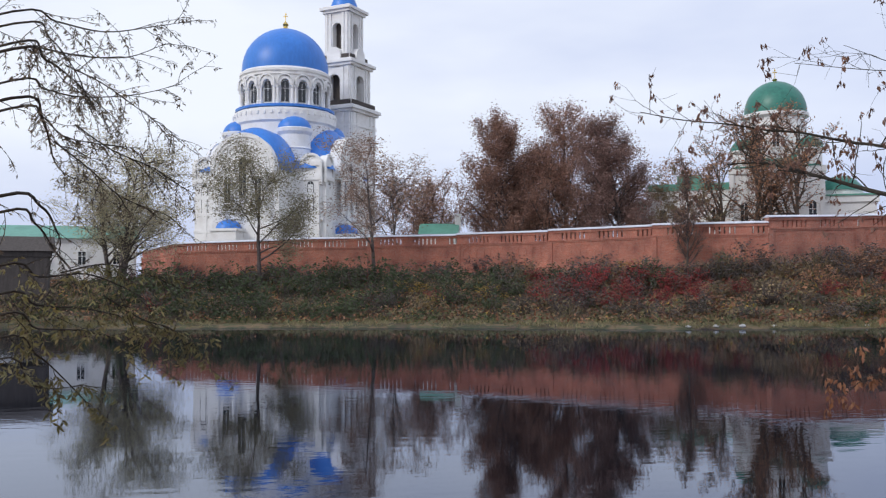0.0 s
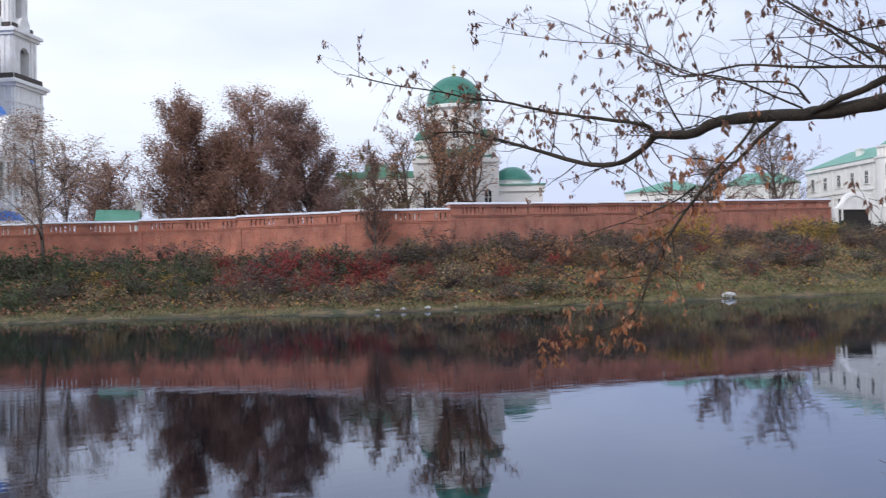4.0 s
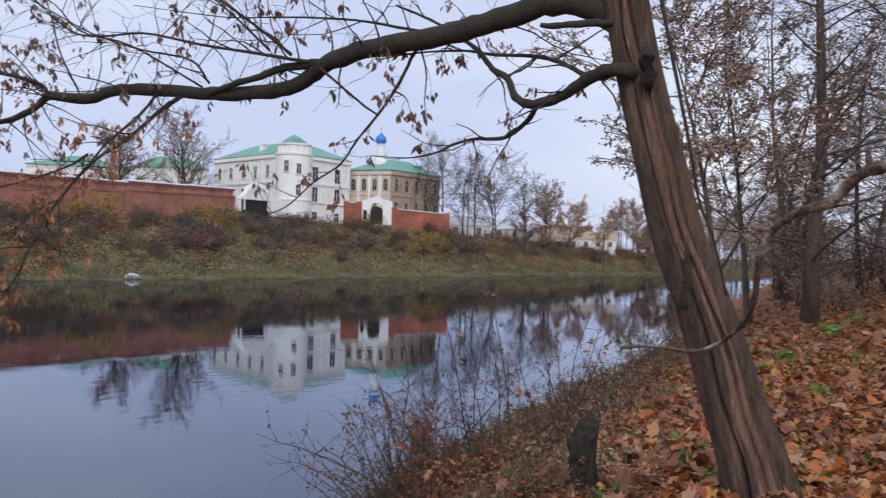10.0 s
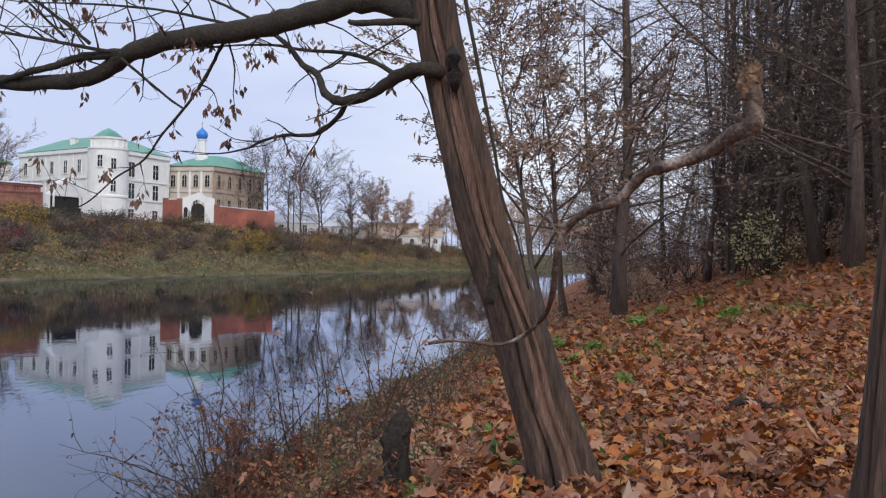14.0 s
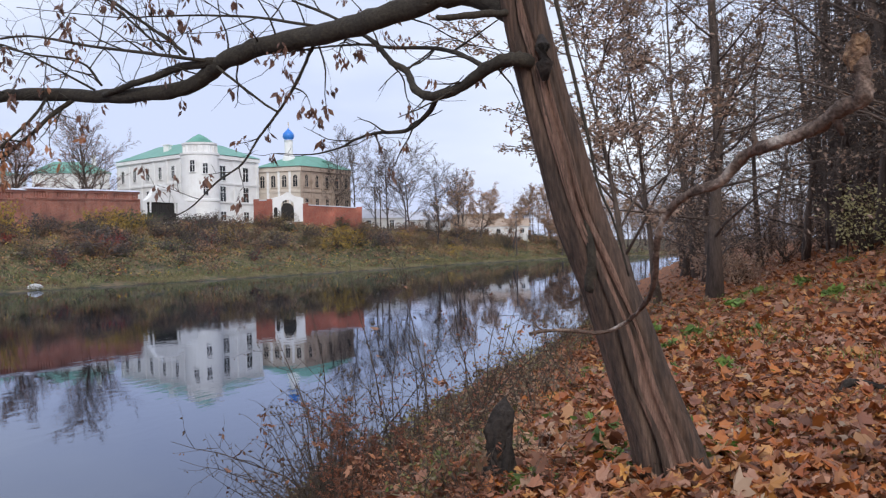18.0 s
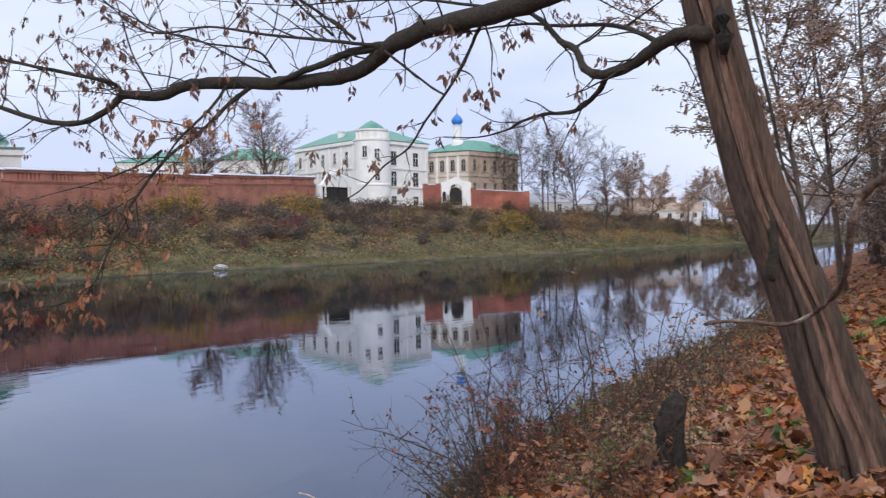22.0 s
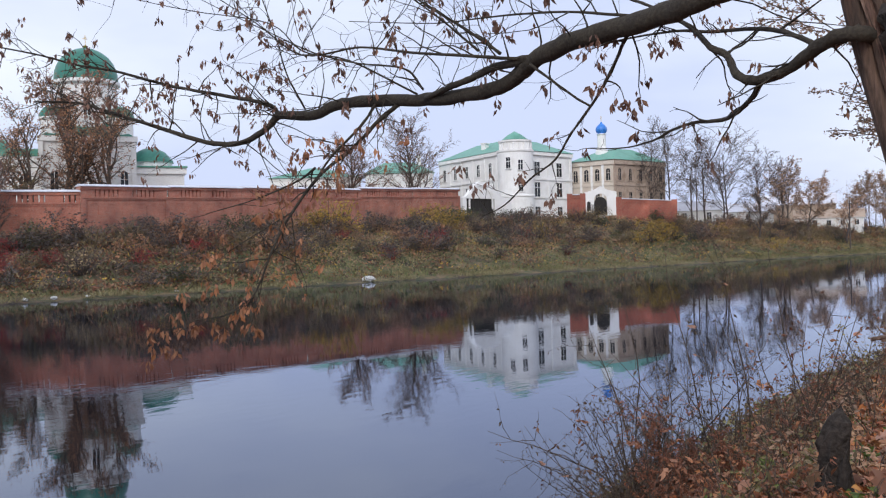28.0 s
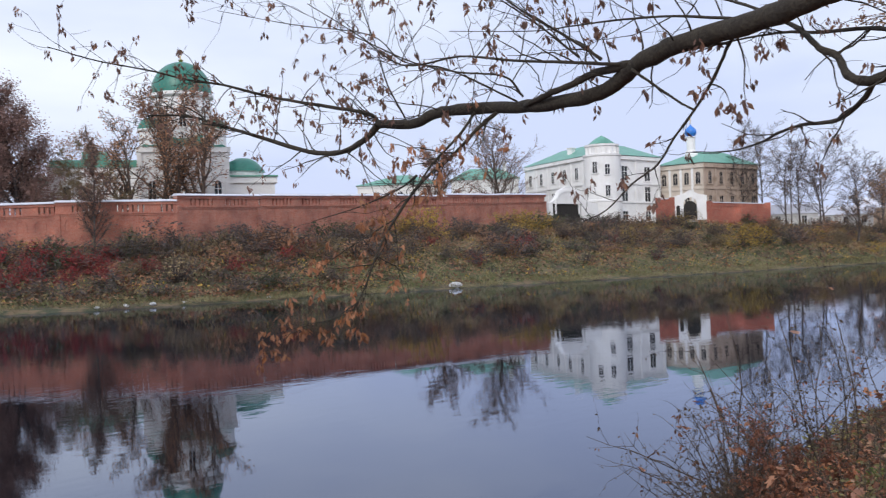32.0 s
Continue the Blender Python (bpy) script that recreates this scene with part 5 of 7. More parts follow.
# ---- the forest on the near bank ----
FOREST = [(24.0, 2.3, 15, 0.17), (30, -1.8, 17, 0.13), (35, 0.3, 16, 0.11), (26, -2.6, 19, 0.14), (22, -2.9, 18, 0.17), (38, -1.0, 17, 0.12)]
KINDS = (SIDEWAYS, SIDEWAYS, SIDEWAYS, WOOD, SIDEWAYS, SIDEWAYS)
proto = []
for i, (x, y, h, r) in enumerate(FOREST):
    proto.append(tree("forest_tree", x, y, h, r, KINDS[i], 60 + i, WOODBARK, LEAF_FOREST, 1300, 0.12, "tall bare forest tree with thin dark branches", group="forest on the bank"))
lean_proto = [tree("forest_tree", x, y, h, 0.13, THICKET, 66 + i, BARK, LEAF_FOREST, 300, 0.12, "tall dark leafless tree deep in the wood", group="forest on the bank") for i, (x, y, h) in enumerate(((24.5, -5.2, 16), (28.5, -4.6, 18), (33.0, -6.0, 17)))]
frng = np.random.default_rng(8)
spots = [(x, y) for x, y, *_ in FOREST]
tries = 0
while len(spots) < 120 and tries < 6000:
    tries += 1
    x = 19 + 120 * frng.uniform() ** 1.25
    y = frng.uniform(-0.62 * x - 6, float(np.interp(x, NX, NY)) - 5.5 - 0.03 * x)
    if y > -0.115 * x + 0.9 and x < 30 or (x < 24 and y > -3.2):
        continue
    if min((x - a) ** 2 + (y - b) ** 2 for a, b in spots) < (4.0 if x < 60 else 9.0):
        continue
    spots.append((x, y))
crowd = 0
while crowd < 70:
    x = frng.uniform(20, 62)
    y = frng.uniform(-0.5 * x - 2, -0.06 * x - 0.9)
    if min((x - a) ** 2 + (y - b) ** 2 for a, b in spots) > 1.4:
        spots.append((x, y))
        crowd += 1
first = len(spots) - crowd
for i, (x, y) in enumerate(spots[6:]):
    k = frng.uniform(0.85, 1.2)
    if 0.0 < y / x < 0.17 and i % 2:
        continue
    copy_thing(lean_proto[i % 3] if x > 50 or i + 6 >= first else proto[i % 6], pose(x, y, lz(x, y) - 0.15, frng.normal(0, 2.5), frng.normal(0, 2.5), frng.uniform(0, 360)) @ Matrix.Diagonal((k, k, k, 1)))

for i in range(15):
    x = 33 + 100 * (i / 14) ** 1.2
    y = float(np.interp(x, NX, NY)) - frng.uniform(2.2, 5.0)
    k = frng.uniform(0.45, 0.85)
    copy_thing(proto[(i * 5) % 6], pose(x, y, lz(x, y) - 0.15, frng.normal(0, 5), frng.normal(0, 5), frng.uniform(0, 360)) @ Matrix.Diagonal((k * 1.25, k * 1.25, k, 1)))


def far_woods():
    """The unbroken wood behind the nearer trees."""
    rng = np.random.default_rng(91)
    V, F, P = [], [], []
    for k in range(950):
        x = 34 + 125 * rng.uniform() if k < 640 else rng.uniform(248, 330)
        y = rng.uniform(-0.75 * x - 10, float(np.interp(x, NX, NY)) - 7 - 0.06 * x)
        if k >= 640:
            y = rng.uniform(-30, 90)
        z, h = lz(x, y), rng.uniform(8, 17)
        top = Vector((x + rng.normal(0, 1.0), y + rng.normal(0, 1.0), z + h))
        bot = Vector((x, y, z - 0.2))
        tube_into(V, F, [bot, bot.lerp(top, 0.5) + Vector(rng.normal(0, 0.2, 3)), top], [rng.uniform(0.04, 0.11), 0.05, 0.015], 4)
        for j in range(12):
            f = rng.uniform(0.05, 0.95)
            q = bot.lerp(top, f)
            d = Vector((rng.normal(), rng.normal(), rng.uniform(-0.2, 0.7))).normalized()
            L = rng.uniform(1.5, 3.8)
            m = q + d * L * 0.5 + Vector((0, 0, rng.normal(0, 0.2)))
            e = q + d * L
            tube_into(V, F, [q, m, e], [0.028, 0.018, 0.007], 3)
            for _ in range(3):
                g = m + Vector(rng.normal(0, 0.55, 3)) + d * 0.7
                tube_into(V, F, [m, g], [0.011, 0.005], 3)
            for _ in range(3 if k < 640 else 7):
                P.append(np.array(e) + rng.normal(0, 0.6, 3))
    ob = part("far_woods", (V, F), FARBARK)
    tagged(ob, "dense bare autumn woods farther along the bank", "woods", kind="stuff")
    ob = part("woodland_leaves", leaf_cards(rng, np.array(P), 0.22, 0.2, 0.6), LEAF_FOREST)
    tagged(ob, "last brown leaves hanging in the woods", "leaves", kind="stuff")


far_woods()


def deep_thicket():
    """Close-set dark stems and twigs of the wood beside the leaf-covered slope."""
    rng = np.random.default_rng(97)
    V, F, P = [], [], []
    for k in range(310):
        x = 33 + 46 * rng.uniform()
        y = rng.uniform(-0.55 * x - 3, 0.01 * x - 0.6)
        z, h = lz(x, y), rng.uniform(12, 20)
        bot = Vector((x, y, z - 0.2))
        top = Vector((x + rng.normal(0, 1.2), y + rng.normal(0, 1.2), z + h))
        tube_into(V, F, [bot, bot.lerp(top, 0.5) + Vector(rng.normal(0, 0.25, 3)), top], [rng.uniform(0.06, 0.13), 0.06, 0.015], 5)
        for j in range(16):
            q = bot.lerp(top, rng.uniform(0.12, 0.97))
            d = Vector((rng.normal(), rng.normal(), rng.uniform(-0.3, 0.6))).normalized()
            L = rng.uniform(1.2, 3.4)
            m = q + d * L * 0.5 + Vector((0, 0, rng.normal(0, 0.2)))
            e = q + d * L
            tube_into(V, F, [q, m, e], [0.026, 0.018, 0.008], 3)
            for c in (m, m, e, e):
                tube_into(V, F, [c, c + Vector(rng.normal(0, 0.6, 3)) + d * 0.4], [0.012, 0.006], 3)
            if j % 3 == 0:
                P.append(np.array(e) + rng.normal(0, 0.5, 3))
    ob = part("thicket", (V, F), WOODBARK)
    tagged(ob, "dark tangle of stems and twigs deep in the wood", "woods", kind="stuff")
    ob = part("woodland_leaves", leaf_cards(rng, np.array(P), 0.14, 0.2, 0.6), LEAF_FOREST)
    tagged(ob, "last brown leaves hanging in the dark wood", "leaves", kind="stuff")


deep_thicket()
tree("leafy_sapling", 21.7, 3.7, 9.5, 0.09, FORK, 71, BARK, LEAF_FOREST, 9000, 0.10, "slender young tree hung with pale brown leaves", lean=(-0.05, 0.12))
tree("leafy_sapling", 27.5, 4.2, 10.5, 0.10, FORK, 72, BARK, LEAF_FOREST, 8000, 0.11, "slender young tree hung with pale brown leaves", lean=(0, 0.1))


def bank_oak():
    t = thing("bank_oak", pose(5.75, -1.17, lz(5.75, -1.17) - 0.2), "thick dark trunk with furrowed bark rising from leaf litter", "tree")
    V, F, n, m = [], [], 120, 90
    for i in range(m):
        z = 14.0 * (i / (m - 1)) ** 1.6
        R = (0.29 + 0.16 * math.exp(-z / 0.32) + 0.03 * math.exp(-z / 1.5)) * (1 - 0.055 * z)
        cx, cy = -0.02 * z + 0.03 * math.sin(z * 0.9), -0.035 * z + 0.02 * math.sin(z * 1.3)
        for k in range(n):
            a = 2 * math.pi * k / n
            w = noise.noise((math.cos(a) * 2.2, math.sin(a) * 2.2, z * 0.9)) * 1.6
            ridge = 1 - abs(math.sin(9 * a + w + 0.6 * math.sin(z * 2.1)))
            fine = noise.noise((math.cos(a) * 11, math.sin(a) * 11, z * 6))
            r = R * (1 + 0.10 * math.sin(5 * a + 0.7) * math.exp(-z / 0.4) - 0.085 * ridge ** 2.2 + 0.035 * fine)
            V.append((cx + r * math.cos(a), cy + r * math.sin(a), z))
    for i in range(m - 1):
        for k in range(n):
            p, q = i * n + k, i * n + (k + 1) % n
            F.append((p, q, q + n, p + n))
    part("trunk", (V, F), TRUNKBARK, t, "deeply furrowed dark bark")
    rng, br, tips = np.random.default_rng(73), [], []
    for z, ax in ((6.5, (0.8, 0.3, 0.6)), (8.0, (-0.5, -0.8, 0.7)), (9.5, (0.2, -0.9, 0.8)), (11.0, (-0.6, 0.5, 0.9)), (12.5, (0.3, 0.2, 1.0))):
        grow(rng, (-0.02 * z, -0.035 * z, z), ax, 4.5, 0.09, 1, WOOD, br, tips)
    V, F = [], []
    for lv, pts, r in br:
        tube_into(V, F, pts, r, 5 if lv == 1 else 3)
    part("crown_wood", (V, F), BARK, t, smooth=True)


bank_oak()


# ---- the leaning tree over the water ----
def leaning_tree():
    t = thing("leaning_tree", pose(0, 0, 0), "leaning split-trunk tree spreading bare limbs over the water", "tree")
    rng = np.random.default_rng(101)
    axis = smooth_line([(6.29, 0.70, 1.25), (6.26, 0.79, 1.6), (6.21, 0.865, 1.96), (6.12, 1.005, 2.41), (6.03, 1.155, 2.93), (5.935, 1.335, 3.43), (5.85, 1.465, 3.97), (5.76, 1.58, 4.5), (5.69, 1.64, 4.91), (5.6, 1.7, 5.6), (5.5, 1.75, 6.6), (5.45, 1.8, 8.0)], 6)
    n, V, F = 128, [], []

    def girth(h):
        return 0.205 - 0.022 * h + 0.10 * math.exp(-h / 0.35)

    def fissure(h, k):
        """Where the long splits run round the trunk at height h."""
        return (1.18, 1.72, 2.28)[k] + 0.15 * math.sin(h * (1.1, 0.8, 1.4)[k] + k) + 0.07 * math.sin(h * 4.3 + 2 * k) + 0.03 * math.sin(h * 11.0 + k)

    for i, p in enumerate(axis):
        d = (axis[min(i + 1, len(axis) - 1)] - axis[max(i - 1, 0)]).normalized()
        s = Vector((-p.y, p.x, 0)).normalized()
        b = d.cross(s).normalized()
        h = max(0, p.z - 1.5)
        R = girth(h)
        for k in range(n):
            a = 2 * math.pi * k / n
            r = 1 + 0.06 * math.sin(2 * a + 0.6) + 0.03 * math.sin(5 * a + 1.3 * math.sin(h * 1.7))
            r += 0.028 * noise.noise((math.cos(a) * 9, math.sin(a) * 9, h * 1.6)) + 0.022 * noise.noise((math.cos(a) * 22, math.sin(a) * 22, h * 4))
            for q, (deep, wide) in enumerate(((0.30, 0.075), (0.40, 0.10), (0.24, 0.065))):
                r -= deep * math.exp(-((a - fissure(h, q)) / wide) ** 2) * (0.75 + 0.25 * math.sin(h * 2.2 + 2 * q))
            V.append(p + (s * math.cos(a) + b * math.sin(a)) * R * r)
    for i in range(len(axis) - 1):
        for k in range(n):
            a, e = i * n + k, i * n + (k + 1) % n
            F.append((a, e, e + n, a + n))
    part("trunk", (V, F), TRUNKBARK, t, "furrowed brown bark split by long grooves", smooth=True)
    # strips of bared wood between the splits
    for q, (off, w0, lo, hi) in enumerate(((-0.17, 0.22, 6, 52), (0.20, 0.13, 3, 46))):
        V, F, m = [], [], 9
        rows = range(lo, hi)
        for j in rows:
            p = axis[j]
            d = (axis[j + 1] - axis[j - 1]).normalized()
            s = Vector((-p.y, p.x, 0)).normalized()
            b = d.cross(s).normalized()
            h = max(0, p.z - 1.5)
            end = min(1.0, (j - lo + 0.5) / 5, (hi - j) / 7)
            wide = w0 * end * (1 + 0.35 * math.sin(h * 3.1 + q) + 0.2 * math.sin(h * 8.3))
            for k in range(m):
                u = k / (m - 1) * 2 - 1
                a = fissure(h, 1) + off + u * wide
                r = 1 + 0.06 * math.sin(2 * a + 0.6) + 0.015 - 0.05 * (1 - end) - 0.05 * u * u + 0.02 * math.sin(9 * u + 3 * h) - 0.22 * math.exp(-((a - fissure(h, 1)) / 0.075) ** 2)
                V.append(p + (s * math.cos(a) + b * math.sin(a)) * girth(h) * r)
        for i in range(len(rows) - 1):
            for k in range(m - 1):
                a = i * m + k
                F.append((a, a + 1, a + 1 + m, a + m))
        part("bared_wood", (V, F), HEARTWOOD, t, "reddish bared wood along the split", smooth=True)
    V, F = [], []
    tube_into(V, F, [(5.66, 1.50, 4.58), (5.60, 1.475, 4.50), (5.585, 1.46, 4.40), (5.62, 1.47, 4.30)], [0.02, 0.05, 0.055, 0.02], 10)
    part("branch_scar", (V, F), CHAR, t, "dark healed branch scar", smooth=True)

    def limb(pts, r0, r1, name="limb", n=8, per=5, twigs=0, tl=0.6, leaf=0.5, up=0.25, seed=0, label="", leafmat=None, lsize=0.062, jag=0.02):
        line = smooth_line(pts, per)
        rg = np.random.default_rng(200 + seed)
        rad = [r0 + (r1 - r0) * (i / (len(line) - 1)) ** 0.9 for i in range(len(line))]
        line = [line[0]] + [p + Vector(rg.normal(0, jag * r, 3)) * 4 for p, r in zip(line[1:-1], rad[1:-1])] + [line[-1]]
        rad = [r * (1 + rg.normal(0, 0.05)) for r in rad]
        V, F = [], []
        tube_into(V, F, line, rad, n)
        lb = part(name, (V, F), LIMB, t, label, smooth=True)
        if not twigs:
            return lb
        TV, TF, spots = [], [], []
        for k in range(twigs):
            f = (k + rg.uniform(0, 1)) / twigs * (len(line) - 1)
            i = min(int(f), len(line) - 2)
            q = line[i].lerp(line[i + 1], f - i)
            ax = (line[i + 1] - line[i]).normalized()
            d = (Vector(rg.normal(size=3)) * 0.7 + ax * 0.7 + Vector((0, 0, up * rg.uniform(-0.6, 1.9)))).normalized()
            L, ps = tl * rg.uniform(0.35, 1.3), [q]
            ns = 6
            for _ in range(ns):
                d = (d + Vector(rg.normal(0, 0.17, 3))).normalized()
                ps.append(ps[-1] + d * (L / ns))
            tr = min(rad[i] * 0.5, 0.0075)
            tube_into(TV, TF, ps, [tr * (1 - 0.75 * u / ns) + 0.0009 for u in range(ns + 1)], 4)
            spots.append(ps[-1])
            for c in range(int(rg.integers(1, 4))):
                j = int(rg.integers(1, ns))
                e = (Vector(rg.normal(size=3)) + d * 0.8).normalized()
                w = [ps[j]]
                for _ in range(3):
                    e = (e + Vector(rg.normal(0, 0.2, 3))).normalized()
                    w.append(w[-1] + e * (L * 0.15))
                tube_into(TV, TF, w, [0.0028, 0.0022, 0.0017, 0.001], 3)
                spots.append(w[-1])
        part("twig_spray", (TV, TF), LIMB, lb, smooth=True)
        P = []
        for q in spots:
            if rg.uniform() < leaf:
                for _ in range(int(rg.integers(4, 11))):
                    P.append(np.array(q) + rg.normal(0, 0.018, 3) - np.array([0, 0, rg.uniform(0, 0.03)]))
        if P:
            part("dry_leaf_spray", leaf_cards(rg, np.array(P), lsize, 2.2, 0.42), leafmat or LEAF_DRY, lb, "dry hanging brown leaves and keys")
        return lb

    limb([(5.72, 1.62, 4.74), (5.7, 2.04, 4.93), (5.69, 2.43, 4.86), (5.76, 2.88, 4.81), (5.86, 3.38, 4.79), (5.93, 3.82, 4.76), (6.02, 4.13, 4.71), (6.12, 4.41, 4.61), (6.15, 4.77, 4.57), (6.23, 5.39, 4.60), (6.29, 6.07, 4.68), (6.27, 6.59, 4.70), (6.26, 6.90, 4.64), (6.25, 7.45, 4.70)], 0.085, 0.046, twigs=26, tl=0.8, leaf=0.35, up=0.5, seed=1, label="long dark limb bending over the water", n=12)
    limb([(6.25, 7.45, 4.70), (6.2, 7.57, 4.57), (6.14, 7.94, 4.45), (6.0, 8.34, 4.49), (5.76, 8.96, 4.71), (5.53, 9.4, 4.88), (5.32, 9.77, 5.01), (5.01, 10.1, 5.03)], 0.038, 0.009, twigs=36, tl=0.7, leaf=0.7, up=0.0, seed=2, n=10)
    limb([(6.25, 7.45, 4.72), (6.19, 7.55, 4.82), (5.98, 8.1, 4.96), (5.71, 8.65, 5.11), (5.42, 9.08, 5.27), (5.15, 9.36, 5.34), (4.8, 9.5, 5.42), (4.2, 9.55, 5.47), (3.7, 9.6, 5.56)], 0.025, 0.0045, twigs=42, tl=0.55, leaf=0.75, up=0.1, seed=3)
    limb([(6.0, 4.15, 4.73), (6.04, 4.49, 4.73), (6.07, 4.76, 4.68), (6.1, 5.06, 4.64), (6.17, 5.36, 4.6)], 0.036, 0.022, seed=4, n=10)
    limb([(5.74, 1.56, 4.43), (5.58, 1.6, 4.43), (5.59, 1.74, 4.44), (5.64, 1.9, 4.38), (5.69, 2.06, 4.31), (5.72, 2.26, 4.28), (5.77, 2.4, 4.34), (5.84, 2.49, 4.48), (5.89, 2.63, 4.57), (6.03, 2.8, 4.73), (6.15, 3.02, 4.88), (6.32, 3.35, 5.07), (6.45, 3.73, 5.25)], 0.05, 0.008, twigs=10, tl=0.5, leaf=0.35, seed=5, n=10)
    limb([(5.73, 2.23, 4.27), (5.89, 2.37, 4.19), (6.02, 2.58, 4.11), (6.12, 2.85, 4.12), (6.23, 3.08, 4.1), (6.35, 3.28, 4.06), (6.42, 3.57, 4.03), (6.46, 3.9, 4.06)], 0.02, 0.004, twigs=9, tl=0.4, leaf=0.35, up=0.0, seed=6)
    limb([(5.64, 1.88, 4.43), (5.87, 2.14, 4.58), (6.09, 2.42, 4.68), (6.25, 2.79, 4.75), (6.35, 3.07, 4.82), (6.5, 3.43, 4.87), (6.58, 3.9, 4.89), (6.63, 4.37, 4.93)], 0.018, 0.005, twigs=10, tl=0.5, leaf=0.3, seed=7)
    limb([(5.88, 3.21, 4.77), (5.95, 3.31, 4.68), (5.99, 3.45, 4.49), (6.01, 3.61, 4.31), (6.02, 3.79, 4.13), (6.04, 3.95, 3.95), (6.01, 4.16, 3.82), (5.98, 4.39, 3.63), (5.96, 4.6, 3.55)], 0.015, 0.004, twigs=9, tl=0.4, leaf=0.6, up=-0.1, seed=8)
    limb([(5.94, 4.09, 4.68), (5.96, 3.88, 4.51), (6.0, 3.72, 4.38), (6.01, 3.61, 4.31)], 0.012, 0.008, seed=9)
    limb([(6.27, 5.75, 4.62), (6.2, 5.95, 4.48), (5.98, 6.13, 4.2), (5.72, 6.22, 3.99), (5.41, 6.26, 3.65), (5.21, 6.28, 3.35), (5.06, 6.29, 3.04), (4.93, 6.31, 2.85)], 0.022, 0.006, twigs=22, tl=0.55, leaf=0.6, up=-0.35, seed=10, leafmat=LEAF_ORANGE, lsize=0.065)
    limb([(6.27, 6.05, 4.66), (6.1, 6.1, 4.43), (5.84, 6.2, 4.16), (5.68, 6.24, 3.95)], 0.016, 0.009, twigs=5, tl=0.4, leaf=0.6, seed=11)
    limb([(5.66, 6.23, 4.04), (5.46, 6.27, 3.91), (5.13, 6.42, 3.76), (4.75, 6.58, 3.64)], 0.012, 0.003, twigs=8, tl=0.4, leaf=0.7, up=-0.3, seed=12, leafmat=LEAF_ORANGE, lsize=0.065)
    limb([(4.98, 6.27, 2.94), (4.76, 6.37, 2.8), (4.53, 6.51, 2.76), (4.41, 6.58, 2.63)], 0.006, 0.002, twigs=9, tl=0.28, leaf=0.9, up=-0.4, seed=24, leafmat=LEAF_ORANGE, lsize=0.065)
    limb([(5.41, 6.26, 3.65), (5.2, 6.4, 3.5), (4.95, 6.6, 3.3), (4.8, 6.7, 3.1)], 0.007, 0.002, twigs=10, tl=0.35, leaf=0.8, up=-0.5, seed=25, leafmat=LEAF_ORANGE, lsize=0.065)
    limb([(5.98, 4.21, 4.74), (5.92, 4.63, 4.82), (5.86, 5.17, 4.92), (5.82, 5.8, 5.06), (5.72, 6.44, 5.08), (5.6, 6.94, 5.44), (5.41, 7.47, 5.82)], 0.016, 0.004, twigs=22, tl=0.7, leaf=0.45, up=0.3, seed=13)
    limb([(5.97, 4.39, 4.81), (5.97, 4.72, 5.05), (6.0, 5.16, 5.33), (6.0, 5.47, 5.56), (6.0, 6.1, 6.0)], 0.014, 0.005, twigs=12, tl=0.7, leaf=0.4, up=0.3, seed=14)
    limb([(5.95, 4.59, 4.86), (5.99, 5.02, 5.2), (6.03, 5.43, 5.49), (6.0, 6.0, 5.9)], 0.011, 0.004, twigs=10, tl=0.6, leaf=0.4, up=0.3, seed=15)
    limb([(5.81, 3.15, 4.85), (5.86, 3.66, 4.98), (5.91, 4.13, 5.06), (5.92, 4.62, 5.11), (5.95, 5.06, 5.16), (5.8, 5.9, 5.3)], 0.012, 0.003, twigs=16, tl=0.6, leaf=0.4, up=0.2, seed=16)
    limb([(6.09, 5.31, 4.66), (6.01, 5.45, 4.85), (5.89, 5.87, 4.94), (5.8, 6.37, 5.1), (5.68, 6.87, 5.36), (5.53, 7.37, 5.63), (5.3, 8.0, 6.0)], 0.011, 0.003, twigs=20, tl=0.7, leaf=0.45, up=0.2, seed=17)
    limb([(6.24, 7.01, 4.7), (6.07, 7.07, 5.03), (6.0, 7.13, 5.37), (5.9, 7.21, 5.76), (5.8, 7.4, 6.3)], 0.010, 0.003, twigs=10, tl=0.5, leaf=0.5, up=0.2, seed=18)
    limb([(6.22, 5.5, 4.66), (6.1, 6.23, 5.05), (5.99, 6.74, 5.2), (5.88, 7.1, 5.51), (5.6, 8.0, 5.75), (5.2, 8.8, 6.0)], 0.010, 0.003, twigs=22, tl=0.7, leaf=0.5, up=0.2, seed=19)
    limb([(5.72, 1.62, 4.76), (5.46, 1.81, 4.71), (5.29, 2.0, 4.67), (5.27, 2.04, 4.68)], 0.03, 0.012, seed=20, label="dead stub", name="stub")
    limb([(5.66, 1.65, 5.3), (5.4, 1.38, 5.0), (5.29, 1.32, 4.76), (5.31, 1.22, 4.28), (5.33, 1.15, 3.94), (5.34, 1.09, 3.62), (5.36, 1.01, 3.41), (5.45, 0.95, 3.1)], 0.015, 0.006, seed=21, name="hanging_twig")
    limb([(5.6, 1.7, 5.55), (5.75, 2.6, 6.0), (5.9, 3.8, 6.3), (6.0, 5.2, 6.6), (5.9, 6.8, 6.9)], 0.05, 0.012, twigs=40, tl=1.0, leaf=0.4, up=-0.3, seed=22)
    limb([(5.90, 1.27, 3.0), (5.83, 1.25, 3.2), (5.82, 1.27, 3.36), (5.83, 1.285, 3.47)], 0.05, 0.012, seed=23, name="broken_stub", label="pale broken stub", n=8)
    return t


leaning_tree()


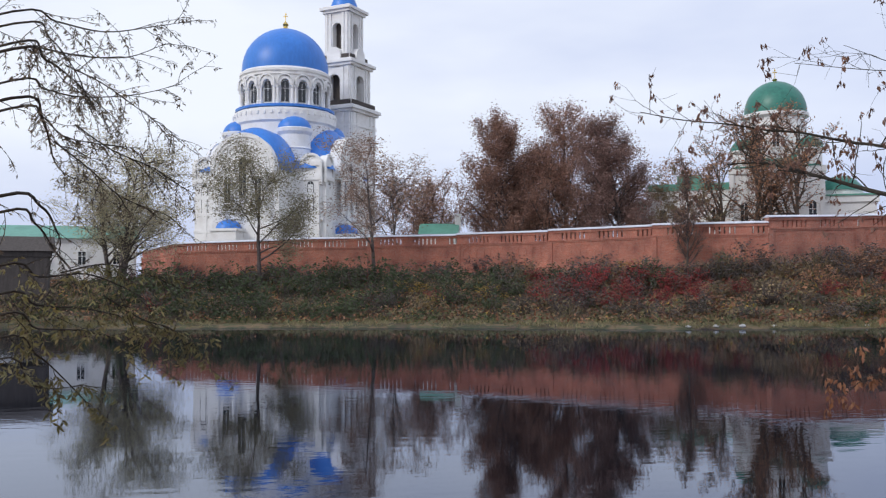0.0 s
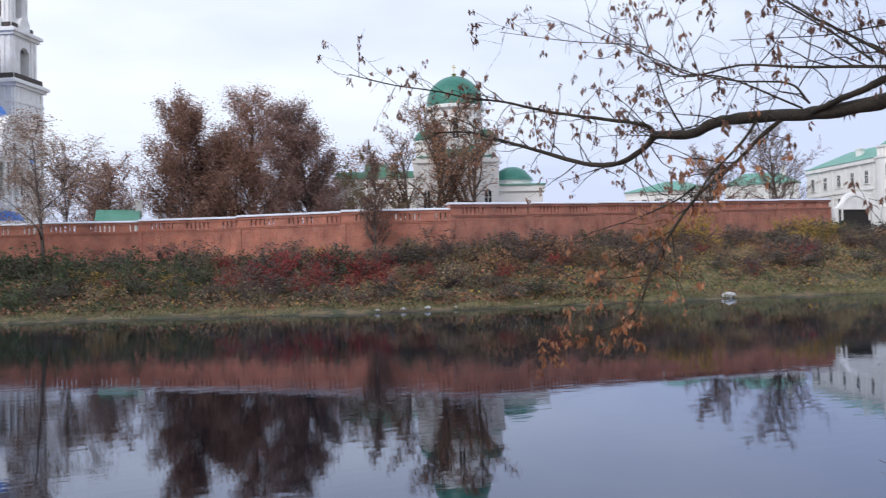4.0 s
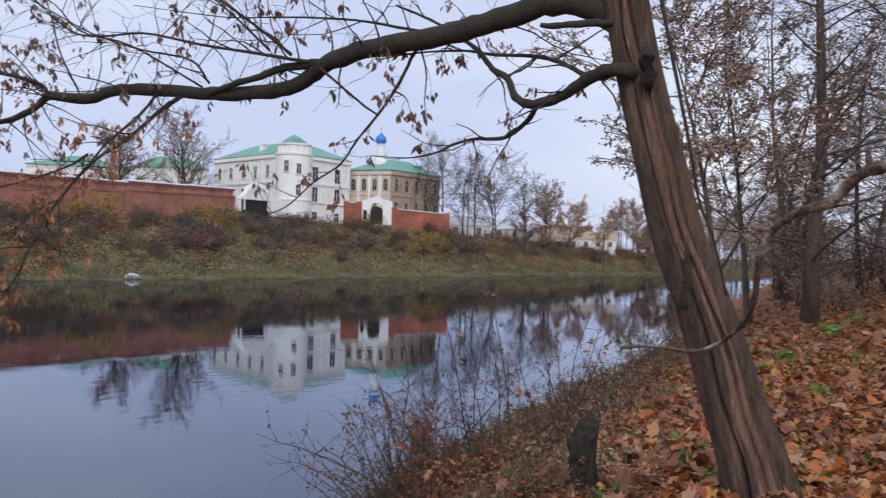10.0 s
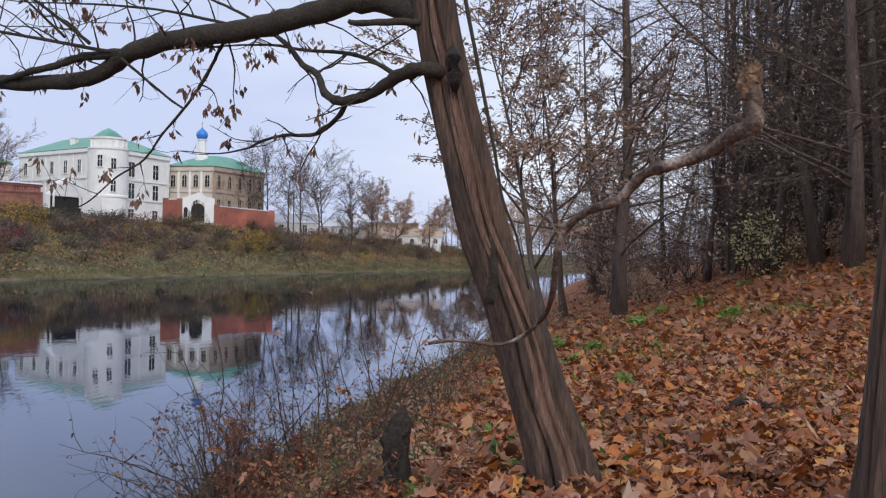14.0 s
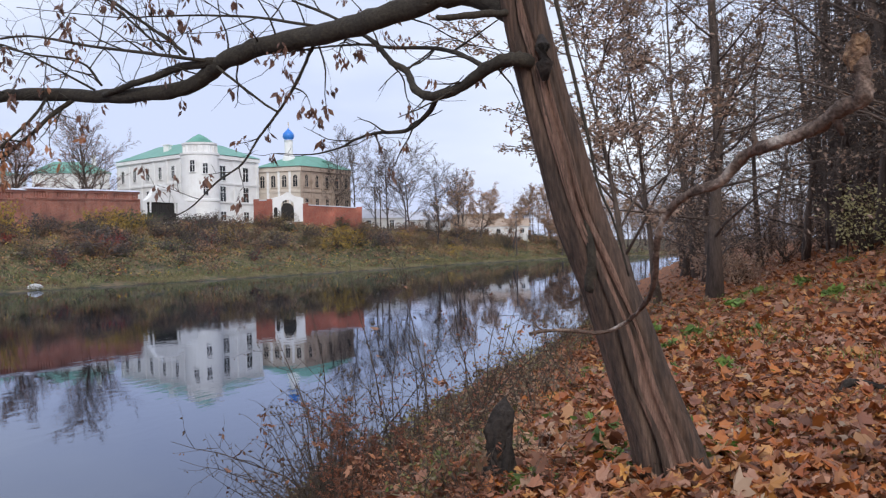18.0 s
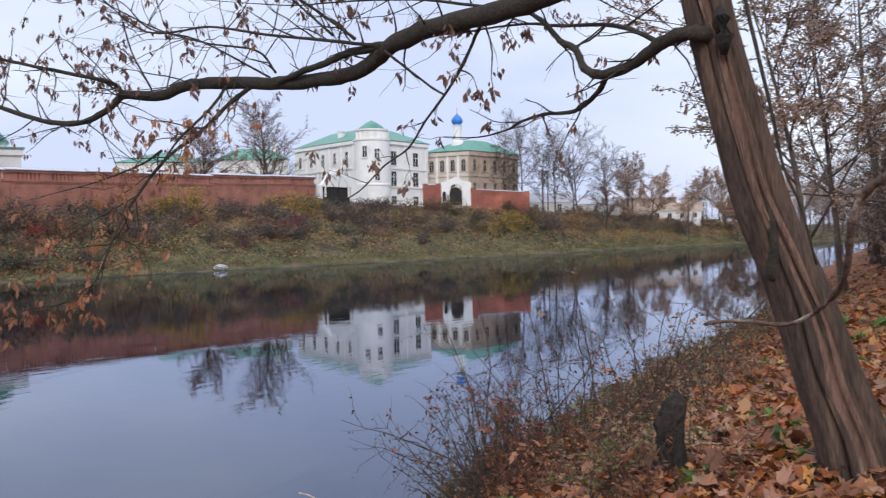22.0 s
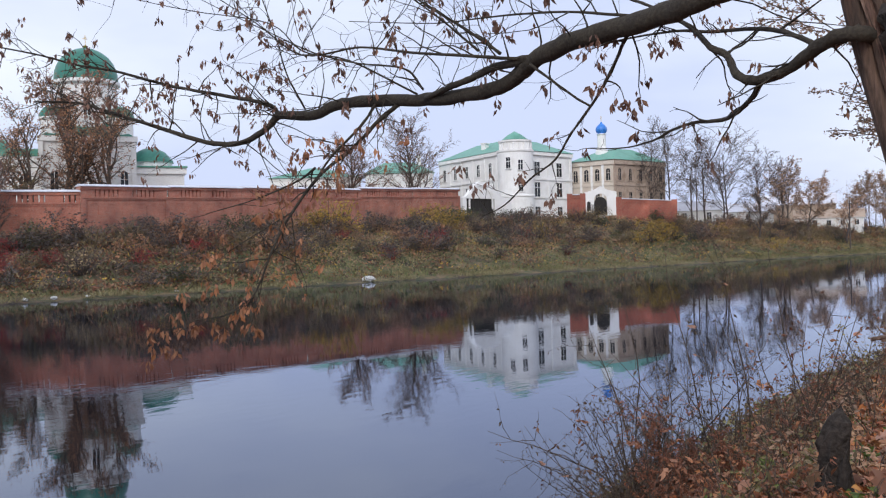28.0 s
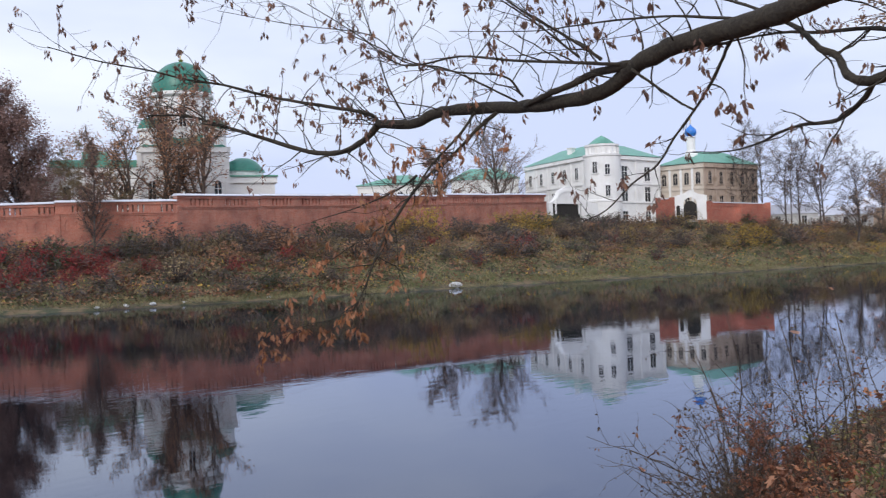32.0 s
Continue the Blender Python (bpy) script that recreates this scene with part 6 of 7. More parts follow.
def dead_branch():
    t = thing("dead_branch", pose(0, 0, 0), "weathered crooked dead branch caught against the leaning trunk", "branch")
    rg = np.random.default_rng(77)
    line = smooth_line([(5.17, 1.47, 2.79), (5.28, 1.32, 2.8), (5.50, 1.12, 2.77), (5.45, 0.95, 2.85), (5.13, 0.79, 2.99), (4.94, 0.72, 3.12), (4.79, 0.68, 3.3), (4.7, 0.62, 3.43), (4.57, 0.49, 3.52), (4.44, 0.34, 3.56), (4.35, 0.22, 3.67), (4.2, 0.08, 3.7), (4.11, -0.06, 3.74), (4.01, -0.16, 3.8), (3.965, -0.225, 3.82), (3.955, -0.235, 3.90), (3.96, -0.215, 3.985)], 6)
    n = len(line)
    rad = [(0.009 + 0.027 * (i / n) ** 1.2) * (1 + 0.10 * math.sin(i * 0.9) + rg.normal(0, 0.05)) for i in range(n)]
    V, F = [], []
    tube_into(V, F, line, rad, 12)
    V = [v + Vector(rg.normal(0, 0.0025, 3)) for v in V]
    part("branch_wood", (V, F), DEADWOOD, t, "bleached cracked dead wood", smooth=True)
    e = line[-1]
    V, F = [], []
    tube_into(V, F, [e + Vector((0, 0, -0.05)), e + Vector((0.0, 0.01, 0.0)), e + Vector((0.005, 0.0, 0.035)), e + Vector((0.0, -0.012, 0.06)), e + Vector((0.0, -0.02, 0.085))], [0.036, 0.043, 0.040, 0.030, 0.010], 11)
    V = [v + Vector(rg.normal(0, 0.008, 3)) for v in V]
    part("broken_end", (V, F), TORN, t, "splintered yellow-brown broken end", smooth=False)
    for k, d, L, r in ((43, (0.03, 0.11, -0.005), 1.0, 0.014), (3, (-0.02, 0.06, 0.05), 1.0, 0.006), (62, (-0.01, 0.02, 0.10), 0.8, 0.018), (76, (0.02, -0.03, -0.09), 1.0, 0.02)):
        k = min(k, n - 2)
        V, F = [], []
        q = line[k]
        tube_into(V, F, [q, q + Vector(d) * 0.5 * L, q + Vector(d) * L + Vector((0.01, 0.0, 0.01))], [r, r * 0.8, r * 0.45], 8)
        part("snag", (V, F), DEADWOOD, t, smooth=True)
    return t


dead_branch()


# ---- a second tree reaching in over the water ----
def overhanging_willow():
    t = thing("overhanging_willow", pose(0, 0, 0), "near willow with drooping twigs and narrow fading leaves", "tree")
    V, F = [], []
    tube_into(V, F, smooth_line([(-3.9, 4.9, 0.6), (-3.75, 5.0, 2.0), (-3.5, 5.15, 3.2), (-3.3, 5.3, 4.6), (-3.2, 5.5, 6.2), (-3.1, 5.7, 8.0)], 4), [0.2 - 0.006 * i for i in range(21)], 12)
    part("trunk", (V, F), BARK, t, smooth=True)
    rg = np.random.default_rng(301)

    def bough(pts, r0, r1, twigs, tl, leaf, down, mat, seed, ls=0.04):
        rg = np.random.default_rng(310 + seed)
        line = smooth_line(pts, 5)
        V, F = [], []
        rad = [r0 + (r1 - r0) * i / (len(line) - 1) for i in range(len(line))]
        tube_into(V, F, line, rad, 7)
        b = part("bough", (V, F), LIMB, t, smooth=True)
        TV, TF, P = [], [], []
        for k in range(twigs):
            f = (k + rg.uniform(0, 1)) / twigs * (len(line) - 1)
            i = min(int(f), len(line) - 2)
            q = line[i].lerp(line[i + 1], f - i)
            ax = (line[i + 1] - line[i]).normalized()
            d = (Vector(rg.normal(size=3)) * 0.6 + ax * 0.9 + Vector((0, 0, -down))).normalized()
            L, ps = tl * rg.uniform(0.4, 1.3), [q]
            for _ in range(7):
                d = (d + Vector(rg.normal(0, 0.15, 3)) + Vector((0, 0, -0.06 * down))).normalized()
                ps.append(ps[-1] + d * (L / 7))
            tube_into(TV, TF, ps, [0.003 - 0.0003 * u for u in range(8)], 4)
            for _ in range(int(leaf * L * 42)):
                j = int(rg.integers(1, 7))
                P.append(np.array(ps[j].lerp(ps[j + 1], rg.uniform())))
            for c in range(2):
                j = int(rg.integers(1, 6))
                e = (d + Vector(rg.normal(0, 0.7, 3))).normalized()
                w = [ps[j], ps[j] + e * L * 0.15, ps[j] + e * L * 0.3 + Vector((0, 0, -0.02))]
                tube_into(TV, TF, w, [0.002, 0.0016, 0.001], 3)
                for _ in range(int(leaf * 5)):
                    P.append(np.array(w[0].lerp(w[2], rg.uniform(0.3, 1))))
        part("twig_spray", (TV, TF), LIMB, b, smooth=True)
        part("narrow_leaf_spray", leaf_cards(rg, np.array(P), ls, 1.0, 0.28), mat, b, "narrow fading leaves")

    A, N = LEAF_DUSK, LEAF_NARROW
    bough([(-3.25, 5.3, 4.65), (-2.06, 5.42, 5.09), (-1.94, 5.71, 5.13), (-1.73, 6.02, 5.16), (-1.49, 6.31, 5.24), (-1.27, 6.56, 5.41)], 0.01, 0.0022, 20, 0.42, 1.0, 0.45, A, 1, 0.034)
    bough([(-3.25, 5.3, 4.61), (-2.0, 5.24, 5.01), (-1.89, 5.54, 5.02), (-1.81, 5.83, 4.98), (-1.72, 6.13, 4.89), (-1.59, 6.44, 4.77)], 0.012, 0.0022, 22, 0.45, 1.0, 0.55, A, 2, 0.034)
    bough([(-3.25, 5.3, 4.4), (-2.13, 5.66, 4.9), (-2.0, 5.96, 4.91), (-1.82, 6.26, 4.92), (-1.49, 6.57, 5.01), (-1.18, 6.84, 5.16)], 0.009, 0.0022, 24, 0.4, 1.0, 0.5, A, 3, 0.034)
    bough([(-3.25, 5.3, 4.22), (-2.06, 5.41, 4.67), (-1.94, 5.7, 4.67), (-1.88, 6.0, 4.59), (-1.68, 6.3, 4.58), (-1.43, 6.6, 4.6)], 0.01, 0.0022, 22, 0.42, 1.0, 0.6, A, 4, 0.034)
    bough([(-3.25, 5.3, 4.29), (-1.97, 5.12, 4.68), (-1.87, 5.42, 4.61), (-1.86, 5.72, 4.36), (-1.78, 6.01, 4.27)], 0.012, 0.0022, 14, 0.4, 0.8, 0.7, A, 5, 0.034)
    bough([(-3.25, 5.3, 4.86), (-2.12, 5.65, 5.36), (-1.93, 5.97, 5.39), (-1.67, 6.28, 5.41), (-1.37, 6.57, 5.54), (-1.15, 6.82, 5.66)], 0.009, 0.0022, 20, 0.4, 1.0, 0.6, A, 6, 0.034)
    bough([(-3.25, 5.3, 4.79), (-1.88, 4.84, 5.06), (-1.76, 5.14, 5.06), (-1.67, 5.46, 4.91), (-1.64, 5.77, 4.71)], 0.008, 0.0022, 16, 0.38, 1.0, 0.7, A, 7, 0.034)
    bough([(-3.25, 5.3, 3.64), (-2.0, 4.99, 4.07), (-1.84, 5.29, 4.04), (-1.82, 5.57, 3.92), (-1.85, 5.82, 3.81), (-2.0, 6.05, 3.67)], 0.013, 0.0022, 10, 0.35, 0.5, 0.6, A, 8, 0.034)
    bough([(-3.25, 5.3, 3.53), (-1.94, 4.8, 3.96), (-1.82, 5.1, 3.92), (-1.77, 5.38, 3.76), (-1.74, 5.65, 3.63), (-1.93, 5.86, 3.52)], 0.01, 0.0022, 12, 0.35, 0.6, 0.5, A, 9, 0.034)
    bough([(-3.25, 5.3, 3.17), (-2.01, 5.01, 3.66), (-1.85, 5.31, 3.6), (-1.63, 5.62, 3.62), (-1.41, 5.92, 3.51), (-1.28, 6.19, 3.39)], 0.01, 0.0022, 16, 0.35, 1.0, 0.5, N, 10, 0.05)
    bough([(-3.25, 5.3, 2.99), (-2.07, 5.2, 3.49), (-1.91, 5.51, 3.42), (-1.64, 5.83, 3.38), (-1.33, 6.13, 3.27), (-1.04, 6.42, 3.13)], 0.01, 0.0022, 22, 0.36, 1.1, 0.5, N, 11, 0.05)
    bough([(-3.25, 5.3, 2.85), (-2.01, 5.01, 3.37), (-1.86, 5.31, 3.28), (-1.67, 5.61, 3.25), (-1.48, 5.9, 3.17), (-1.34, 6.17, 3.03)], 0.009, 0.0022, 20, 0.34, 1.1, 0.5, N, 12, 0.05)
    bough([(-3.25, 5.3, 2.7), (-2.04, 5.1, 3.23), (-1.88, 5.4, 3.11), (-1.75, 5.67, 2.9), (-1.64, 5.93, 2.68), (-1.61, 6.17, 2.53)], 0.008, 0.0022, 16, 0.3, 1.1, 0.7, N, 13, 0.05)
    bough([(-3.25, 5.3, 2.56), (-1.99, 4.9, 3.12), (-1.86, 5.18, 2.95), (-1.77, 5.46, 2.89), (-1.65, 5.74, 2.89)], 0.007, 0.0022, 12, 0.3, 1.0, 0.6, N, 14, 0.06)
    bough([(-1.83, 5.81, 5.05), (-1.63, 6.08, 4.98), (-1.38, 6.36, 4.82), (-1.18, 6.62, 4.7)], 0.006, 0.002, 20, 0.36, 0.9, 0.5, A, 21, 0.034)
    bough([(-1.76, 5.81, 4.64), (-1.57, 6.08, 4.51), (-1.31, 6.34, 4.41), (-1.1, 6.58, 4.27)], 0.006, 0.002, 20, 0.36, 0.9, 0.5, A, 22, 0.034)
    bough([(-1.82, 5.51, 4.48), (-1.65, 5.77, 4.33), (-1.49, 6.03, 4.17), (-1.23, 6.28, 4.07)], 0.006, 0.002, 18, 0.36, 0.9, 0.5, A, 23, 0.034)
    bough([(-1.55, 5.74, 3.48), (-1.34, 5.98, 3.31), (-1.15, 6.21, 3.22), (-1.0, 6.42, 3.02)], 0.006, 0.002, 20, 0.32, 1.1, 0.5, N, 24, 0.05)
    bough([(-1.81, 5.68, 3.63), (-1.59, 5.94, 3.69), (-1.34, 6.19, 3.63), (-1.1, 6.42, 3.5)], 0.006, 0.002, 16, 0.32, 1.0, 0.5, N, 25, 0.05)
    return t


overhanging_willow()

# ---- shrubs of the far bank ----
def shrub(x, y, size, seed, mat, leaves, label, twig=14, ls=0.16, cat="shrub", group="", bark=None, z=None, flat=1.0):
    rng = np.random.default_rng(seed)
    s = thing("shrub", pose(x, y, (lz(x, y) if z is None else z) - 0.05), label, cat, group)
    V, F, tips = [], [], []
    for k in range(twig):
        d = Vector((rng.normal(0, 0.6), rng.normal(0, 0.6), rng.uniform(0.5, 1.2) * flat)).normalized()
        ps = [Vector((rng.normal(0, size * 0.12), rng.normal(0, size * 0.12), 0))]
        for _ in range(4):
            d = (d + Vector(rng.normal(0, 0.18, 3))).normalized()
            ps.append(ps[-1] + d * size * rng.uniform(0.2, 0.33))
        tube_into(V, F, ps, [size * 0.012 * (1 - 0.2 * i) + 0.002 for i in range(5)], 3)
        tips.append(ps)
        for j in (1, 2, 3):
            e = (d + Vector(rng.normal(0, 0.6, 3))).normalized()
            w = [ps[j], ps[j] + e * size * 0.14, ps[j] + e * size * 0.27 + Vector((0, 0, 0.02))]
            tube_into(V, F, w, [size * 0.006, size * 0.004, size * 0.002], 3)
            tips.append([w[0], w[1], w[2], w[2] + e * 0.02, w[2] + e * 0.04])
    part("stem_work", (V, F), bark or FARBARK, s, smooth=True)
    if leaves:
        T = np.array([[tuple(p) for p in ps] for ps in tips])
        i, j = rng.integers(0, len(T), leaves), rng.integers(1, 4, leaves)
        f = rng.uniform(0, 1, leaves)[:, None]
        P = T[i, j] * (1 - f) + T[i, j + 1] * f + rng.normal(0, size * 0.06, (leaves, 3))
        P[:, 2] = np.maximum(P[:, 2], 0.03)
        part("leafage", leaf_cards(rng, P, ls, 0.2, 0.55), mat, s)
    return s


brng = np.random.default_rng(21)
BANK = "weedy shrubs of the far bank"
kinds = [(LEAF_OLIVE, 500, "olive-brown shrub on the weedy far bank"), (LEAF_GREEN, 600, "dark green shrub on the weedy far bank"), (LEAF_BROWN, 420, "russet shrub on the weedy far bank"), (LEAF_YELLOW, 420, "yellowing shrub on the weedy far bank"), (LEAF_RED, 700, "dark red shrub on the weedy far bank"), (LEAF_OLIVE, 130, "bare twiggy shrub on the weedy far bank"), (LEAF_DARK, 620, "dark brown shrub on the weedy far bank")]
stock = []
for k, (mt, n, lb) in enumerate(kinds):
    stock.append([shrub(-50 + 4 * k + 1.3 * j, 96 + j, 1.6, 400 + 10 * k + j, mt, n, lb, 34 if k == 5 else 16, 0.15, group=BANK) for j in range(2)])


def bank_spot(x, u):
    yf, yw = float(np.interp(x, FX, FY)), float(np.interp(x, WX, WY))
    return x, yf + u * (yw - yf)


def put(kind, x, y, k, tall=1.0):
    src = stock[kind][int(brng.integers(0, 2))]
    copy_thing(src, pose(x, y, lz(x, y) - 0.05, 0, 0, brng.uniform(0, 360)) @ Matrix.Diagonal((k, k, k * tall, 1)))


bulk = {}


def bulk_put(kind, x, y, k, tall=1.0):
    bulk.setdefault((kind, int(brng.integers(0, 3))), []).append((int(brng.integers(0, 2)), x, y, lz(x, y) - 0.05, brng.uniform(0, 6.28), k, tall))


for i in range(330):
    x = -34 + 250 * brng.uniform() ** 1.15
    u = 0.12 + 0.80 * brng.uniform() if x < 58 else 0.40 + 0.50 * brng.uniform() ** 1.2
    x, y = bank_spot(x, u)
    w = [0.14, 0.30, 0.24, 0.02, 0.10, 0.20]
    if x < 12:
        w = [0.30, 0.42, 0.08, 0.04, 0.0, 0.16]
    elif x > 95:
        w = [0.26, 0.18, 0.22, 0.10, 0.0, 0.24]
    kind = int(brng.choice(6, p=w))
    (put if i % 3 == 0 else bulk_put)(kind, x, y, brng.uniform(0.8, 1.7 if x < 95 else 1.4), brng.uniform(0.65, 1.0))
for i in range(140):
    x, y = bank_spot(20 + 190 * brng.uniform(), 0.40 + 0.55 * brng.uniform())
    (put if i % 3 == 0 else bulk_put)(5 if i % 2 else 2, x, y, brng.uniform(1.2, 2.1), brng.uniform(0.6, 0.9))
for i in range(120):
    x, y = bank_spot(-25 + 150 * brng.uniform(), 0.62 + 0.33 * brng.uniform() if i % 3 else 0.2 + 0.5 * brng.uniform())
    bulk_put((6, 1, 6, 4)[i % 4], x, y, brng.uniform(0.8, 1.5), brng.uniform(0.7, 1.1))
for x, y, k in ((22, 84, 1.2), (24.5, 87, 1.4), (26.5, 85, 1.5), (28.5, 88, 1.5), (30.5, 84.5, 1.5), (29.5, 81.5, 1.3), (32.5, 86, 1.5), (25.5, 82, 1.2), (34, 83, 1.4), (27.5, 79.5, 1.1), (36, 80, 1.2), (31.5, 79, 1.1), (23, 90, 1.0), (34.5, 78, 1.0), (39, 79, 1.0), (46, 76, 0.9), (53, 78, 0.9), (58, 81, 0.8), (29, 91, 1.1), (37.5, 84, 1.0)):
    put(4, x, y, k)
for x, y, k in ((76, 86, 1.8), (78, 87.5, 1.7), (73.5, 86, 1.5), (97, 88.5, 1.7), (99, 89, 1.3), (130.5, 70.3, 2.3), (133, 69.2, 2.0), (128, 71, 1.5), (150, 67.5, 1.8), (112, 78, 1.5), (160, 62, 1.6), (99, 86.3, 2.2), (96.5, 84.4, 1.9), (94, 83, 1.5), (101.5, 85, 1.7), (18, 88, 1.1), (12, 86, 1.0)):
    put(3, x, y, k)
for x, y, k in ((77.5, 84.0, 1.9), (78.7, 84.6, 1.5)):
    put(3, x, y, k, 1.5)
for x, y, k in ((101, 88, 1.8), (104, 88, 1.8), (107, 89, 1.7), (64, 86, 1.6), (67, 86.5, 1.5), (18, 90, 1.6), (21, 88, 1.5), (-8, 84.5, 2.0), (-4, 84, 1.8), (0, 83, 1.6), (-11, 86, 1.9), (-2, 98, 2.6), (3, 100, 2.4), (7, 101, 2.5), (-8, 102, 2.4), (11, 98, 2.2), (15, 95, 2.3), (-14, 100, 2.6), (1, 93, 2.0), (9, 92, 2.1), (-6, 92, 2.2), (14, 88, 1.9), (-18, 95, 2.5), (20, 93, 2.0), (5, 86, 1.8), (26, 90, 1.9), (33, 85, 1.8), (112, 91, 1.5), (118, 89, 1.4)):
    put(1, x, y, k, 0.9)


def join_bulk():
    """The crowd of smaller bank shrubs, one sheet of stems and one of leaves for each kind."""
    for (kind, lot), rows in sorted(bulk.items()):
        for nm, src in (("shrub_stems", 0), ("shrub_leaves", 1)):
            V, F, base = [], [], 0
            for which, x, y, z, yaw, k, tall in rows:
                me = stock[kind][which].children[src].data
                co = np.empty(len(me.vertices) * 3)
                me.vertices.foreach_get("co", co)
                co = co.reshape(-1, 3) * (k, k, k * tall)
                cs, sn = math.cos(yaw), math.sin(yaw)
                V.append(np.stack([x + co[:, 0] * cs - co[:, 1] * sn, y + co[:, 0] * sn + co[:, 1] * cs, z + co[:, 2]], 1))
                F += [[base + i for i in p.vertices] for p in me.polygons]
                base += len(co)
            ob = part(nm, (np.concatenate(V), F), FARBARK if src == 0 else kinds[kind][0])
            tagged(ob, "thin bare stems of the bank shrubs" if src == 0 else kinds[kind][2].replace("shrub", "shrubs"), "shrubs", kind="stuff")


join_bulk()


def scatter(name, n, xr, ur, size, mat, seed, label, lift=0.25, droop=-0.8, narrow=0.4, patch=0.12, open_foot=False):
    """Small weeds and grass over the far bank, off the grassy foot of the slope if open_foot."""
    rng = np.random.default_rng(seed)
    x = rng.uniform(xr[0], xr[1], n)
    yf, yw = np.interp(x, FX, FY), np.interp(x, WX, WY)
    y = yf + rng.uniform(ur[0], ur[1], n) * (yw - yf)
    clump = np.sin(x * 0.45 + 1.7 * seed + np.sin(y * 0.21)) * np.sin(y * 0.55 + seed * 2 + np.sin(x * 0.3)) + 0.7 * np.sin(x * 1.1 - y * 0.7 + seed) * np.sin(x * 0.6 + y * 0.9 + 2.3 * seed)
    keep = clump + rng.normal(0, 0.28, n) > patch
    if open_foot:
        keep &= (y - yf) / (yw - yf) > 0.27 * sstep(48, 66, x) * (1 + 0.3 * np.sin(x * 0.31)) * rng.uniform(0.75, 1.1, n)
    x, y = x[keep], y[keep]
    P = np.stack([x, y, land(x, y) + rng.uniform(0, lift, len(x))], 1)
    ob = part(name, leaf_cards(rng, P, size, droop, narrow), mat)
    return tagged(ob, label, "plants", kind="stuff")


scatter("undergrowth", 38000, (-45, 225), (0.06, 0.98), 0.36, LEAF_OLIVE, 1, "olive-brown weeds over the far bank", 0.5, -0.3, 0.5, open_foot=True)
scatter("undergrowth", 32000, (-45, 225), (0.06, 0.98), 0.34, LEAF_BROWN, 2, "russet dead weeds over the far bank", 0.5, -0.3, 0.5, open_foot=True)
scatter("undergrowth", 15000, (-45, 225), (0.04, 0.98), 0.32, LEAF_GREEN, 3, "dark green weeds over the far bank", 0.4, -0.3, 0.5)
scatter("undergrowth", 9000, (-45, 225), (0.1, 0.95), 0.30, LEAF_YELLOW, 4, "yellowing weeds over the far bank", 0.5, -0.3, 0.5)
scatter("undergrowth", 26000, (-45, 225), (0.05, 0.98), 0.36, LEAF_DARK, 7, "dark dead weeds over the far bank", 0.5, -0.3, 0.45, open_foot=True)
scatter("undergrowth", 14000, (-45, 16), (0.05, 0.98), 0.34, LEAF_GREEN, 8, "dark green weeds below the willows", 0.6, -0.3, 0.5)
scatter("undergrowth", 9000, (-45, 20), (0.3, 0.95), 0.40, LEAF_GREEN, 10, "dense dark green weeds by the willows", 0.6, -0.3, 0.5)
TURF = foliage("late_green_grass", [(0.115, 0.15, 0.055), (0.15, 0.185, 0.07), (0.20, 0.19, 0.085), (0.09, 0.12, 0.045)])
scatter("bank_turf", 34000, (50, 235), (0.03, 0.62), 0.40, TURF, 12, "late green grass on the slope", 0.12, -1.2, 0.16, patch=-0.15)
scatter("bank_turf", 9000, (-10, 60), (0.05, 0.4), 0.38, TURF, 13, "late green grass low on the slope", 0.12, -1.2, 0.16, patch=0.1)
scatter("undergrowth", 22000, (62, 225), (0.3, 0.95), 0.32, LEAF_TAN, 14, "tan and orange weeds on the far bank", 0.6, -0.3, 0.5, patch=0.35)
scatter("undergrowth", 24000, (-30, 54), (0.08, 0.95), 0.36, LEAF_DARK, 15, "dark dead weeds before the wall", 0.6, -0.3, 0.45)
scatter("undergrowth", 15000, (58, 225), (0.06, 0.55), 0.30, LEAF_DEAD, 16, "low russet weeds on the foot of the slope", 0.3, -0.3, 0.5, patch=0.3)
scatter("undergrowth", 9000, (58, 225), (0.05, 0.6), 0.34, LEAF_DARK, 17, "low dark weeds on the foot of the slope", 0.35, -0.3, 0.45, patch=0.4)
scatter("undergrowth", 16000, (-10, 62), (0.06, 0.9), 0.36, LEAF_DEAD, 18, "red-brown dead weeds before the wall", 0.5, -0.3, 0.5, patch=0.05)
scatter("bank_grass", 34000, (-45, 235), (0.0, 0.16), 0.42, GRASS, 5, "pale dry grass along the waterline", 0.12, -1.6, 0.12)
scatter("bank_grass", 9000, (60, 235), (0.1, 0.6), 0.42, GRASS, 6, "pale dry grass on the slope", 0.12, -1.6, 0.12)

scatter("bank_grass", 17000, (62, 225), (0.35, 0.9), 0.40, STRAW, 19, "bleached grass between the bank shrubs", 0.4, -1.2, 0.16, patch=0.2)
scatter("undergrowth", 10000, (62, 225), (0.35, 0.95), 0.34, LEAF_YELLOW, 20, "yellow weeds between the bank shrubs", 0.6, -0.3, 0.5, patch=0.45)
scatter("bank_grass", 22000, (-45, 235), (0.0, 0.045), 0.40, STRAW, 8, "bleached straw grass at the water's edge", 0.1, -1.4, 0.12)
scatter("bank_grass", 22000, (64, 235), (0.05, 0.5), 0.38, STRAW, 9, "bleached straw grass on the slope", 0.1, -1.4, 0.12)

for i in range(16):
    x, y = bank_spot(170 + 50 * brng.uniform(), 0.62 + 0.33 * brng.uniform())
    put((5, 1, 0, 2)[i % 4], x, y, brng.uniform(0.9, 1.4), 0.8)

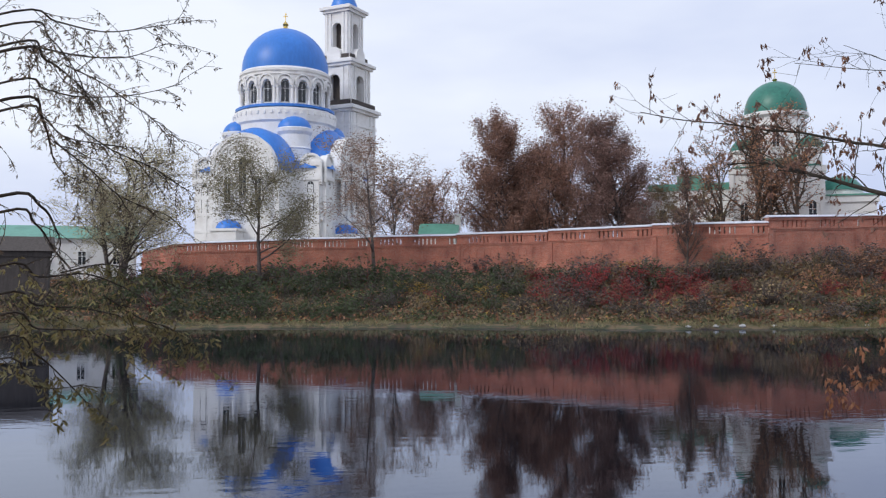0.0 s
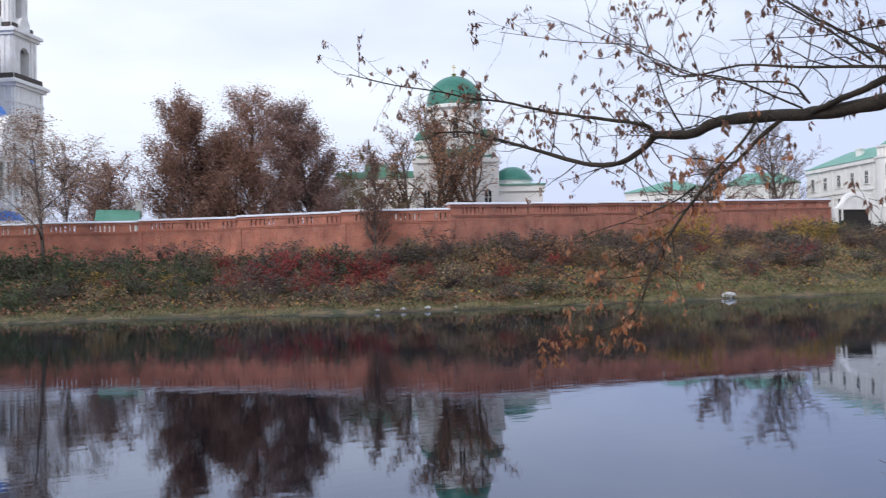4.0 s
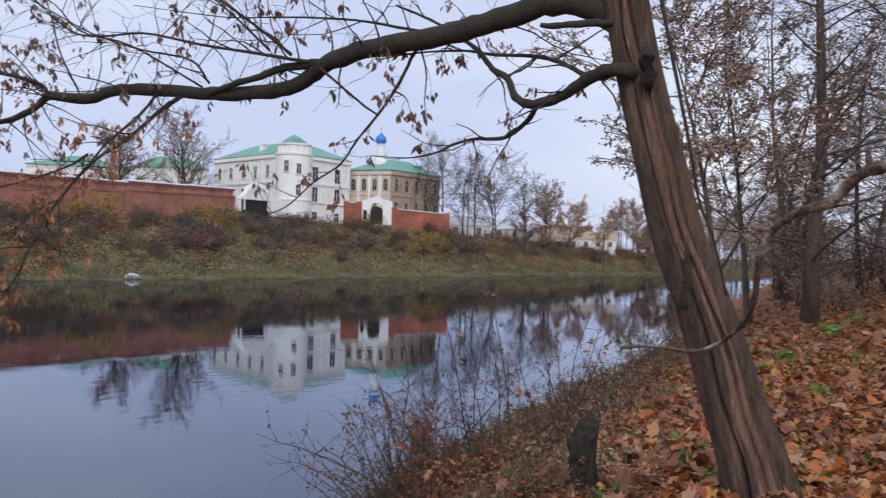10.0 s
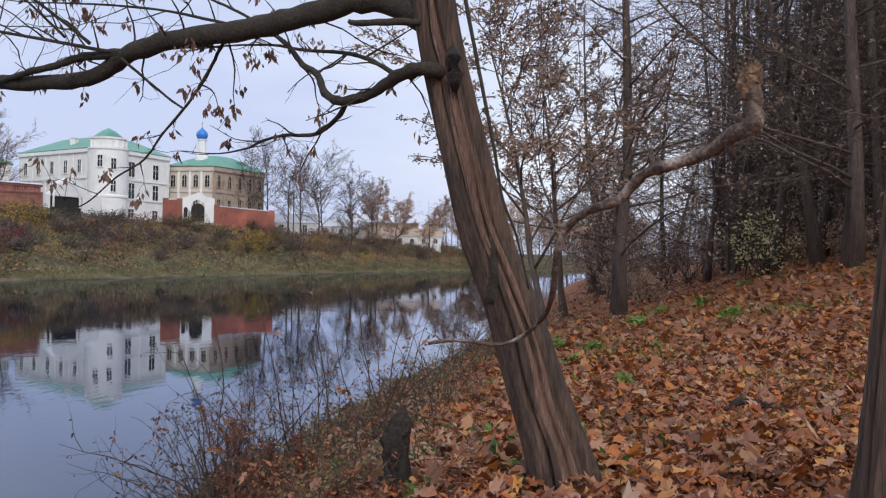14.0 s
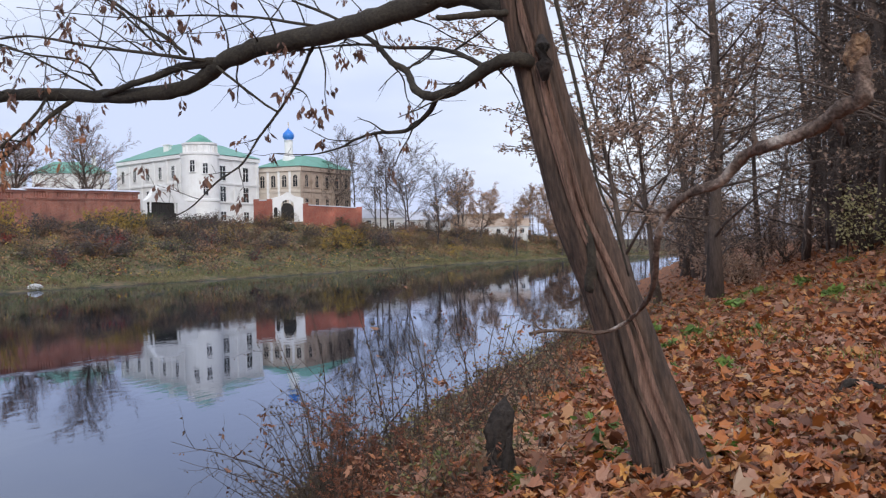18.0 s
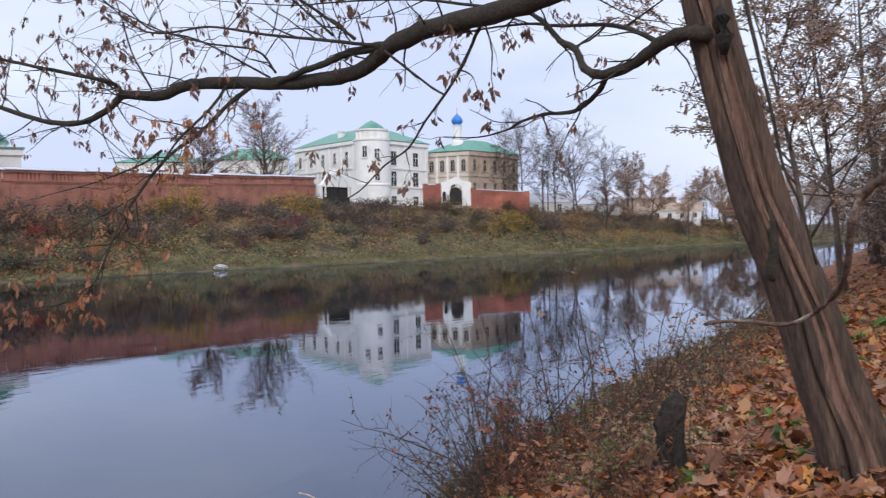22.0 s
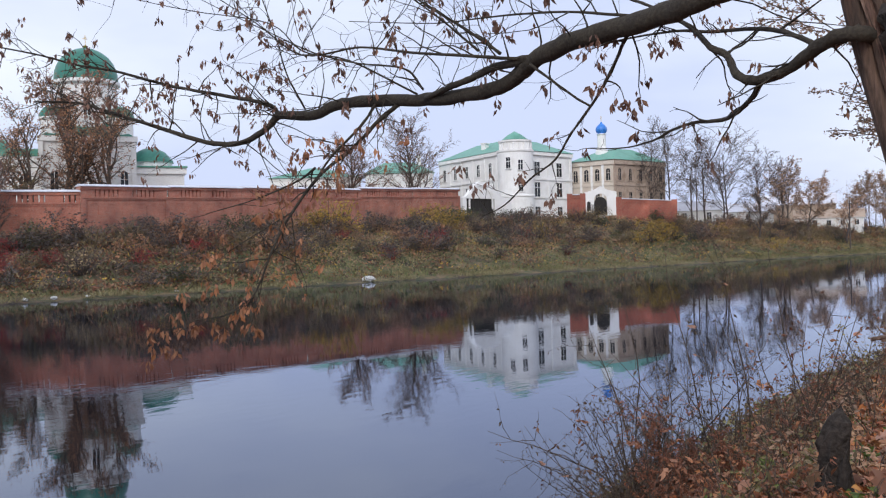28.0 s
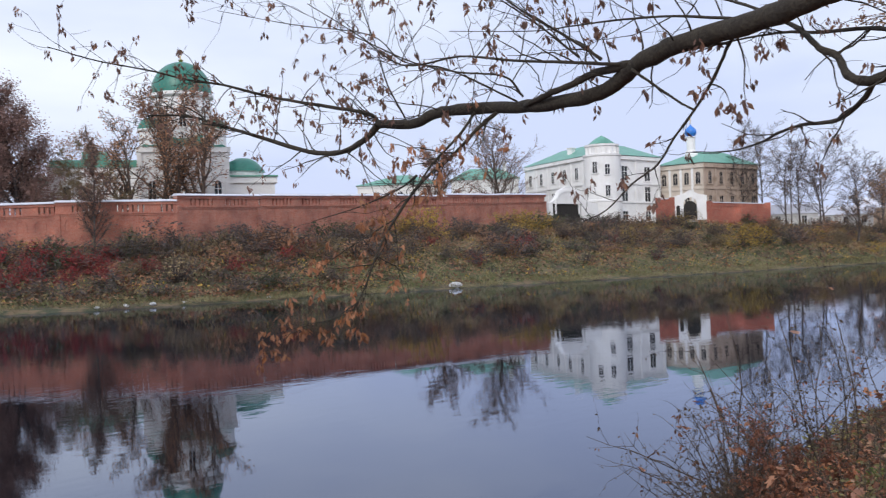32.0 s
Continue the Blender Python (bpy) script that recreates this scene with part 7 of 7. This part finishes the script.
# ---- litter at the water's edge ----
def rubbish(x, y, s, seed, label):
    rng = np.random.default_rng(seed)
    bm = bmesh.new()
    bmesh.ops.create_icosphere(bm, subdivisions=3, radius=s)
    for v in bm.verts:
        v.co = Vector((v.co.x * 1.5, v.co.y, v.co.z * 0.6)) * (1 + 0.4 * noise.noise(v.co * 2.5 / s + Vector((seed, 0, 0))) + 0.22 * noise.noise(v.co * 7 / s))
    ob = part("rubbish_bag", bm, BAG)
    ob.matrix_world = pose(x, y, max(lz(x, y), 0) + s * 0.3, 0, 0, 40 * seed)
    return tagged(ob, label, "rubbish", "litter by the water")


BAG = surface("white_plastic", [(0.36, 0.36, 0.36), (0.62, 0.62, 0.63)], 3, 0.45, 0.4, 9, grain=0.1)
for i, (az, s) in enumerate(((44.6, 0.5), (26.5, 0.22), (25.0, 0.2), (23.4, 0.16), (28.3, 0.14), (33.2, 0.14), (39.2, 0.12))):
    a = radians(az)
    r = 60.0
    while lz(r * math.sin(a), r * math.cos(a)) < 0.12:
        r += 0.2
    rubbish(r * math.sin(a), r * math.cos(a), s, i, "crumpled white plastic bag washed up on the bank")

# ---- fallen leaves on the near bank ----
def maple_leaf(rng, n, P, size):
    ang = np.array([-90, -45, -5, 20, 52, 68, 92, 114, 130, 160, 186, 228]) * math.pi / 180
    rad = np.array([0.30, 0.55, 0.78, 0.52, 0.95, 0.62, 1.0, 0.6, 0.92, 0.55, 0.75, 0.52])
    m = len(ang)
    L = size * rng.uniform(0.55, 1.3, n)
    yaw, tx, ty = rng.uniform(0, 6.28, n), rng.normal(0, 0.42, n), rng.normal(0, 0.42, n)
    curl = rng.normal(0, 0.5, n)
    lx = rad * np.cos(ang)
    ly = rad * np.sin(ang)
    fold = rng.uniform(0.45, 1.0, (n, 1))
    X = (fold * lx[None] * np.cos(yaw)[:, None] - ly[None] * np.sin(yaw)[:, None]) * L[:, None]
    Y = (fold * lx[None] * np.sin(yaw)[:, None] + ly[None] * np.cos(yaw)[:, None]) * L[:, None]
    Zc = X * tx[:, None] + Y * ty[:, None] + (curl * L)[:, None] * (lx ** 2)[None] + rng.normal(0, 0.10, (n, m)) * L[:, None]
    V = np.stack([P[:, :1] + X, P[:, 1:2] + Y, P[:, 2:3] + Zc], -1).reshape(-1, 3)
    i = np.arange(n)[:, None] * m + np.arange(m)[None]
    return V, i.tolist()


lrng = np.random.default_rng(5)
for nm, n, r0, r1, size, mat, lb in (("fallen_leaves", 46000, 3.2, 15.0, 0.064, LITTER, "orange and brown fallen maple leaves covering the bank"), ("fallen_leaves", 26000, 12.0, 60.0, 0.10, LITTER, "orange and brown fallen leaves farther along the bank"), ("fallen_leaves", 11000, 4.5, 12.0, 0.08, LITTER, "curled orange leaves heaped on the slope to the water")):
    r = r0 * (r1 / r0) ** lrng.uniform(0, 1, n)
    a = np.radians(lrng.uniform(50, 103, n))
    x, y = r * np.sin(a), r * np.cos(a)
    yn = np.interp(x, NX, NY)
    keep = y < yn - 0.25
    x, y = x[keep], y[keep]
    P = np.stack([x, y, land(x, y) + 0.015 + lrng.uniform(0, 0.16 if r1 < 13 else 0.05, len(x))], 1)
    ob = part(nm, maple_leaf(lrng, len(x), P, size), mat)
    tagged(ob, lb, "leaves", kind="stuff")


lrng = np.random.default_rng(78)
r, a = 15.0 * np.sqrt(lrng.uniform(0, 1, 15000)), np.radians(lrng.uniform(103, 410, 15000))
r = np.concatenate([r, 3.3 * np.sqrt(lrng.uniform(0, 1, 900))])
a = np.concatenate([a, np.radians(lrng.uniform(50, 103, 900))])
x, y = r * np.sin(a), r * np.cos(a)
keep = y < np.interp(x, NX, NY) - 0.3
x, y = x[keep], y[keep]
P = np.stack([x, y, land(x, y) + 0.015 + lrng.uniform(0, 0.04, len(x))], 1)
tagged(part("fallen_leaves", maple_leaf(lrng, len(x), P, 0.075), LITTER), "orange and brown fallen leaves around the lookout on the bank", "leaves", kind="stuff")
lrng = np.random.default_rng(77)
x = lrng.uniform(5.8, 10.5, 900)
y = np.interp(x, NX, NY) - 0.4 - np.abs(lrng.normal(0, 1.6, 900))
P = np.stack([x, y, land(x, y) + lrng.uniform(0.06, 0.30, 900)], 1)
tagged(part("fallen_leaves", maple_leaf(lrng, 900, P, 0.078), LITTER), "large orange maple leaves caught on the waterside weeds", "leaves", kind="stuff")


# ---- low dead weeds on the slope to the water ----
for nm, n, mat, sz, lb, sd in (("bank_weeds", 3500, LEAF_OLIVE, 0.09, "dull olive weeds on the near slope", 31), ("bank_weeds", 4500, LEAF_DEAD, 0.08, "russet dead weeds on the near slope", 32), ("bank_weeds", 4000, GRASS, 0.22, "dry grass on the near slope", 33), ("bank_weeds", 1300, FRESH, 0.07, "small green weeds on the near slope", 34), ("bank_weeds", 6000, LEAF_DARK, 0.10, "dark rotting weeds at the water's edge", 35), ("bank_weeds", 3500, LEAF_NARROW, 0.10, "olive weeds at the water's edge", 36)):
    rng = np.random.default_rng(sd)
    x = 6.0 * (40 / 6.0) ** rng.uniform(0, 1, n)
    y = np.interp(x, NX, NY) + (0.15 if sd > 34 else -0.1) - np.abs(rng.normal(0, 0.45 if sd > 34 else 1.7, n)) * (1 if sd != 34 else 1.5)
    keep = np.sin(x * 2.1 + sd) * np.sin(y * 2.7 + sd) + rng.normal(0, 0.5, n) > -0.3
    x, y = x[keep], y[keep]
    P = np.stack([x, y, land(x, y) + rng.uniform(0, 0.22 if sd != 33 else 0.03, len(x)) * (1 + 0.5 * np.sin(x * 1.3))], 1)
    tagged(part(nm, leaf_cards(rng, P, sz, -0.5 if sd != 33 else -1.5, 0.4 if sd != 33 else 0.06), mat), lb, "plants", kind="stuff")

rng = np.random.default_rng(45)
x, y = rng.uniform(8, 24, 16000), rng.uniform(-4.5, 4.5, 16000)
keep = (np.sin(x * 0.9 + 1) * np.sin(y * 1.3) + 0.5 * np.sin(x * 2.3 + y) + rng.normal(0, 0.3, 16000) > 0.55) & (y < np.interp(x, NX, NY) - 0.6)
x, y = x[keep], y[keep]
P = np.stack([x, y, land(x, y) + 0.02], 1)
tagged(part("litter_grass", leaf_cards(rng, P, 0.15, -1.5, 0.06), FRESH), "thin green grass coming up through the leaves", "grass", kind="stuff")

# ---- brush, weeds and stems on the near bank ----
NEARB = "twiggy brush on the near bank"


def brush(x, y, h, seed, stems, leaves, mat, label, spread=0.45, ls=0.045, lean=(0, 0), tw=5):
    rng = np.random.default_rng(seed)
    s = thing("brush", pose(x, y, max(lz(x, y), -0.3) - 0.05), label, "shrub", NEARB)
    V, F, P = [], [], []
    for k in range(stems):
        d = Vector((min(0.9, max(-0.55, rng.normal(0, spread))) + lean[0], min(0.55, max(-0.9, rng.normal(0, spread))) + lean[1], 1)).normalized()
        ps = [Vector((rng.normal(0, 0.12), rng.normal(0, 0.12), 0))]
        L = h * rng.uniform(0.5, 1.15)
        for _ in range(8):
            d = (d + Vector(rng.normal(0, 0.1, 3)) + Vector((lean[0], lean[1], -0.3 * (abs(lean[0]) + abs(lean[1])))) * 0.08).normalized()
            ps.append(ps[-1] + d * L / 8)
        tube_into(V, F, ps, [0.0095 * (1 - 0.1 * i) * (h / 1.5) ** 0.5 for i in range(9)], 5)
        for t in range(tw):
            j = int(rng.integers(2, 8))
            e = (d * 0.6 + Vector(rng.normal(0, 0.6, 3))).normalized()
            w = [ps[j]]
            for _ in range(4):
                e = (e + Vector(rng.normal(0, 0.22, 3))).normalized()
                w.append(w[-1] + e * L * rng.uniform(0.05, 0.1))
            tube_into(V, F, w, [0.0040, 0.0034, 0.0027, 0.002, 0.001], 3)
            for _ in range(leaves):
                i = int(rng.integers(1, 4))
                P.append(np.array(w[i].lerp(w[i + 1], rng.uniform())) + rng.normal(0, 0.008, 3))
    part("stem_work", (V, F), TWIG, s, smooth=True)
    if P:
        part("leafage", leaf_cards(rng, np.array(P), ls, 0.9, 0.45), mat, s, "small shrivelled leaves")
        Q = np.array(P)[rng.integers(0, len(P), 4)]
        part("caught_leaf_spray", maple_leaf(rng, 4, Q, 0.07), LITTER, s, "orange maple leaves caught in the twigs")
    return s


WATERSIDE = [(9.4, 5.3, 1.9, 12, 4, 0.5), (9.0, 5.0, 1.6, 10, 4, 0.5), (10.2, 4.9, 1.9, 12, 4, 0.5), (10.9, 4.3, 1.7, 12, 4, 0.5), (11.8, 4.6, 1.8, 12, 3, 0.4), (12.8, 4.6, 1.6, 12, 3, 0.4), (13.8, 5.0, 1.6, 12, 3, 0.4), (15.2, 5.2, 1.6, 12, 3, 0.4), (17, 5.6, 1.7, 12, 3, 0.4), (19, 6.0, 1.6, 12, 3, 0.4), (8.4, 4.5, 1.1, 12, 4, 0.5), (7.8, 4.0, 1.0, 12, 4, 0.5), (9.6, 3.6, 1.1, 14, 3, 0.45)]
SLOPE = [(8.6, 3.0, 0.8, 12, 3, 0.45), (11.2, 3.2, 1.2, 14, 3, 0.45), (13, 3.3, 1.3, 14, 3, 0.4), (15, 3.6, 1.3, 14, 3, 0.4), (17.5, 4.0, 1.4, 14, 3, 0.4), (21, 5.6, 1.7, 14, 3, 0.4), (24, 6.4, 1.8, 14, 3, 0.4), (28, 7.4, 2.0, 14, 3, 0.4), (33, 8.4, 2.0, 14, 3, 0.4), (40, 9.3, 2.2, 14, 3, 0.4), (48, 10.5, 2.4, 14, 3, 0.4), (20, 3.0, 1.2, 12, 3, 0.4), (7.3, 3.2, 0.6, 10, 4, 0.5)]
for i, (x, y, h, st, lf, sp) in enumerate(WATERSIDE + SLOPE):
    h *= 0.9 if x < 11.5 else 0.5 if x < 23 else 0.7
    brush(x, y, h, 500 + i, max(7, st - 3), lf + 2, (LEAF_DARK, LEAF_DEAD, LEAF_DARK, LEAF_RUST, LEAF_DUSK)[i % 5], "tangled brush with thin twigs and shrivelled leaves at the water", sp, (0.04, 0.06, 0.045, 0.055, 0.045)[i % 5])
brush(9.7, 5.3, 2.9, 543, 9, 4, LEAF_DARK, "tall tangled bush with dark twigs at the water", 0.35, 0.05, (0, 0.1), 8)
brush(10.4, 4.6, 2.8, 544, 9, 4, LEAF_DARK, "tall tangled bush with dark twigs at the water", 0.35, 0.05, (0, 0.1), 8)
for i, (x, y, h) in enumerate(((8.9, 5.0, 1.5), (9.3, 5.4, 1.3), (9.9, 5.2, 1.4), (10.6, 5.0, 1.3), (8.4, 4.7, 1.2), (9.6, 4.6, 1.5))):
    brush(x, y, h, 570 + i, 12, 5, (LEAF_DARK, LEAF_DUSK)[i % 2], "fine dark tangle hung with seed heads at the water", 0.5, 0.028, (-0.1, 0.15), 9)
brush(11.2, 4.0, 2.6, 545, 9, 4, LEAF_RUST, "tall tangled bush with russet leaves at the water", 0.4, 0.05, (0, 0), 8)
for i, (x, y, h) in enumerate(((8.6, 4.4, 1.25), (8.75, 4.45, 1.1), (8.47, 4.45, 1.05), (8.7, 4.2, 0.8), (9.3, 4.0, 0.7), (7.9, 3.7, 0.6))):
    brush(x, y, h, 560 + i, 9, 26, LEAF_RUST, "rust-brown dead dock plant with seed heads", 0.10, 0.03, (0, 0), 7)
for i, (x, y, k) in enumerate(((8.1, 1.8, 1.0), (6.55, 0.72, 1.0), (6.75, 0.55, 0.8), (6.1, 1.6, 0.7), (6.8, 2.1, 0.9), (17.6, -0.3, 1.2), (20.7, 0.2, 1.3), (11.5, 1.6, 0.9), (9.3, 2.5, 0.9), (13.5, 1.9, 1.0), (9.4, 4.4, 1.0), (12.1, 4.0, 1.1), (7.4, 2.9, 0.8), (16, 2.6, 1.2), (22, 1.2, 1.3), (25, -0.8, 1.3), (10.3, 0.4, 0.7), (14.6, 0.8, 0.9), (8.0, 0.3, 0.6), (7.1, -0.2, 0.6), (6.35, 0.95, 1.2), (6.6, 1.25, 1.1), (6.2, 1.85, 1.0), (6.9, 1.5, 1.1), (7.6, 2.2, 1.2), (8.4, 2.9, 1.2), (7.0, 2.7, 1.0), (8.9, 3.5, 1.3), (10.1, 3.3, 1.3), (12.6, 2.8, 1.3), (11.2, 0.9, 1.1), (14.9, 1.7, 1.3), (18.4, 1.5, 1.5), (7.7, 1.4, 1.0))):
    rng = np.random.default_rng(600 + i)
    w = thing("weed", pose(x, y, lz(x, y)), "low green weed among fallen leaves", "plant", "green weeds")
    V, F, P = [], [], []
    for s in range(9):
        d = Vector((rng.normal(0, 0.7), rng.normal(0, 0.7), 0.8)).normalized()
        q = [Vector((0, 0, 0)), d * 0.09 * k, d * 0.17 * k + Vector((0, 0, -0.01))]
        tube_into(V, F, q, [0.003, 0.0025, 0.0015], 3)
        P += [np.array(q[1].lerp(q[2], rng.uniform())) for _ in range(4)]
    part("stem_work", (V, F), TWIG, w)
    part("leafage", leaf_cards(rng, np.array(P), 0.11 * k, -0.1, 0.6), FRESH, w, "fresh green leaves")
for i, (x, y, z) in enumerate(((8.9, 4.3, 0.7), (9.8, 4.3, 0.8), (8.2, 3.5, 0.55), (10.8, 3.8, 0.8), (12.0, 3.7, 0.8), (13.4, 4.1, 0.9), (7.5, 2.6, 0.5), (9.0, 3.2, 0.6), (14.5, 4.4, 0.9), (10.0, 2.9, 0.6), (7.9, 3.1, 0.5), (16.2, 4.6, 1.0), (11.4, 2.6, 0.6), (18.5, 5.0, 1.0), (6.7, 1.9, 0.4), (6.2, 2.3, 0.4), (6.75, 2.5, 0.45), (7.1, 2.15, 0.4), (6.7, 2.25, 0.35), (7.2, 2.6, 0.5))):
    shrub(x, y, z, 730 + i, (LEAF_DEAD, LEAF_NARROW, LEAF_ORANGE, LEAF_OLIVE, LEAF_TAN)[i % 5], 260, "low leafy undergrowth on the near slope", 14, 0.055, group="leafy undergrowth by the water", bark=TWIG, flat=0.6)
shrub(27.5, -1.3, 1.9, 630, LEAF_PALE, 700, "pale yellow-green bush at the edge of the wood", 18, 0.11, bark=TWIG)
UNDER = [(24, -5.5), (29, -5.8), (33, -4.5), (37, -4.5), (45, -1), (50, -3), (56, 0.5), (64, 2), (70, 4), (52, 6), (66, 8), (75, 9), (19, -4.2), (21, -4.5), (23.5, -3.8), (25, -4.4), (27.5, -3.4), (29, -4.2), (31, -3.0), (33, -2.6), (35.5, -2.4), (38, -2.5), (40, 1.0), (43, 2.2), (46, 3.5), (28, 2.0), (31, 2.8), (34, 3.4), (38, 4.5), (18, -6), (22, -7), (26, -7), (30, -7.5), (35, -6), (42, -3), (48, 0.5), (54, 3), (60, 5)]
for i, (x, y) in enumerate(UNDER):
    brush(x, y, 2.2 + 0.03 * x if x > 36 else 0.7 + 0.02 * x, 650 + i, 18, 10, LEAF_FOREST, "brown thicket under the forest trees", 0.5, 0.10, (0, 0), 7)


def stump():
    s = thing("charred_stump", pose(6.42, 2.10, lz(6.42, 2.10) - 0.12, 3, -4, 0), "dark rotten stump with a worn hooded top among leaves", "stump")
    rng = np.random.default_rng(88)
    V, F = [], []
    ps = [Vector((0.02 * math.sin(9 * z), -0.05 * z * z + 0.015 * math.sin(14 * z), z)) for z in (0, 0.08, 0.17, 0.27, 0.37, 0.47, 0.56, 0.64, 0.71, 0.765, 0.80)]
    tube_into(V, F, ps, [0.16, 0.11, 0.092, 0.084, 0.080, 0.086, 0.090, 0.082, 0.066, 0.042, 0.016], 18)
    for k, v in enumerate(V):
        v = Vector(v)
        a = math.atan2(v.y, v.x)
        r = 1 + 0.16 * math.sin(3 * a + 2 * v.z) + 0.10 * math.sin(7 * a - 5 * v.z) + 0.35 * noise.noise(v * 9)
        V[k] = Vector((v.x * r, v.y * r, v.z + 0.03 * noise.noise(v * 14)))
    part("post", (V, F), CHAR, s)
    for k, top in enumerate((0.62, 0.44, 0.34, 0.56, 0.40)):
        a = 2 * math.pi * k / 5 + rng.normal(0, 0.3)
        V, F = [], []
        ps = [Vector(((0.12 - 0.03 * f) * math.cos(a) + rng.normal(0, 0.008), (0.12 - 0.03 * f) * math.sin(a) - 0.05 * f * f * top + rng.normal(0, 0.008), top * f - 0.03)) for f in (0, 0.2, 0.4, 0.6, 0.8, 1.0)]
        tube_into(V, F, ps, [r * rng.uniform(0.8, 1.2) for r in (0.055, 0.042, 0.036, 0.033, 0.028, 0.012)], 8)
        part("shard", ([Vector(v) + Vector(rng.normal(0, 0.005, 3)) for v in V], F), CHAR, s)


stump()
for i, (x, y, h) in enumerate(((6.05, 2.2, 0.5), (6.0, 1.9, 0.42), (6.25, 2.45, 0.55), (6.6, 2.5, 0.6), (6.1, 1.7, 0.35))):
    brush(x, y, h, 760 + i, 9, 5, (LEAF_DEAD, LEAF_RUST, LEAF_NARROW)[i % 3], "low dead weeds round the rotten stump", 0.5, 0.04, (0, 0), 6)


def fallen_stick(pts, r, label, mat):
    V, F = [], []
    pts = [(x, y, lz(x, y) + r * 0.8 + dz) for x, y, dz in pts]
    line = smooth_line(pts, 5)
    tube_into(V, F, line, [r * (1 - 0.5 * i / len(line)) * (1 + 0.12 * math.sin(i * 1.7)) for i in range(len(line))], 8)
    ob = part("fallen_stick", (V, F), mat, smooth=True)
    tagged(ob, label, "branch", "fallen sticks")


fallen_stick([(10.05, -0.22, 0.0), (10.2, -0.35, 0.08), (10.15, -0.6, 0.05), (10.0, -0.85, 0.03), (10.1, -1.1, 0.02)], 0.045, "black rotten branch lying on leaves", CHAR)
fallen_stick([(7.0, -0.5, 0.02), (7.2, -0.8, 0.03), (7.3, -1.2, 0.02)], 0.02, "thin brown stick lying on leaves", DEADWOOD)


# ---- power line along the far bank ----
def power_pole(x, y, h):
    p = thing("power_pole", pose(x, y, lz(x, y) - 0.3), "thin grey wooden power pole on the far bank", "pole", "power poles")
    part("shaft", lathe([(0.13, 0), (0.09, h), (0, h + 0.05)], 10), FARBARK, p)
    part("crossarm", boxes((-0.7, 0.7, -0.06, 0.06, h - 0.6, h - 0.45)), FARBARK, p)
    for s in (-0.6, 0.6):
        part("insulator", lathe([(0.05, h - 0.45), (0.07, h - 0.35), (0.04, h - 0.2), (0, h - 0.18)], 8, s, 0), PLASTER, p)
    return Vector((x, y, lz(x, y) - 0.3 + h - 0.3))


tops = [power_pole(*p) for p in ((163, 78, 8.5), (185, 57.5, 9.5), (212, 47.5, 9.0))]
for p, q in zip(tops, tops[1:]):
    for s in (-0.6, 0.6):
        V, F = [], []
        line = [p.lerp(q, i / 12) + Vector((s, 0, -1.2 * math.sin(math.pi * i / 12))) for i in range(13)]
        tube_into(V, F, line, [0.009] * 13, 4)
        tagged(part("power_cable", (V, F), LIMB), "thin dark cable slung between the poles", "cable", "power cables")


def dry_reed():
    t = thing("dry_reed", pose(0, 0, 0), "bleached broken reed standing by the water", "plant")
    for pts, r in (([(5.47, 4.61, 1.38), (5.54, 4.53, 1.34), (5.63, 4.42, 1.19), (5.72, 4.3, 0.85), (5.8, 4.2, 0.3)], 0.006), ([(5.54, 4.53, 1.34), (5.55, 4.52, 1.1), (5.56, 4.5, 0.3)], 0.0035)):
        V, F = [], []
        tube_into(V, F, smooth_line(pts, 4), [r] * (4 * (len(pts) - 1) + 1), 6)
        part("stalk", (V, F), STRAWY, t, smooth=True)


STRAWY = surface("bleached_stalk", [(0.42, 0.36, 0.30), (0.60, 0.54, 0.48)], 8, 0.8, 0.2, 40)
dry_reed()
